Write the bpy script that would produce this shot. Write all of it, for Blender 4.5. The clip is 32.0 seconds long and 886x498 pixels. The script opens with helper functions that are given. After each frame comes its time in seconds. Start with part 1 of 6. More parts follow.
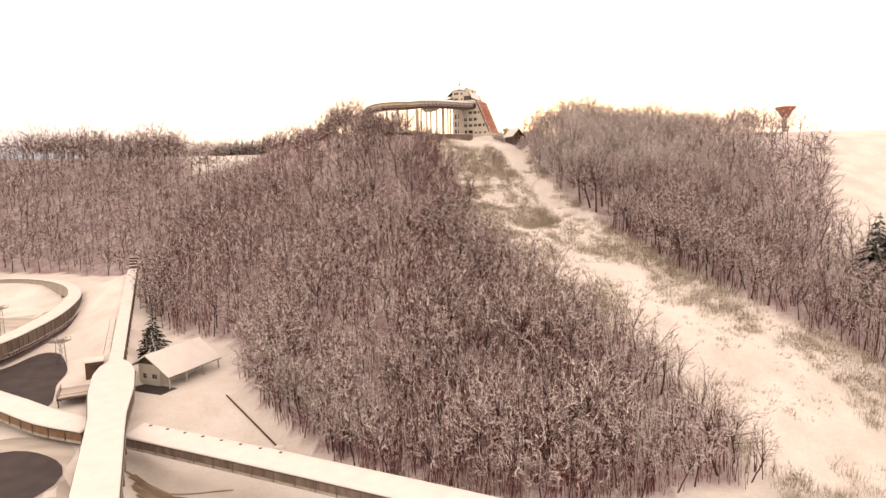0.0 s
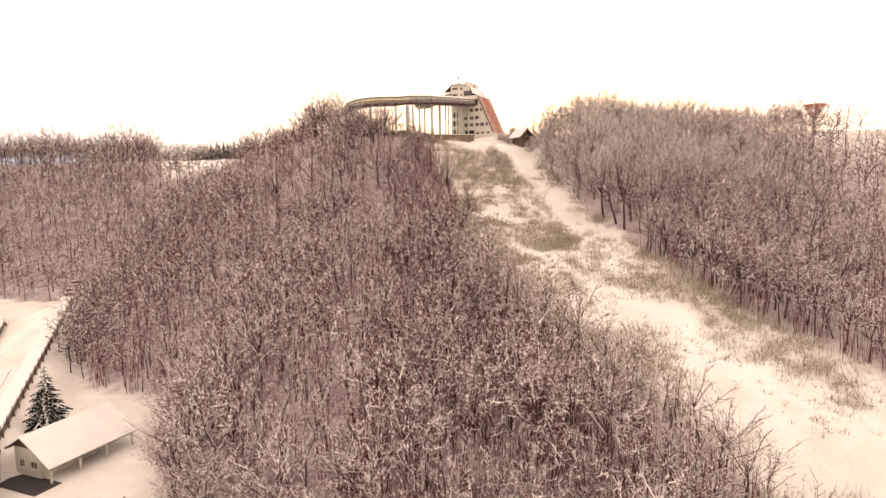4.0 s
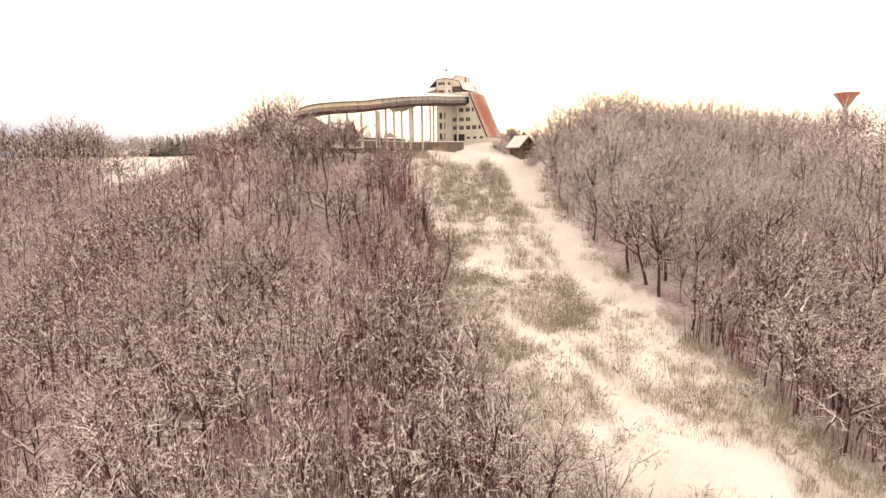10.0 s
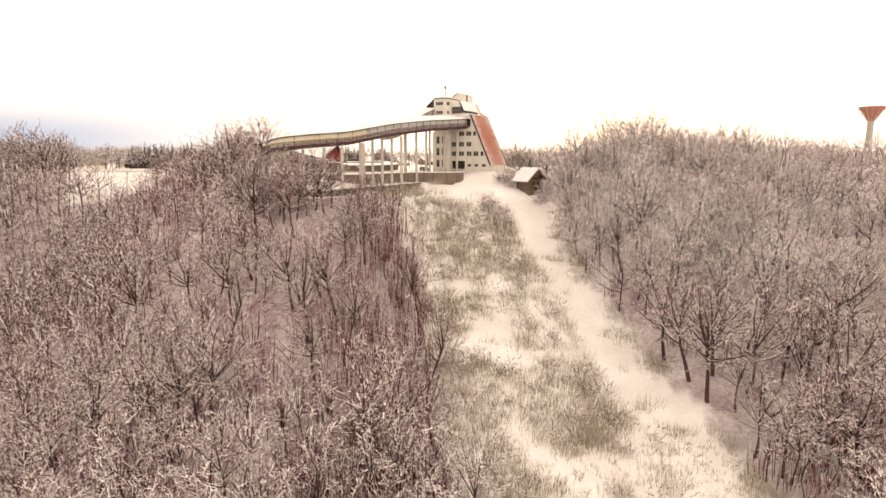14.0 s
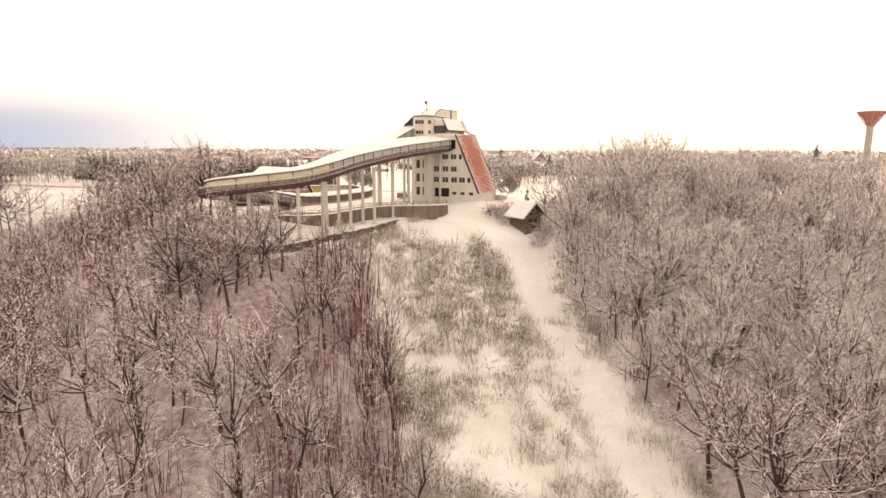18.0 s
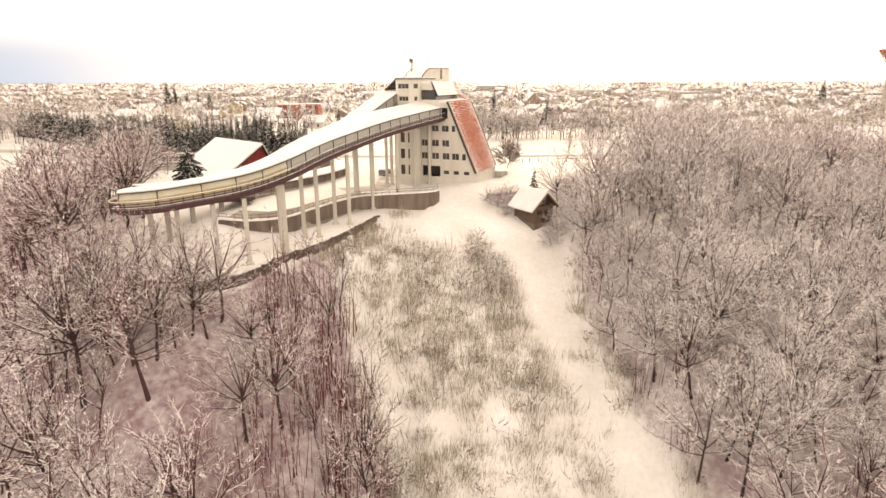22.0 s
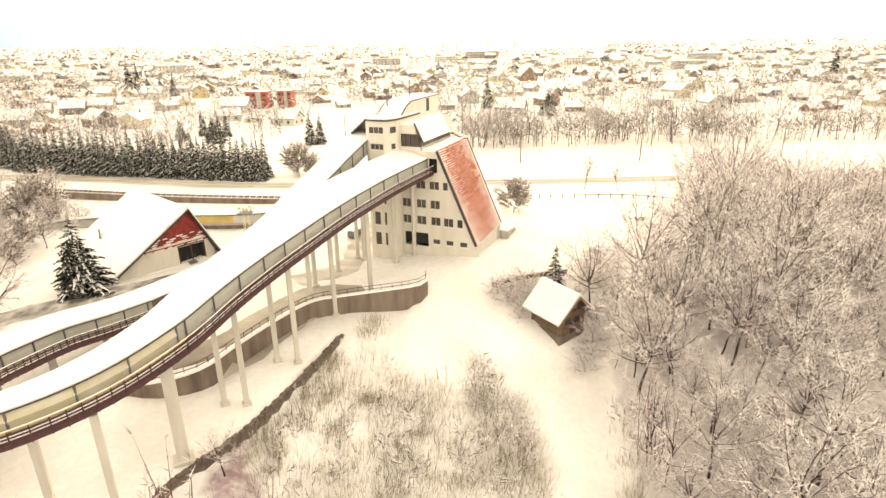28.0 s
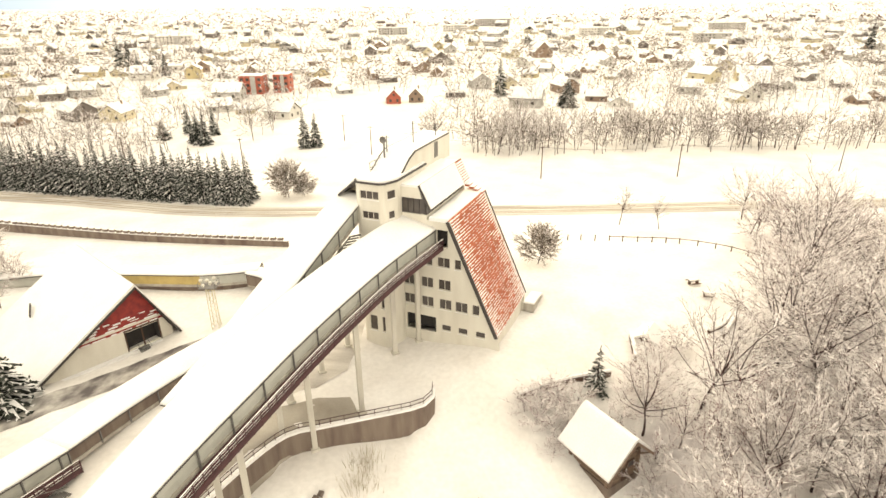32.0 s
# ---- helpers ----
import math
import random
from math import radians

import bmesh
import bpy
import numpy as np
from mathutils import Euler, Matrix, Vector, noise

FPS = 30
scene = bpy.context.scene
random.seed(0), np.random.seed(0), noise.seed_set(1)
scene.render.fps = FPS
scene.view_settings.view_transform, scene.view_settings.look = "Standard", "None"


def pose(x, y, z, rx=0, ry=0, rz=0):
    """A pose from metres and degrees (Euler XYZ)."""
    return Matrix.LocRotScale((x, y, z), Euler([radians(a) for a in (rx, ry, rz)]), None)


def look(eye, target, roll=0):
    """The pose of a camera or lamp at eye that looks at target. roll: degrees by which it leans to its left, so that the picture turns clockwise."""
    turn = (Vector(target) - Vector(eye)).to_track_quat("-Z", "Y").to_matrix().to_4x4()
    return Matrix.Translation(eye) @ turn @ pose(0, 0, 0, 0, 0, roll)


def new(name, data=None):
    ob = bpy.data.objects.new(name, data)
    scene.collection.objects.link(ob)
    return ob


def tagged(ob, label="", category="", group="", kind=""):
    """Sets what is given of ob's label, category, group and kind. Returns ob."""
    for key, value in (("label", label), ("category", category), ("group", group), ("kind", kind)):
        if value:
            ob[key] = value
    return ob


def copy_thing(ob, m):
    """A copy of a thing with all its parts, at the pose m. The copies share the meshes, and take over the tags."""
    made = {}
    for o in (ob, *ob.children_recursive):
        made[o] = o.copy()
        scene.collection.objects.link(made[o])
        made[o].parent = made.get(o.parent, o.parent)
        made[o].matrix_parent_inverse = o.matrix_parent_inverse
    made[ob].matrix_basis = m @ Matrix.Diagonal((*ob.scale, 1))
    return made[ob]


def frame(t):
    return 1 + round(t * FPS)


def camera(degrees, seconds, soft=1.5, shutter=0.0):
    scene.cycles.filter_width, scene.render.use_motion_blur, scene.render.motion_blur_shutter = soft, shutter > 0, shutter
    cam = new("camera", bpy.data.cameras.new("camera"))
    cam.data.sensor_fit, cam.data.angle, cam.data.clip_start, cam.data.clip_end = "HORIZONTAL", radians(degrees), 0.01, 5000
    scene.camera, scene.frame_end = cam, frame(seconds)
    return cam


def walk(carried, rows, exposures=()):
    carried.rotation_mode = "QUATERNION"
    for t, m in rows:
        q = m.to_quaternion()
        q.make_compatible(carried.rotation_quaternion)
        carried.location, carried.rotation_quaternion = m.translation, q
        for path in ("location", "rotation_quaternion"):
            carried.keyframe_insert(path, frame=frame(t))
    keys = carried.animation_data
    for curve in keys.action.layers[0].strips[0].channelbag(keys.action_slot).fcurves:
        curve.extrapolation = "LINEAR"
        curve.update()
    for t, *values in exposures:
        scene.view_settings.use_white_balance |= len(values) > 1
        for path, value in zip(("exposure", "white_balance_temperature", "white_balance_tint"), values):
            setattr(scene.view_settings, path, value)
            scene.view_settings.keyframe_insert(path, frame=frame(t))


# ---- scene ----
cam = camera(75.0, 32.0)
# seconds, place, turn to the left, look up, roll
ROWS = [
    (0.0, 12.51, 44.22, -22.73, 0.76, -6.40, 0.94),
    (1.0, 13.09, 54.32, -23.16, 0.96, -6.39, 1.02),
    (2.0, 13.90, 63.67, -22.79, 1.10, -6.39, 1.08),
    (3.0, 14.84, 72.39, -21.78, 1.21, -6.37, 1.12),
    (4.0, 15.86, 80.59, -20.25, 1.36, -6.20, 1.16),
    (5.0, 16.87, 88.35, -18.32, 1.55, -5.93, 1.19),
    (6.0, 17.83, 95.78, -16.09, 1.69, -5.74, 1.14),
    (7.0, 18.71, 102.93, -13.64, 1.49, -5.67, 1.11),
    (8.0, 19.47, 109.87, -11.05, 1.19, -5.69, 1.00),
    (9.0, 20.11, 116.66, -8.38, 1.14, -6.32, 0.87),
    (9.5, 20.38, 120.01, -7.03, 1.18, -7.73, 0.78),
    (10.0, 20.61, 123.34, -5.67, 1.27, -8.73, 0.72),
    (10.5, 20.81, 126.64, -4.32, 1.36, -8.61, 0.65),
    (11.0, 20.98, 129.94, -2.98, 1.44, -8.65, 0.54),
    (12.0, 21.21, 136.49, -0.32, 1.61, -8.72, 0.44),
    (13.0, 21.32, 143.01, 2.28, 1.58, -8.83, 0.28),
    (14.0, 21.33, 149.52, 4.80, 1.38, -9.08, -0.12),
    (15.0, 21.26, 156.02, 7.25, 1.05, -9.32, -0.48),
    (16.0, 21.13, 162.53, 9.61, 0.59, -9.51, -0.67),
    (17.0, 20.97, 169.04, 11.89, 0.13, -9.69, -0.59),
    (18.0, 20.79, 175.54, 14.10, -0.46, -9.87, -0.21),
    (19.0, 20.62, 182.05, 16.25, -0.87, -10.00, 0.08),
    (20.0, 20.49, 188.55, 18.34, -1.22, -10.00, 0.16),
    (20.5, 20.44, 191.79, 19.38, -1.31, -10.91, 0.25),
    (21.0, 20.41, 195.03, 20.41, -1.53, -12.74, 0.22),
    (21.5, 20.39, 198.26, 21.43, -1.63, -14.59, 0.24),
    (22.0, 20.40, 201.48, 22.45, -1.76, -16.37, 0.17),
    (22.5, 20.42, 204.70, 23.47, -1.84, -17.52, 0.10),
    (23.0, 20.46, 207.91, 24.48, -2.00, -17.47, 0.00),
    (24.0, 20.61, 214.30, 26.52, -2.28, -17.38, -0.11),
    (25.0, 20.84, 220.65, 28.58, -2.58, -17.39, 0.03),
    (26.0, 21.14, 226.97, 30.66, -2.75, -18.22, 0.26),
    (27.0, 21.49, 233.24, 32.76, -2.92, -19.20, 0.52),
    (28.0, 21.85, 239.49, 34.89, -2.94, -20.13, 0.70),
    (29.0, 22.20, 245.72, 37.03, -2.79, -21.07, 0.73),
    (30.0, 22.47, 251.95, 39.17, -2.55, -21.99, 0.69),
    (31.0, 22.61, 258.20, 41.28, -2.32, -22.93, 0.64),
    (32.0, 22.52, 264.50, 43.35, -2.17, -23.45, 0.57),
]
EXPOSURES = [(0.0, 0.4, 9400, 24), (6.0, 0.58, 9000, 21), (9.0, 0.63, 8900, 19), (14.0, 0.56, 8800, 17), (19.5, 0.4, 8750, 18), (21.6, 0.52, 8800, 16), (23.0, 0.93, 8800, 11), (25.0, 0.96, 9000, 10), (28.0, 0.93, 9250, 6), (32.0, 0.86, 8600, 3)]
walk(cam, [(t, pose(x, y, z, 90 + pitch, roll, yaw)) for t, x, y, z, yaw, pitch, roll in ROWS], EXPOSURES)

# ---- light: a veiled low sun ahead, a bright overcast sky ----
SUN_AZ, SUN_EL = 9.0, 10.0
world = bpy.data.worlds.new("winter_sky")
scene.world = world
world.use_nodes = True
wn, wl = world.node_tree.nodes, world.node_tree.links
wn.clear()
sky = wn.new("ShaderNodeTexSky")
sky.sky_type, sky.sun_disc = "NISHITA", False
sky.sun_elevation, sky.sun_rotation = radians(SUN_EL), radians(SUN_AZ)
sky.air_density, sky.dust_density, sky.ozone_density = 1.0, 6.0, 1.0
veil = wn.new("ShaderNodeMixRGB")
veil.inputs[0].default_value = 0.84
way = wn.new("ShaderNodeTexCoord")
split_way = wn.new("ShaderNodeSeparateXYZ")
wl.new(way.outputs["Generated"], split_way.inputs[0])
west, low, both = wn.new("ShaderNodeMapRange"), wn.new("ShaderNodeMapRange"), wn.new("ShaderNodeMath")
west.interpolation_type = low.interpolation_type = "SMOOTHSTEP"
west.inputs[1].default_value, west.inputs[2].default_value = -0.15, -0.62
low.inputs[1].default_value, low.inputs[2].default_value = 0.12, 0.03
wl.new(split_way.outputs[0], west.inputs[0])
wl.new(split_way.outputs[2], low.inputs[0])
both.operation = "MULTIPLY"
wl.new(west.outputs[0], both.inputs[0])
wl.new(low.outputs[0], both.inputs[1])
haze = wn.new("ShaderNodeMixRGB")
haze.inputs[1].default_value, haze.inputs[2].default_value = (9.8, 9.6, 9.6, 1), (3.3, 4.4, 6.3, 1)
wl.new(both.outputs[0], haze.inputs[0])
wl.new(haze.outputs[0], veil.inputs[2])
bg = wn.new("ShaderNodeBackground")
bg.inputs[1].default_value = 0.13
wo = wn.new("ShaderNodeOutputWorld")
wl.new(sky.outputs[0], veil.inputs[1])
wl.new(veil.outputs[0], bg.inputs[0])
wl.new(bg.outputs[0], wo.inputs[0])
sun = new("sun", bpy.data.lights.new("sun", "SUN"))
sun.data.energy, sun.data.angle, sun.data.color = 1.3, radians(12), (1.0, 0.9, 0.74)
sun.matrix_world = look((0, 0, 0), (-math.sin(radians(SUN_AZ)) * math.cos(radians(SUN_EL)), -math.cos(radians(SUN_AZ)) * math.cos(radians(SUN_EL)), -math.sin(radians(SUN_EL))))


# ---- materials ----
def material(name, base, rough=0.85, tint=None, scale=4.0, amount=0.5, fine=40.0, bump=0.2, metal=0.0, streak=None, coord="Object", rnd=0.0):
    """A base colour varied at two scales by noise, with fine relief."""
    m = bpy.data.materials.new(name)
    m.use_nodes = True
    n, l = m.node_tree.nodes, m.node_tree.links
    b = n["Principled BSDF"]
    b.inputs["Roughness"].default_value, b.inputs["Metallic"].default_value = rough, metal
    tc = n.new("ShaderNodeTexCoord")
    mp = n.new("ShaderNodeMapping")
    if streak:
        mp.inputs["Scale"].default_value = streak
    l.new(tc.outputs[coord], mp.inputs[0])
    n1, n2 = n.new("ShaderNodeTexNoise"), n.new("ShaderNodeTexNoise")
    n1.inputs["Scale"].default_value, n1.inputs["Detail"].default_value = scale, 4
    n2.inputs["Scale"].default_value, n2.inputs["Detail"].default_value = fine, 3
    l.new(mp.outputs[0], n1.inputs[0])
    l.new(tc.outputs[coord], n2.inputs[0])
    ramp = n.new("ShaderNodeValToRGB")
    ramp.color_ramp.elements[0].position, ramp.color_ramp.elements[1].position = 0.35, 0.68
    tint = tint or tuple(c * 0.6 for c in base)
    ramp.color_ramp.elements[0].color, ramp.color_ramp.elements[1].color = (*base, 1), (*[b0 + (t0 - b0) * amount for b0, t0 in zip(base, tint)], 1)
    l.new(n1.outputs[0], ramp.inputs[0])
    mul = n.new("ShaderNodeMixRGB")
    mul.blend_type, mul.inputs[0].default_value = "MULTIPLY", 0.25
    l.new(ramp.outputs[0], mul.inputs[1])
    l.new(n2.outputs[0], mul.inputs[2])
    last = mul.outputs[0]
    if rnd:
        oi = n.new("ShaderNodeObjectInfo")
        hs = n.new("ShaderNodeHueSaturation")
        mr = n.new("ShaderNodeMapRange")
        mr.inputs[3].default_value, mr.inputs[4].default_value = 1 - rnd, 1 + rnd
        l.new(oi.outputs["Random"], mr.inputs[0])
        l.new(mr.outputs[0], hs.inputs["Value"])
        l.new(last, hs.inputs["Color"])
        last = hs.outputs[0]
    l.new(last, b.inputs["Base Color"])
    bp = n.new("ShaderNodeBump")
    bp.inputs["Strength"].default_value, bp.inputs["Distance"].default_value = bump, 0.05
    l.new(n2.outputs[0], bp.inputs["Height"])
    l.new(bp.outputs[0], b.inputs["Normal"])
    return m


SNOW = material("snow", (0.86, 0.85, 0.86), 0.7, (0.74, 0.73, 0.76), 0.35, 0.6, 6.0, 0.35)
SNOW_GROUND = material("snow_ground", (0.84, 0.82, 0.82), 0.8, (0.66, 0.62, 0.60), 0.12, 0.75, 1.6, 0.6)


def show_litter_and_shade(m):
    """Brown fallen leaves, thin snow and painted tree shade under the woods, in blotches and specks."""
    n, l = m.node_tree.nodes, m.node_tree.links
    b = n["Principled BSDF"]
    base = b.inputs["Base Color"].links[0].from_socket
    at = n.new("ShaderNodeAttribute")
    at.attribute_name = "litter_and_shade"
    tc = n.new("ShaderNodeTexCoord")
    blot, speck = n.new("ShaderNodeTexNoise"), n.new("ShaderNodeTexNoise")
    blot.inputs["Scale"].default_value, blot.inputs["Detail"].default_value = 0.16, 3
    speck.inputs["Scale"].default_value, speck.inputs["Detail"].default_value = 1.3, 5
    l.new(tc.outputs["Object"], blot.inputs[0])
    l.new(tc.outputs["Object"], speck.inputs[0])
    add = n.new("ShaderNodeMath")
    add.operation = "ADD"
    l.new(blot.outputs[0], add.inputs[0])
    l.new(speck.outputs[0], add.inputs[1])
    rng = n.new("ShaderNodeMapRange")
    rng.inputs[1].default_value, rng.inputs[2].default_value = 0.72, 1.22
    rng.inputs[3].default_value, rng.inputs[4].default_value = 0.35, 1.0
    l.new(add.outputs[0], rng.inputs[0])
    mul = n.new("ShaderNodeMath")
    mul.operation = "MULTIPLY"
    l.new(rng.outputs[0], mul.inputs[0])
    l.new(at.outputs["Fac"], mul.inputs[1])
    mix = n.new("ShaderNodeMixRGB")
    # mauve brown: fallen leaves plus the shade under the trees, as colour
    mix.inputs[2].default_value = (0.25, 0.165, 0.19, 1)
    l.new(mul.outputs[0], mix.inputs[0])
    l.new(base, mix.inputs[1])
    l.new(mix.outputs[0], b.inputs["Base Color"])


show_litter_and_shade(SNOW_GROUND)
CONCRETE = material("concrete", (0.46, 0.43, 0.39), 0.85, (0.30, 0.27, 0.24), 1.2, 0.8, 25, 0.25, streak=(1, 1, 0.25))
CONCRETE_PALE = material("pale_concrete", (0.66, 0.63, 0.58), 0.8, (0.48, 0.45, 0.41), 1.0, 0.7, 25, 0.2, streak=(1, 1, 0.2))
CONCRETE_DARK = material("stained_and_shaded_concrete", (0.24, 0.19, 0.16), 0.9, (0.12, 0.08, 0.07), 0.8, 0.9, 20, 0.3, streak=(1, 1, 0.15))
RENDER = material("white_render", (0.74, 0.71, 0.65), 0.8, (0.60, 0.56, 0.50), 0.5, 0.7, 18, 0.1, streak=(1, 1, 0.3))
GLASS = material("window_glass", (0.07, 0.06, 0.06), 0.12, (0.12, 0.10, 0.09), 1.0, 0.6, 5, 0.0)
FRAME = material("window_frame", (0.62, 0.58, 0.53), 0.6, None, 3, 0.3)
DARK = material("shade_and_tyre_black", (0.05, 0.045, 0.045), 0.9, None, 2, 0.5)
TRIM = material("dark_trim", (0.06, 0.05, 0.05), 0.6, None, 3, 0.4)
PANEL = material("grey_panel", (0.50, 0.50, 0.47), 0.55, (0.40, 0.40, 0.37), 0.8, 0.7, 30, 0.1, rnd=0.06)
PANEL_TAN = material("tan_panel", (0.62, 0.59, 0.51), 0.55, (0.50, 0.44, 0.29), 0.5, 0.9, 30, 0.1, rnd=0.08)
PANEL_OCHRE = material("ochre_panel", (0.52, 0.40, 0.16), 0.6, (0.40, 0.30, 0.12), 0.8, 0.7, 30, 0.1, rnd=0.08)
STEEL = material("brown_steel", (0.10, 0.04, 0.045), 0.65, (0.06, 0.028, 0.035), 2, 0.8, 30, 0.15, 0.2)
STEEL_GREY = material("grey_steel", (0.20, 0.19, 0.19), 0.6, None, 2, 0.5, 30, 0.1, 0.4)
YELLOW = material("yellow_paint", (0.62, 0.45, 0.12), 0.6, None, 2, 0.4)
RED_PAINT = material("red_boards", (0.33, 0.035, 0.03), 0.7, (0.16, 0.015, 0.02), 1.2, 0.8, 30, 0.2)
TILE = material("red_tile", (0.44, 0.09, 0.036), 0.75, (0.34, 0.12, 0.07), 0.6, 0.9, 15, 0.3, rnd=0.12)
WOOD_DARK = material("dark_logs", (0.13, 0.075, 0.055), 0.85, (0.07, 0.04, 0.03), 3, 0.8, 30, 0.4, streak=(1, 1, 4))
WOOD_GREY = material("weathered_logs", (0.25, 0.175, 0.13), 0.9, (0.14, 0.09, 0.07), 1.5, 0.8, 25, 0.4, streak=(0.4, 1, 4))
BARK = material("bark", (0.075, 0.04, 0.038), 0.95, (0.038, 0.02, 0.019), 3, 0.8, 25, 0.4, rnd=0.25)
TWIG = material("twigs", (0.165, 0.058, 0.068), 0.95, (0.095, 0.032, 0.04), 0.4, 0.9, 20, 0.0, rnd=0.3)
TWIG_RED = material("red_twigs", (0.23, 0.06, 0.065), 0.95, (0.12, 0.034, 0.04), 0.3, 0.9, 20, 0.0)
TWIG_BROWN = material("brown_twigs", (0.14, 0.082, 0.07), 0.95, (0.085, 0.05, 0.043), 0.4, 0.9, 20, 0.0, rnd=0.3)
# lightened so that distance haze over the town is in the twig colour
TWIG_GREY = material("garden_twigs", (0.23, 0.185, 0.15), 0.95, (0.15, 0.12, 0.10), 0.2, 0.9, 20, 0.0)
FROST = material("frosted_twigs", (0.88, 0.832, 0.835), 0.9, (0.79, 0.73, 0.732), 0.5, 0.8, 20, 0.0)
NEEDLE = material("spruce_needles", (0.035, 0.042, 0.034), 0.9, (0.06, 0.065, 0.055), 2, 0.7, 30, 0.3, rnd=0.2)
GRASS = material("dry_stems", (0.44, 0.39, 0.28), 0.95, (0.33, 0.27, 0.20), 0.3, 0.9, 20, 0.0)
ASPHALT = material("wet_asphalt", (0.04, 0.03, 0.036), 0.8, (0.11, 0.09, 0.09), 0.3, 0.35, 12, 0.3)
STONE = material("dark_stone", (0.10, 0.075, 0.065), 0.9, (0.20, 0.16, 0.14), 1.5, 0.8, 9, 0.6)
DRIVE = material("slushy_asphalt", (0.09, 0.075, 0.078), 0.5, (0.62, 0.59, 0.56), 0.55, 0.85, 5, 0.4, streak=(1, 0.6, 1))
RUT = material("muddy_ruts", (0.40, 0.31, 0.23), 0.85, (0.20, 0.14, 0.10), 0.5, 0.9, 6, 0.5, streak=(0.2, 1, 1))
SLUSH = material("trodden_snow", (0.66, 0.63, 0.60), 0.85, (0.36, 0.32, 0.30), 0.35, 0.9, 6, 0.4, streak=(0.15, 1, 1))


# ---- mesh building ----
class Build:
    """Collects faces for one mesh."""

    def __init__(self):
        self.v, self.f = [], []

    def face(self, *pts):
        k = len(self.v)
        self.v.extend(tuple(p) for p in pts)
        self.f.append(tuple(range(k, k + len(pts))))
        return self

    def grid(self, rings, closed=False, caps=False):
        """Skin over rings of equal length; each ring is closed when closed is set."""
        k, n = len(self.v), len(rings[0])
        for r in rings:
            self.v.extend(tuple(p) for p in r)
        for i in range(len(rings) - 1):
            for j in range(n if closed else n - 1):
                a, b = k + i * n + j, k + i * n + (j + 1) % n
                self.f.append((a, b, b + n, a + n))
        if caps:
            self.f.append(tuple(range(k + n - 1, k - 1, -1)))
            e = k + (len(rings) - 1) * n
            self.f.append(tuple(range(e, e + n)))
        return self

    def box(self, c, s, rz=0.0, taper=1.0):
        """A box about c of the sizes s, turned by rz degrees; taper shrinks its top."""
        ca, sa = math.cos(radians(rz)), math.sin(radians(rz))
        rings = []
        for dz, k in ((-0.5, 1.0), (0.5, taper)):
            ring = []
            for dx, dy in ((-0.5, -0.5), (0.5, -0.5), (0.5, 0.5), (-0.5, 0.5)):
                x, y = dx * s[0] * k, dy * s[1] * k
                ring.append((c[0] + x * ca - y * sa, c[1] + x * sa + y * ca, c[2] + dz * s[2]))
            rings.append(ring)
        return self.grid(rings, True, True)

    def tube(self, pts, radii, n=6, caps=True):
        pts = [Vector(p) for p in pts]
        rings = []
        for i, p in enumerate(pts):
            d = (pts[min(i + 1, len(pts) - 1)] - pts[max(i - 1, 0)]).normalized()
            a = d.cross(Vector((0, 0, 1)) if abs(d.z) < 0.9 else Vector((1, 0, 0))).normalized()
            b = d.cross(a)
            r = radii[i] if isinstance(radii, (list, tuple)) else radii
            rings.append([p + (a * math.cos(2 * math.pi * j / n) + b * math.sin(2 * math.pi * j / n)) * r for j in range(n)])
        return self.grid(rings, True, caps)

    def bar(self, p, q, w=0.1, h=0.1):
        """A square bar from p to q."""
        p, q = Vector(p), Vector(q)
        d = (q - p).normalized()
        a = d.cross(Vector((0, 0, 1)) if abs(d.z) < 0.95 else Vector((1, 0, 0))).normalized() * (w / 2)
        b = d.cross(a).normalized() * (h / 2)
        return self.grid([[e - a - b, e + a - b, e + a + b, e - a + b] for e in (p, q)], True, True)

    def extrude(self, outline, d):
        """A solid from a plane outline of 3D points moved by d."""
        d = Vector(d)
        return self.grid([outline, [Vector(p) + d for p in outline]], True, True)

    def add(self, other, m):
        k = len(self.v)
        self.v.extend(tuple(m @ Vector(p)) for p in other.v)
        self.f.extend(tuple(i + k for i in f) for f in other.f)
        return self


def mesh_of(name, b, mat, smooth=False):
    me = bpy.data.meshes.new(name)
    me.from_pydata(b.v, [], b.f)
    me.materials.append(mat)
    if smooth:
        me.polygons.foreach_set("use_smooth", [True] * len(me.polygons))
    me.update()
    return me


def thing(name, label, category, group="", at=(0, 0, 0), rz=0.0, kind=""):
    e = new(name)
    e.matrix_basis = pose(*at, 0, 0, rz)
    e.empty_display_size = 0.5
    return tagged(e, label, category, group, kind)


def part(name, b, mat, parent, label="", smooth=False, world_space=False):
    if world_space:
        inv = parent.matrix_basis.inverted()
        b.v = [tuple(inv @ Vector(p)) for p in b.v]
    ob = new(name, mesh_of(name, b, mat, smooth) if isinstance(b, Build) else b)
    ob.parent = parent
    return tagged(ob, label)


def structure(name, b, mat, label, category="", smooth=False, kind="structure"):
    ob = new(name, mesh_of(name, b, mat, smooth))
    return tagged(ob, label, category or name, kind=kind)


def between(x, table):
    a = np.array(table, float)
    return np.interp(x, a[:, 0], a[:, 1])


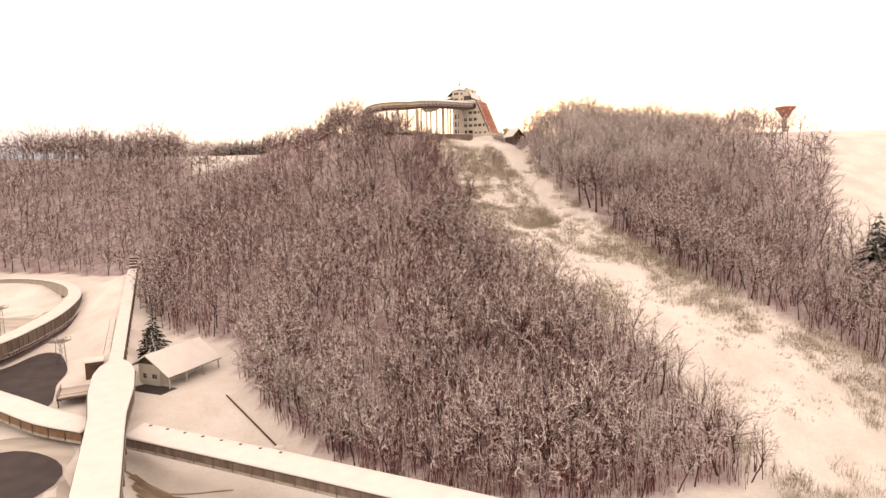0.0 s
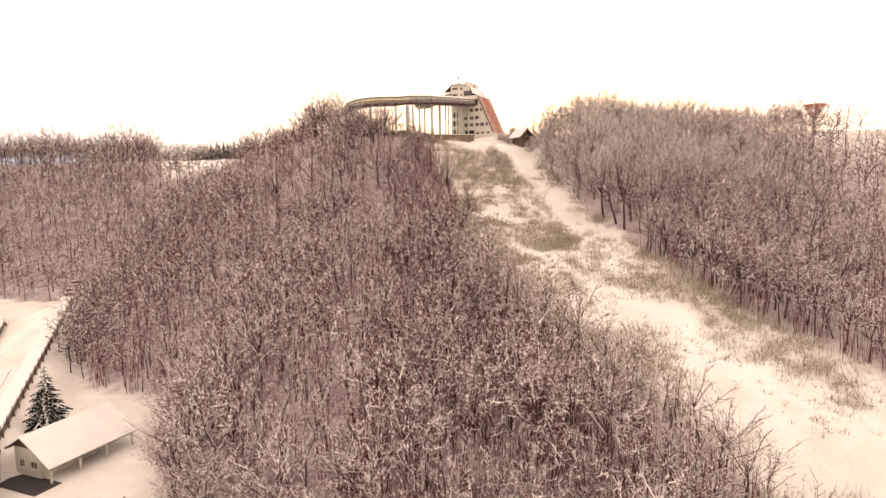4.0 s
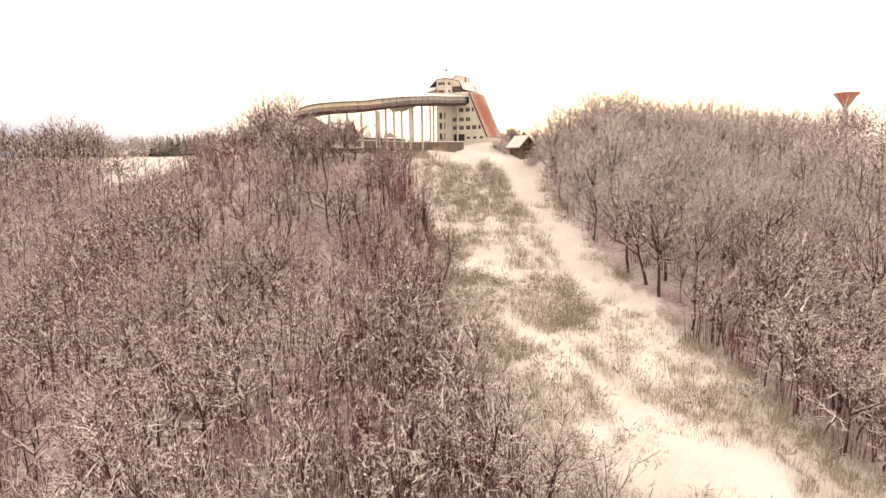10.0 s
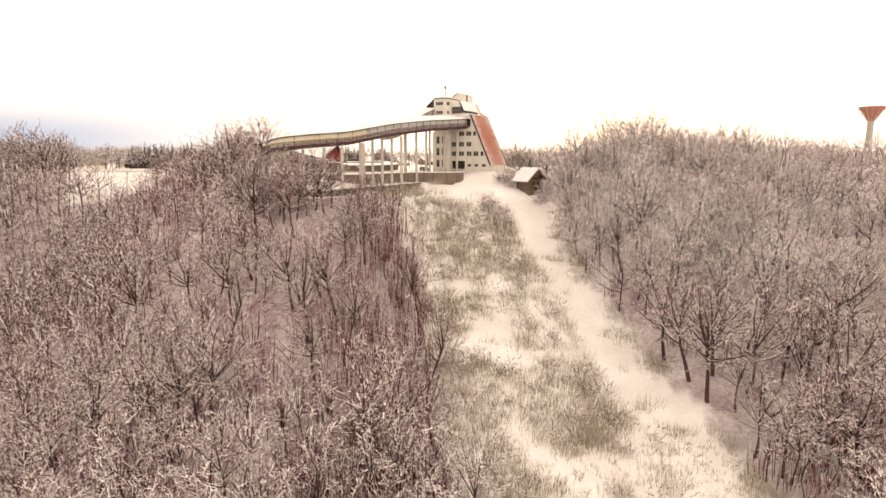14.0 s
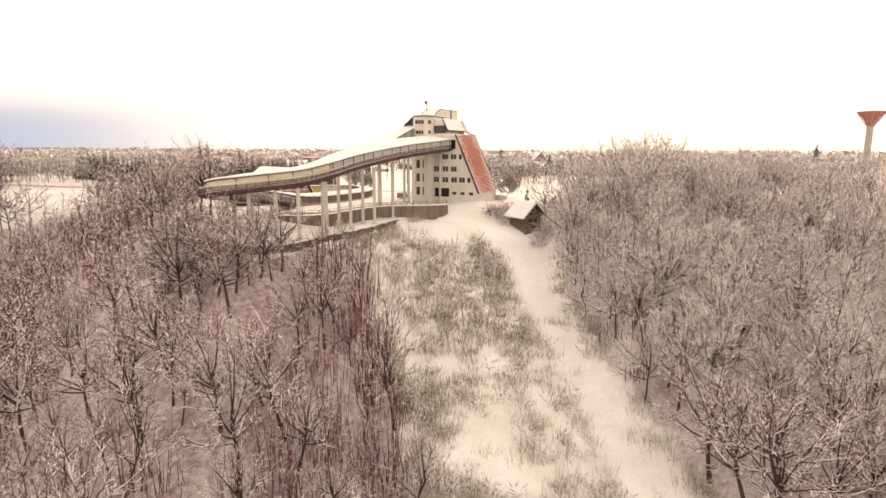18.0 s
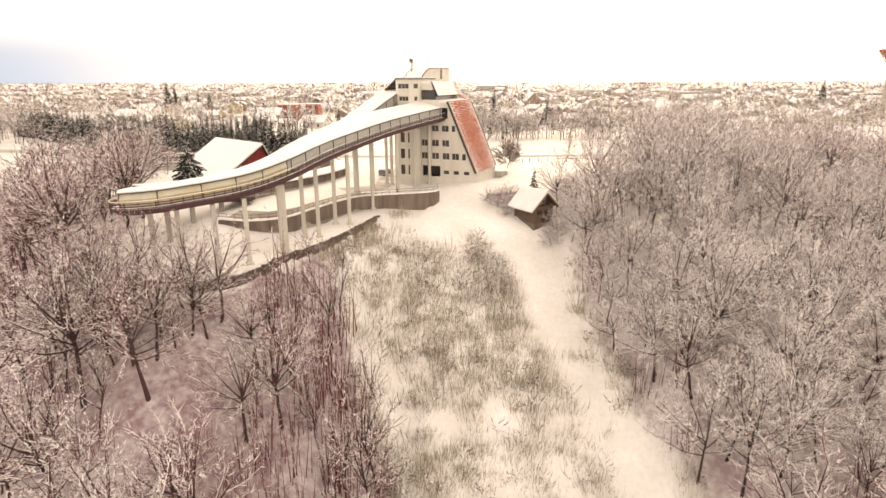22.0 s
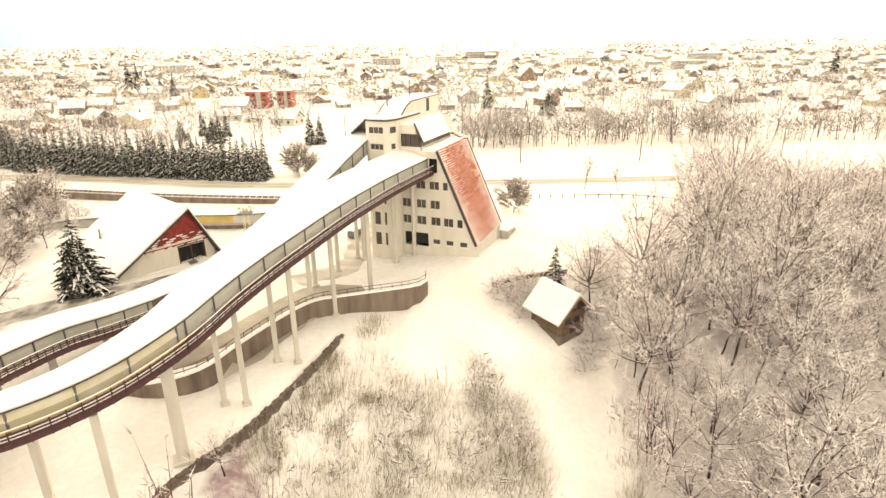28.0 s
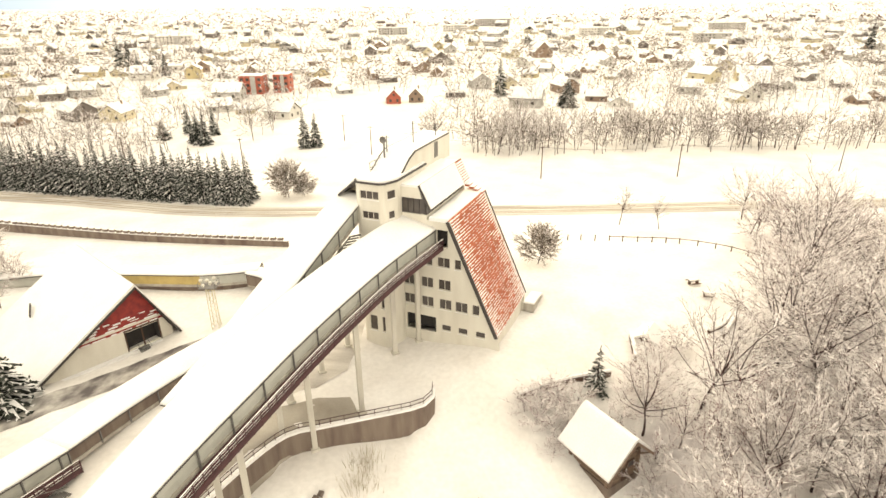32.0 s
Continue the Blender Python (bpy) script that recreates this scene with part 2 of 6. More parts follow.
# ---- ground ----
FOOT = ((-400, 315), (-175, 290), (-145, 284), (-118, 282), (-100, 252), (-84, 222), (-70, 208), (-46, 200), (-36, 173), (-25, 157), (-17, 149), (3, 134), (27, 126), (68, 135), (120, 150), (400, 150))
CREST = ((-400, 400), (-175, 398), (-140, 402), (-100, 392), (-84, 360), (-60, 318), (-30, 285), (-12.3, 272), (-6.7, 272.5), (-3, 276.5), (-0.5, 283), (3.5, 289), (7, 297), (11, 310), (16, 320), (45, 325), (60, 305), (120, 300), (400, 310))
PROFILE = ((-0.2, 0), (0, 0), (0.1, 0.06), (0.46, 0.40), (0.64, 0.55), (0.8, 0.74), (0.93, 0.91), (1, 0.965), (1.1, 0.985), (1.3, 1))
TERRACE = ((-40, 300), (-14, 296), (-8.2, 294.4), (-3.1, 296.8), (-0.3, 302.3), (3.6, 309.6), (7, 314.1), (10.5, 315.3), (20.4, 317.9))
KERB = ((-30, 285), (-20, 275), (-12.3, 272), (-6.7, 272.5), (-3, 276.5), (-0.5, 283), (3.5, 289), (7, 297), (11, 308))


def beside_brake(x, y):
    """Share along the braking ramp, and metres to its right."""
    dx, dy = -41.7, 83.9
    px, py = x + 65.3, y - 172.6
    ln = math.hypot(dx, dy)
    return (px * dx + py * dy) / ln ** 2, (px * dy - py * dx) / ln


def height(x, y):
    x, y = np.asarray(x, float), np.asarray(y, float)
    yf, yc = between(x, FOOT), between(x, CREST)
    s = (y - yf) / (yc - yf)
    along = np.clip(-(x + 60) * 0.55 + (y - 170) * 0.83, 0, 150) * np.clip((-20 - x) / 30, 0, 1)
    low = -67.5 + 0.06 * along
    top = 0.6 + 1.7 * np.exp(-((x - 31) ** 2 + (y - 329) ** 2) / 55) - 2.0 * np.exp(-(((x + 22) / 16) ** 2 + ((y - 334) / 15) ** 2)) - np.clip((y - 345) * 0.05, 0, 2.4)
    low = low - np.clip((166 - y) * 0.22, 0, 5.0) * np.clip((x + 48) / 14, 0, 1)
    top = top - 3.0 * np.clip((x - 52) / 40, 0, 1) * np.clip((335 - y) / 30, 0, 1)
    top = top - 7.0 * np.clip((-38 - x) / 40, 0, 1) * np.clip((347 - y) / 22, 0, 1)
    z = low + (top - low) * np.clip(between(s, PROFILE), 0, 1)
    # hollow inside the great bend
    z = z - 3.8 * np.clip((38 - np.hypot(x + 143, y - 229)) / 12, 0, 1)
    # bank that carries the braking ramp
    u, d = beside_brake(x, y)
    bank = -62.2 + 9.7 * u - 1.0 - np.where(d > 2, (d - 2) * 0.9, 0) - np.where(d < -2, (-d - 2) * (0.42 + np.clip(0.35 - u, 0, 0.35) * 2.6), 0) - np.clip(u - 1.0, 0, 9) * 60 - np.clip(-u, 0, 9) * 60
    z = np.maximum(z, bank)
    # lower terrace under the track
    out = between(x, KERB) + 0.6 - y
    near_wall = (x > -20) & (x < 10.5) & (out > 0) & (out < 14)
    z = np.where(near_wall, np.minimum(z, -2.65 - 0.14 * out), z)
    t = (x > -24) & (x < 20.5) & (y < between(x, TERRACE) + 1.3) & (y > between(x, KERB) + 0.6)
    bank_up = 2.0 * np.clip((-2 - x) / 11, 0, 1) * np.clip(1 - (between(x, TERRACE) - y) / 11, 0, 1)
    z = np.where(t, np.where(x < 12, -2.4 + bank_up, -2.4 - (x - 12) * 0.1), z)
    z = z - 0.9 * np.clip(1 - np.abs(yc - 1.2 - y) / 9, 0, 1) * (y < yc) * (x > -30) * (x < 12)
    rough = 0.5 * np.sin(x * 0.11 + 1.3 * np.sin(y * 0.07)) * np.sin(y * 0.13 + np.sin(x * 0.05)) * np.clip((yc - y) / 30, 0, 1) * np.clip((y - yf) / 30, 0, 1)
    return z + rough * 2.2


GLADE_L = ((130, 66), (148, 62), (165, 53), (178, 42), (190, 33), (200, 28), (210, 24.5), (220, 21.8), (235, 18.6), (249, 17.8), (265, 15), (278, 10), (290, 4.5), (300, 3), (330, 3))
GLADE_R = ((130, 150), (160, 110), (177, 91), (198, 73), (225, 60), (260, 52), (285, 47), (304, 45), (330, 40))


def wooded(x, y):
    """Whether trees stand at a place."""
    foot, crest = float(between(x, FOOT)), float(between(x, CREST))
    if y < foot + 1:
        return False
    if float(between(y, GLADE_L)) - 1 < x < float(between(y, GLADE_R)) + 1 and y < 335:
        return False
    if -28 < x < 20 and y > crest - 3:
        return False
    if 12 <= x <= 47 and y > 300:
        return False
    if -100 < x <= -28 and y > crest + (20 if x > -50 else 14):
        return False
    if 47 <= x < 84 and y > 317 + max(0, x - 58) * 1.25:
        return False
    t, d = beside_brake(x, y)
    if 0 < t < 0.96 and -17 < d < 2.5:
        return False
    if x > 12.5 + (y - 44) * 0.64 and y > 208:
        return False
    if -190 < x <= -100 and y > 378 and x > -140 - (y - 385) * 0.6:
        return False
    if x >= 84 and y > 372:
        return False
    if abs(x - 93 - (279 - y) * 0.2) < 4.5 - 0.05 * abs(y - 268) and 246 < y < 290:
        return False
    return y < 470


def ground_sheet():
    xs = np.concatenate([np.linspace(-5000, -420, 24), np.arange(-400, -182, 8), np.arange(-180, -40, 3), np.arange(-38, 60, 1.0), np.arange(61, 160, 3), np.arange(164, 420, 10), np.linspace(440, 5000, 24)])
    ys = np.concatenate([np.linspace(-800, 20, 12), np.arange(30, 255, 3), np.arange(256, 336, 1.0), np.arange(338, 440, 3), np.arange(446, 700, 12), np.linspace(720, 4900, 30)])
    X, Y = np.meshgrid(xs, ys)
    Z = height(X, Y)
    v = np.stack([X.ravel(), Y.ravel(), Z.ravel()], 1)
    w = len(xs)
    i = (np.arange(len(ys) - 1)[:, None] * w + np.arange(w - 1)[None]).ravel()
    f = np.stack([i, i + 1, i + w + 1, i + w], 1)
    me = bpy.data.meshes.new("ground")
    me.from_pydata(v.tolist(), [], f.tolist())
    me.materials.append(SNOW_GROUND)
    me.polygons.foreach_set("use_smooth", [True] * len(me.polygons))
    # where fallen leaves show through thin snow, and tree shade is painted in
    litter_and_shade = np.zeros(len(v), np.float32)
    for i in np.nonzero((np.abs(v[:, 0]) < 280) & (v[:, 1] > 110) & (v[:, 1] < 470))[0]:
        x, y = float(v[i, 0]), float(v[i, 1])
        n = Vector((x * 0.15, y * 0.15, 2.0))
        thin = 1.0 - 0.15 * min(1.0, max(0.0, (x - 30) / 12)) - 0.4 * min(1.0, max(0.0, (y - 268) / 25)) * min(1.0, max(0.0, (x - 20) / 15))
        litter_and_shade[i] = thin if wooded(x + 2.5 * noise.noise(n), y + 2.5 * noise.noise(n + Vector((9, 4, 0)))) else 0.0
    me.attributes.new("litter_and_shade", "FLOAT", "POINT").data.foreach_set("value", litter_and_shade)
    tagged(new("ground", me), "snow-covered hillside, valley floor and plateau", "ground", kind="structure")


ground_sheet()


def zg(x, y):
    return float(height(x, y))


# ---- tracks ----
def curve_points(pts, step=1.0):
    """A smooth line through pts, sampled evenly."""
    P = [Vector(p) for p in pts]
    P = [2 * P[0] - P[1]] + P + [2 * P[-1] - P[-2]]
    out = []
    for i in range(1, len(P) - 2):
        a, b, c, d = P[i - 1:i + 3]
        n = max(1, round((c - b).length / step))
        for k in range(n):
            t = k / n
            out.append(0.5 * ((2 * b) + (c - a) * t + (2 * a - 5 * b + 4 * c - d) * t * t + (3 * b - a - 3 * c + d) * t ** 3))
    return out + [P[-2]]


def frames_of(pts, side, step=1.0):
    """Places along the line with the level direction towards the side that is open to view."""
    line = curve_points(pts, step)
    out = []
    for i, p in enumerate(line):
        d = line[min(i + 1, len(line) - 1)] - line[max(i - 1, 0)]
        o = Vector((d.y, -d.x, 0)).normalized() * side
        out.append((p, o))
    return out


def sweep(b, frames, profile, closed=True):
    return b.grid([[p + o * s + Vector((0, 0, h)) for s, h in profile] for p, o in frames], closed, closed)


def rect(s0, s1, h0, h1):
    return [(s0, h0), (s1, h0), (s1, h1), (s0, h1)]


def track(parent, pts, side, w=5.0, w_end=None, tilt=1.4, wall=1.7, panels=PANEL, walkway=True, pitch=4, roofed=True, beam=True, rail_mat=None, bulge=0.08, r=None, tilt_end=None, back=None, ease_at=(0.0, 0.4), fr=None):
    """A roofed run: the open side keeps its line, the other side follows the width."""
    fr = fr or frames_of(pts, side)
    r = r or w / 2
    n = len(fr)
    ease = [min(1.0, max(0.0, (i / (n - 1) - ease_at[0]) / (ease_at[1] - ease_at[0]))) for i in range(n)]
    ws = [w + ((w_end or w) - w) * e for e in ease]
    slope = {r - a: tilt + ((tilt if tilt_end is None else tilt_end) - tilt) * e for a, e in zip(ws, ease)}

    def run(b, profile, seg=None):
        """profile(inner edge) gives the section at each place."""
        seg = seg or range(n)
        return b.grid([[fr[i][0] + fr[i][1] * s + Vector((0, 0, h)) for s, h in profile(r - ws[i])] for i in seg], True, True)
    if roofed:
        part("roof", run(Build(), lambda a: [(a - 0.25, slope[a]), (r + 0.25, -0.06), (r + 0.25, 0.06), (a - 0.25, slope[a] + 0.12)]), TRIM, parent, "thin dark roof edge", world_space=True)
        part("roof_snow", run(Build(), lambda a: [(a - 0.22, slope[a] + 0.12), (r + 0.2, 0.06), (r + 0.16, 0.26), (r - 0.2, 0.4), (a + 0.2, slope[a] + 0.42), (a - 0.18, slope[a] + 0.32)]), SNOW, parent, "smooth layer of fresh snow", True, True)
    part("trough", run(Build(), lambda a: rect(a, r, -wall - 0.45, -wall)), CONCRETE, parent, world_space=True)
    if beam:
        part("beam", run(Build(), lambda a: [((a + r) / 2 - 1.0, -wall - 1.15), ((a + r) / 2 + 1.0, -wall - 1.15), ((a + r) / 2 + 1.3, -wall - 0.45), ((a + r) / 2 - 1.3, -wall - 0.45)]), CONCRETE, parent, world_space=True)
    part("back_wall", run(Build(), lambda a: rect(a + 0.05, a + 0.17, -wall - 0.4, slope[a] - 0.02)), back or panels, parent, world_space=True)
    for i in range(0, n - 1, pitch):
        seg = range(i, min(i + pitch, n - 1) + 1)
        part("wall_panel", run(Build(), lambda a: [(r - 0.25, -wall), (r - 0.10, -wall), (r - 0.10 + bulge, -wall * 0.5), (r - 0.05, -0.1), (r - 0.2, -0.1)], seg), panels, parent, world_space=True)
        p, o = fr[i]
        q = p + o * (r + 0.04 + bulge * 0.3)
        part("post", Build().bar(q + Vector((0, 0, -wall - 0.3)), q + Vector((0, 0, 0.0)), 0.14, 0.14), STEEL_GREY, parent, world_space=True)
    if walkway:
        part("walkway", run(Build(), lambda a: rect(r + 0.05, r + 1.25, -wall - 0.42, -wall - 0.32)), STEEL, parent, "brown steel walkway", world_space=True)
        part("walkway_snow", run(Build(), lambda a: [(r + 0.3, -wall - 0.316), (r + 1.1, -wall - 0.316), (r + 1.0, -wall - 0.2), (r + 0.4, -wall - 0.2)]), SNOW, parent, world_space=True)
        part("stringer", run(Build(), lambda a: rect(r + 1.12, r + 1.26, -wall - 0.82, -wall - 0.43)), STEEL, parent, world_space=True)
        part("stringer", run(Build(), lambda a: rect(r + 0.2, r + 0.34, -wall - 1.15, -wall - 0.43)), STEEL, parent, world_space=True)
        part("pipe", run(Build(), lambda a: rect(r + 0.6, r + 0.85, -wall - 1.0, -wall - 0.78)), STEEL, parent, world_space=True)
        for h, m in ((-wall + 0.68, rail_mat or STEEL), (-wall + 0.38, STEEL), (-wall + 0.08, STEEL), (-wall - 0.2, STEEL)):
            part("rail", run(Build(), lambda a: rect(r + 1.18, r + 1.28, h - 0.05, h + 0.05)), m, parent, world_space=True)
        part("rail_snow", run(Build(), lambda a: [(r + 1.19, -wall + 0.733), (r + 1.28, -wall + 0.733), (r + 1.25, -wall + 0.79), (r + 1.22, -wall + 0.79)]), SNOW, parent, world_space=True)
        for i in range(0, n):
            p, o = fr[i]
            q = p + o * (r + 1.23)
            part("rail_post", Build().bar(q + Vector((0, 0, -wall - 0.9)), q + Vector((0, 0, -wall + 0.68)), 0.08, 0.08), STEEL, parent, world_space=True)
            if i % 2 == 0:
                part("bracket", Build().bar(p + o * (r - 0.1) + Vector((0, 0, -wall - 1.2)), q + Vector((0, 0, -wall - 0.5)), 0.1, 0.12), STEEL, parent, world_space=True)
    return fr


def column(parent, x, y, top, w=0.55, name="column"):
    z0 = zg(x, y) - 0.6
    b = Build().box((x, y, (z0 + top) / 2), (w, w, top - z0), 25)
    b.box((x, y, z0 + 0.75), (w * 1.7, w * 1.7, 0.35), 25)
    part(name, b, CONCRETE_PALE, parent, world_space=True)


RAMP = [(21.7, 334.3, 16.3), (16.0, 325.7, 15.5), (11.9, 318.2, 14.9), (8.4, 311.5, 14.2), (5.3, 304.8, 13.5), (2.5, 298.8, 12.8), (0.0, 293.0, 12.0), (-2.1, 287.5, 11.2)]
BEND = [(-5.0, 283.2, 10.3), (-8.2, 280.0, 9.8), (-11.8, 277.9, 9.4), (-15.0, 277.1, 8.9), (-17.8, 278.9, 8.2), (-19.1, 282.3, 7.7), (-19.6, 287.5, 7.0)]
LOWER = [(-19.4, 287.0, 6.95), (-19.0, 292.0, 6.1), (-17.6, 298.5, 5.1), (-15.0, 303.5, 4.3), (-12.9, 309.7, 3.2)]
LOWER_ON = [(-12.9, 309.7, 3.2), (-10.6, 317.0, 2.3), (-7.0, 324.0, 2.0), (-2.5, 331.0, 2.0), (1.0, 338.5, 2.1), (1.5, 345.0, 2.3), (-1.0, 350.0, 2.4), (-5.0, 352.3, 2.5)]
REAR = [(-5.0, 352.3, 2.5), (-13.0, 351.5, 2.3), (-25.0, 353.0, 2.0), (-38.0, 354.5, 1.6), (-50.0, 353.0, 1.2), (-62.0, 346.0, 0.6)]
whole = frames_of(RAMP + BEND, -1)
split = min(range(len(whole)), key=lambda i: (whole[i][0] - Vector(RAMP[-1])).length)

ramp = thing("start_ramp", "roofed bobsleigh start ramp on pale concrete columns, roof under snow", "track", at=(8, 311, -2))
track(ramp, RAMP, -1, 5.0, 3.2, tilt=1.1, r=2.5, tilt_end=0.15, ease_at=(0.55, 1.0), fr=whole[:split + 1])
for x, y, z in ((18.1, 331.3, 12.3), (12.8, 331.8, 13.5), (21.3, 333.8, 12.6), (14.6, 319.8, 11.8), (9.8, 314.9, 11.3), (6.6, 314.5, 11.3), (6.8, 302.1, 10.0), (4.2, 302.6, 10.2), (2.8, 293.8, 9.1), (0.4, 293.9, 9.1)):
    column(ramp, x, y, z)
bend = thing("banked_bend", "tan walled banked bend of a bobsleigh track, snow on its roof", "track", at=(-12, 277, -2))
track(bend, BEND, -1, 3.2, 2.5, r=2.5, tilt=0.15, tilt_end=0.05, fr=whole[split:], panels=PANEL_TAN, rail_mat=YELLOW, bulge=0.3, back=PANEL)
column(bend, -0.8, 285.2, 7.9, 1.1)
for x, y, z in ((-4.4, 279.6, 7.0), (-7.8, 277.2, 6.7), (-12.4, 276.8, 6.3), (-17.0, 279.2, 5.4), (-20.0, 285.0, 4.6)):
    column(bend, x, y, z, 0.6)
lower = thing("lower_track", "roofed lower bobsleigh track on short concrete piers under snow", "track", at=(-8, 312, 0))
# the onward run gets dark panels: shade of its turned-away side, as colour
fr = track(lower, LOWER, 1, w=3.3, tilt=0.45, wall=1.5, r=0.01) + track(lower, LOWER_ON, 1, w=3.3, tilt=0.45, wall=1.5, r=0.01, walkway=False, panels=CONCRETE_DARK)
stair = part("stair", Build().bar((-11.6, 306.8, 1.5), (-12.7, 304.3, 3.1), 0.06, 0.06).bar((-12.5, 307.2, 1.5), (-13.6, 304.6, 3.1), 0.06, 0.06), STEEL_GREY, lower, "open steel stair down from the walkway", world_space=True)
for k in range(9):
    part("tread", Build().box((-4.1 - 0.13 * k, -5.1 - 0.32 * k, 0.55 + 0.2 * k), (1.0, 0.3, 0.08), -22), STEEL_GREY, stair)
for i in range(3, len(fr) - 10, 7):
    p, o = fr[i]
    b = Build()
    p = p - o * 1.6
    z0, z1 = zg(p.x, p.y) - 0.4, p.z - 2.5
    if z1 - z0 > 0.3:
        b.box((p.x + o.x * 1.2, p.y + o.y * 1.2, (z0 + z1) / 2), (0.7, 1.0, z1 - z0), 30)
        b.box((p.x, p.y, z1 - 0.15), (3.4, 0.8, 0.4), math.degrees(math.atan2(o.y, o.x)))
        part("pier", b, CONCRETE, lower, world_space=True)
rear = thing("rear_track", "low ground-level bobsleigh track with ochre walls under snow", "track", at=(-25, 353, 0))
whole = frames_of(REAR, 1)
for lo, hi, m in ((0, 9, PANEL), (9, 27, PANEL_OCHRE), (27, len(whole) - 1, PANEL)):
    track(rear, REAR, 1, w=4.0, tilt=0.5, wall=1.1, panels=m, beam=False, fr=whole[lo:hi + 1])
b = Build()
fr = frames_of(REAR, 1)
sweep(b, fr, rect(-1.6, 1.6, -3.4, -1.5))
part("plinth", b, CONCRETE_DARK, rear, world_space=True)
SECOND = [(13.4, 337.3, 20.0), (10.4, 330.2, 18.0), (7.8, 323.6, 16.1), (5.6, 317.4, 14.4), (3.8, 311.0, 13.0), (2.0, 304.0, 12.2)]
upper = thing("luge_ramp", "second roofed start ramp joining the first from above, under snow", "track", at=(8, 322, 0))
track(upper, SECOND, -1, w=3.6, tilt=0.1, wall=1.9, walkway=False)
stair = part("stair", Build().bar((12.9, 333.6, 15.4), (9.4, 325.2, 12.8), 0.08, 0.25), STEEL_GREY, upper, "open steel stair", world_space=True)
for k in range(16):
    part("tread", Build().box(Vector((5.6, 11.4, 15.6)) + Vector((-3.5, -8.4, -2.6)) * (k / 15), (1.5, 0.3, 0.12), 25), STEEL_GREY, stair)
for x, y, z in ((9.0, 326.5, 14.2), (6.3, 320.5, 12.4), (11.6, 332.5, 16.0)):
    column(upper, x, y, z)


# ---- start tower ----
tower = thing("start_tower", "white concrete start tower with a steep red tiled side", "building", at=(31.2, 329.5, 0), rz=-25)


def clip(poly, a, b, c):
    """The part of a (u, z) polygon where a*u + b*z <= c."""
    out = []
    for i, p in enumerate(poly):
        q = poly[(i + 1) % len(poly)]
        dp, dq = a * p[0] + b * p[1] - c, a * q[0] + b * q[1] - c
        if dp <= 0:
            out.append(p)
        if dp * dq < 0:
            t = dp / (dp - dq)
            out.append((p[0] + (q[0] - p[0]) * t, p[1] + (q[1] - p[1]) * t))
    return out


def holed_wall(u0, u1, z0, z1, holes, at, depth=0.25, slant=None):
    """An upright wall in (u, z) with true openings; at(u, z, inward) gives the place."""
    us = sorted({u0, u1, *[h[0] for h in holes], *[h[1] for h in holes]})
    zs = sorted({z0, z1, *[h[2] for h in holes], *[h[3] for h in holes]})
    b = Build()
    for i in range(len(us) - 1):
        for j in range(len(zs) - 1):
            cu, cz = (us[i] + us[i + 1]) / 2, (zs[j] + zs[j + 1]) / 2
            if any(h[0] < cu < h[1] and h[2] < cz < h[3] for h in holes):
                continue
            poly = [(us[i], zs[j]), (us[i + 1], zs[j]), (us[i + 1], zs[j + 1]), (us[i], zs[j + 1])]
            if slant:
                poly = clip(poly, *slant)
            if len(poly) > 2:
                b.face(*[at(u, z, 0) for u, z in poly])
    for a, c, d, e in holes:
        for p, q in (((a, d), (c, d)), ((c, d), (c, e)), ((c, e), (a, e)), ((a, e), (a, d))):
            b.face(at(*p, 0), at(*q, 0), at(*q, depth), at(*p, depth))
    return b


def window(parent, u0, u1, z0, z1, at, panes=2, depth=0.14):
    """A framed window set into an opening: frame, sill with snow, panes."""
    b = Build()
    t = 0.07
    cuts = [u0 + (u1 - u0) * k / panes for k in range(panes + 1)]

    def slab(a, c, d, e, i0, i1):
        return Build().grid([[at(a, d, i), at(c, d, i), at(c, e, i), at(a, e, i)] for i in (i0, i1)], True, True)
    for a, c, d, e in [(u0, u1, z0, z0 + t), (u0, u1, z1 - t, z1)] + [(max(u0, k - t / 2), min(u1, k + t / 2), z0, z1) for k in cuts]:
        s = slab(a, c, d, e, depth - 0.05, depth + 0.05)
        b.add(s, Matrix())
    w = part("window", b, FRAME, parent)
    for k in range(panes):
        part("pane", slab(cuts[k] + t / 2, cuts[k + 1] - t / 2, z0 + t, z1 - t, depth, depth + 0.02), GLASS, w)
    part("sill", slab(u0 - 0.08, u1 + 0.08, z0 - 0.1, z0 - 0.02, -0.1, 0.05), SNOW, w)
    return w


def front(u, z, i):
    return (u, i, z)


WINDOWS = [(-7.35, -6.05, 1.7, 2.6, 1), (-4.95, -3.65, 1.7, 2.6, 1), (-2.45, -1.15, 1.7, 2.6, 1)]
for u, p in ((-12.1, 2), (-9.4, 2), (-6.8, 2), (-4.5, 2)):
    WINDOWS.append((u - 0.85, u + 0.85, 5.0, 6.5, p))
WINDOWS.append((-2.95, -2.0, 5.0, 6.5, 1))
for u in (-12.1, -9.4, -6.9):
    WINDOWS.append((u - 0.85, u + 0.85, 7.9, 9.4, 2))
WINDOWS += [(-10.3, -8.6, 11.2, 12.6, 2), (-7.85, -6.15, 11.2, 12.6, 2), (-5.45, -4.6, 11.2, 12.6, 1)]
DOORS = [(-12.6, -8.2, 1.1, 3.5), (-7.9, -6.4, 14.0, 16.4)]
wall = part("wall", holed_wall(-13.0, 0.9, -1.0, 17.5, [w[:4] for w in WINDOWS] + DOORS, front, 0.3, (15.0, 6.3, 15.0 * 0.55 + 6.3 * 2.0)), RENDER, tower)
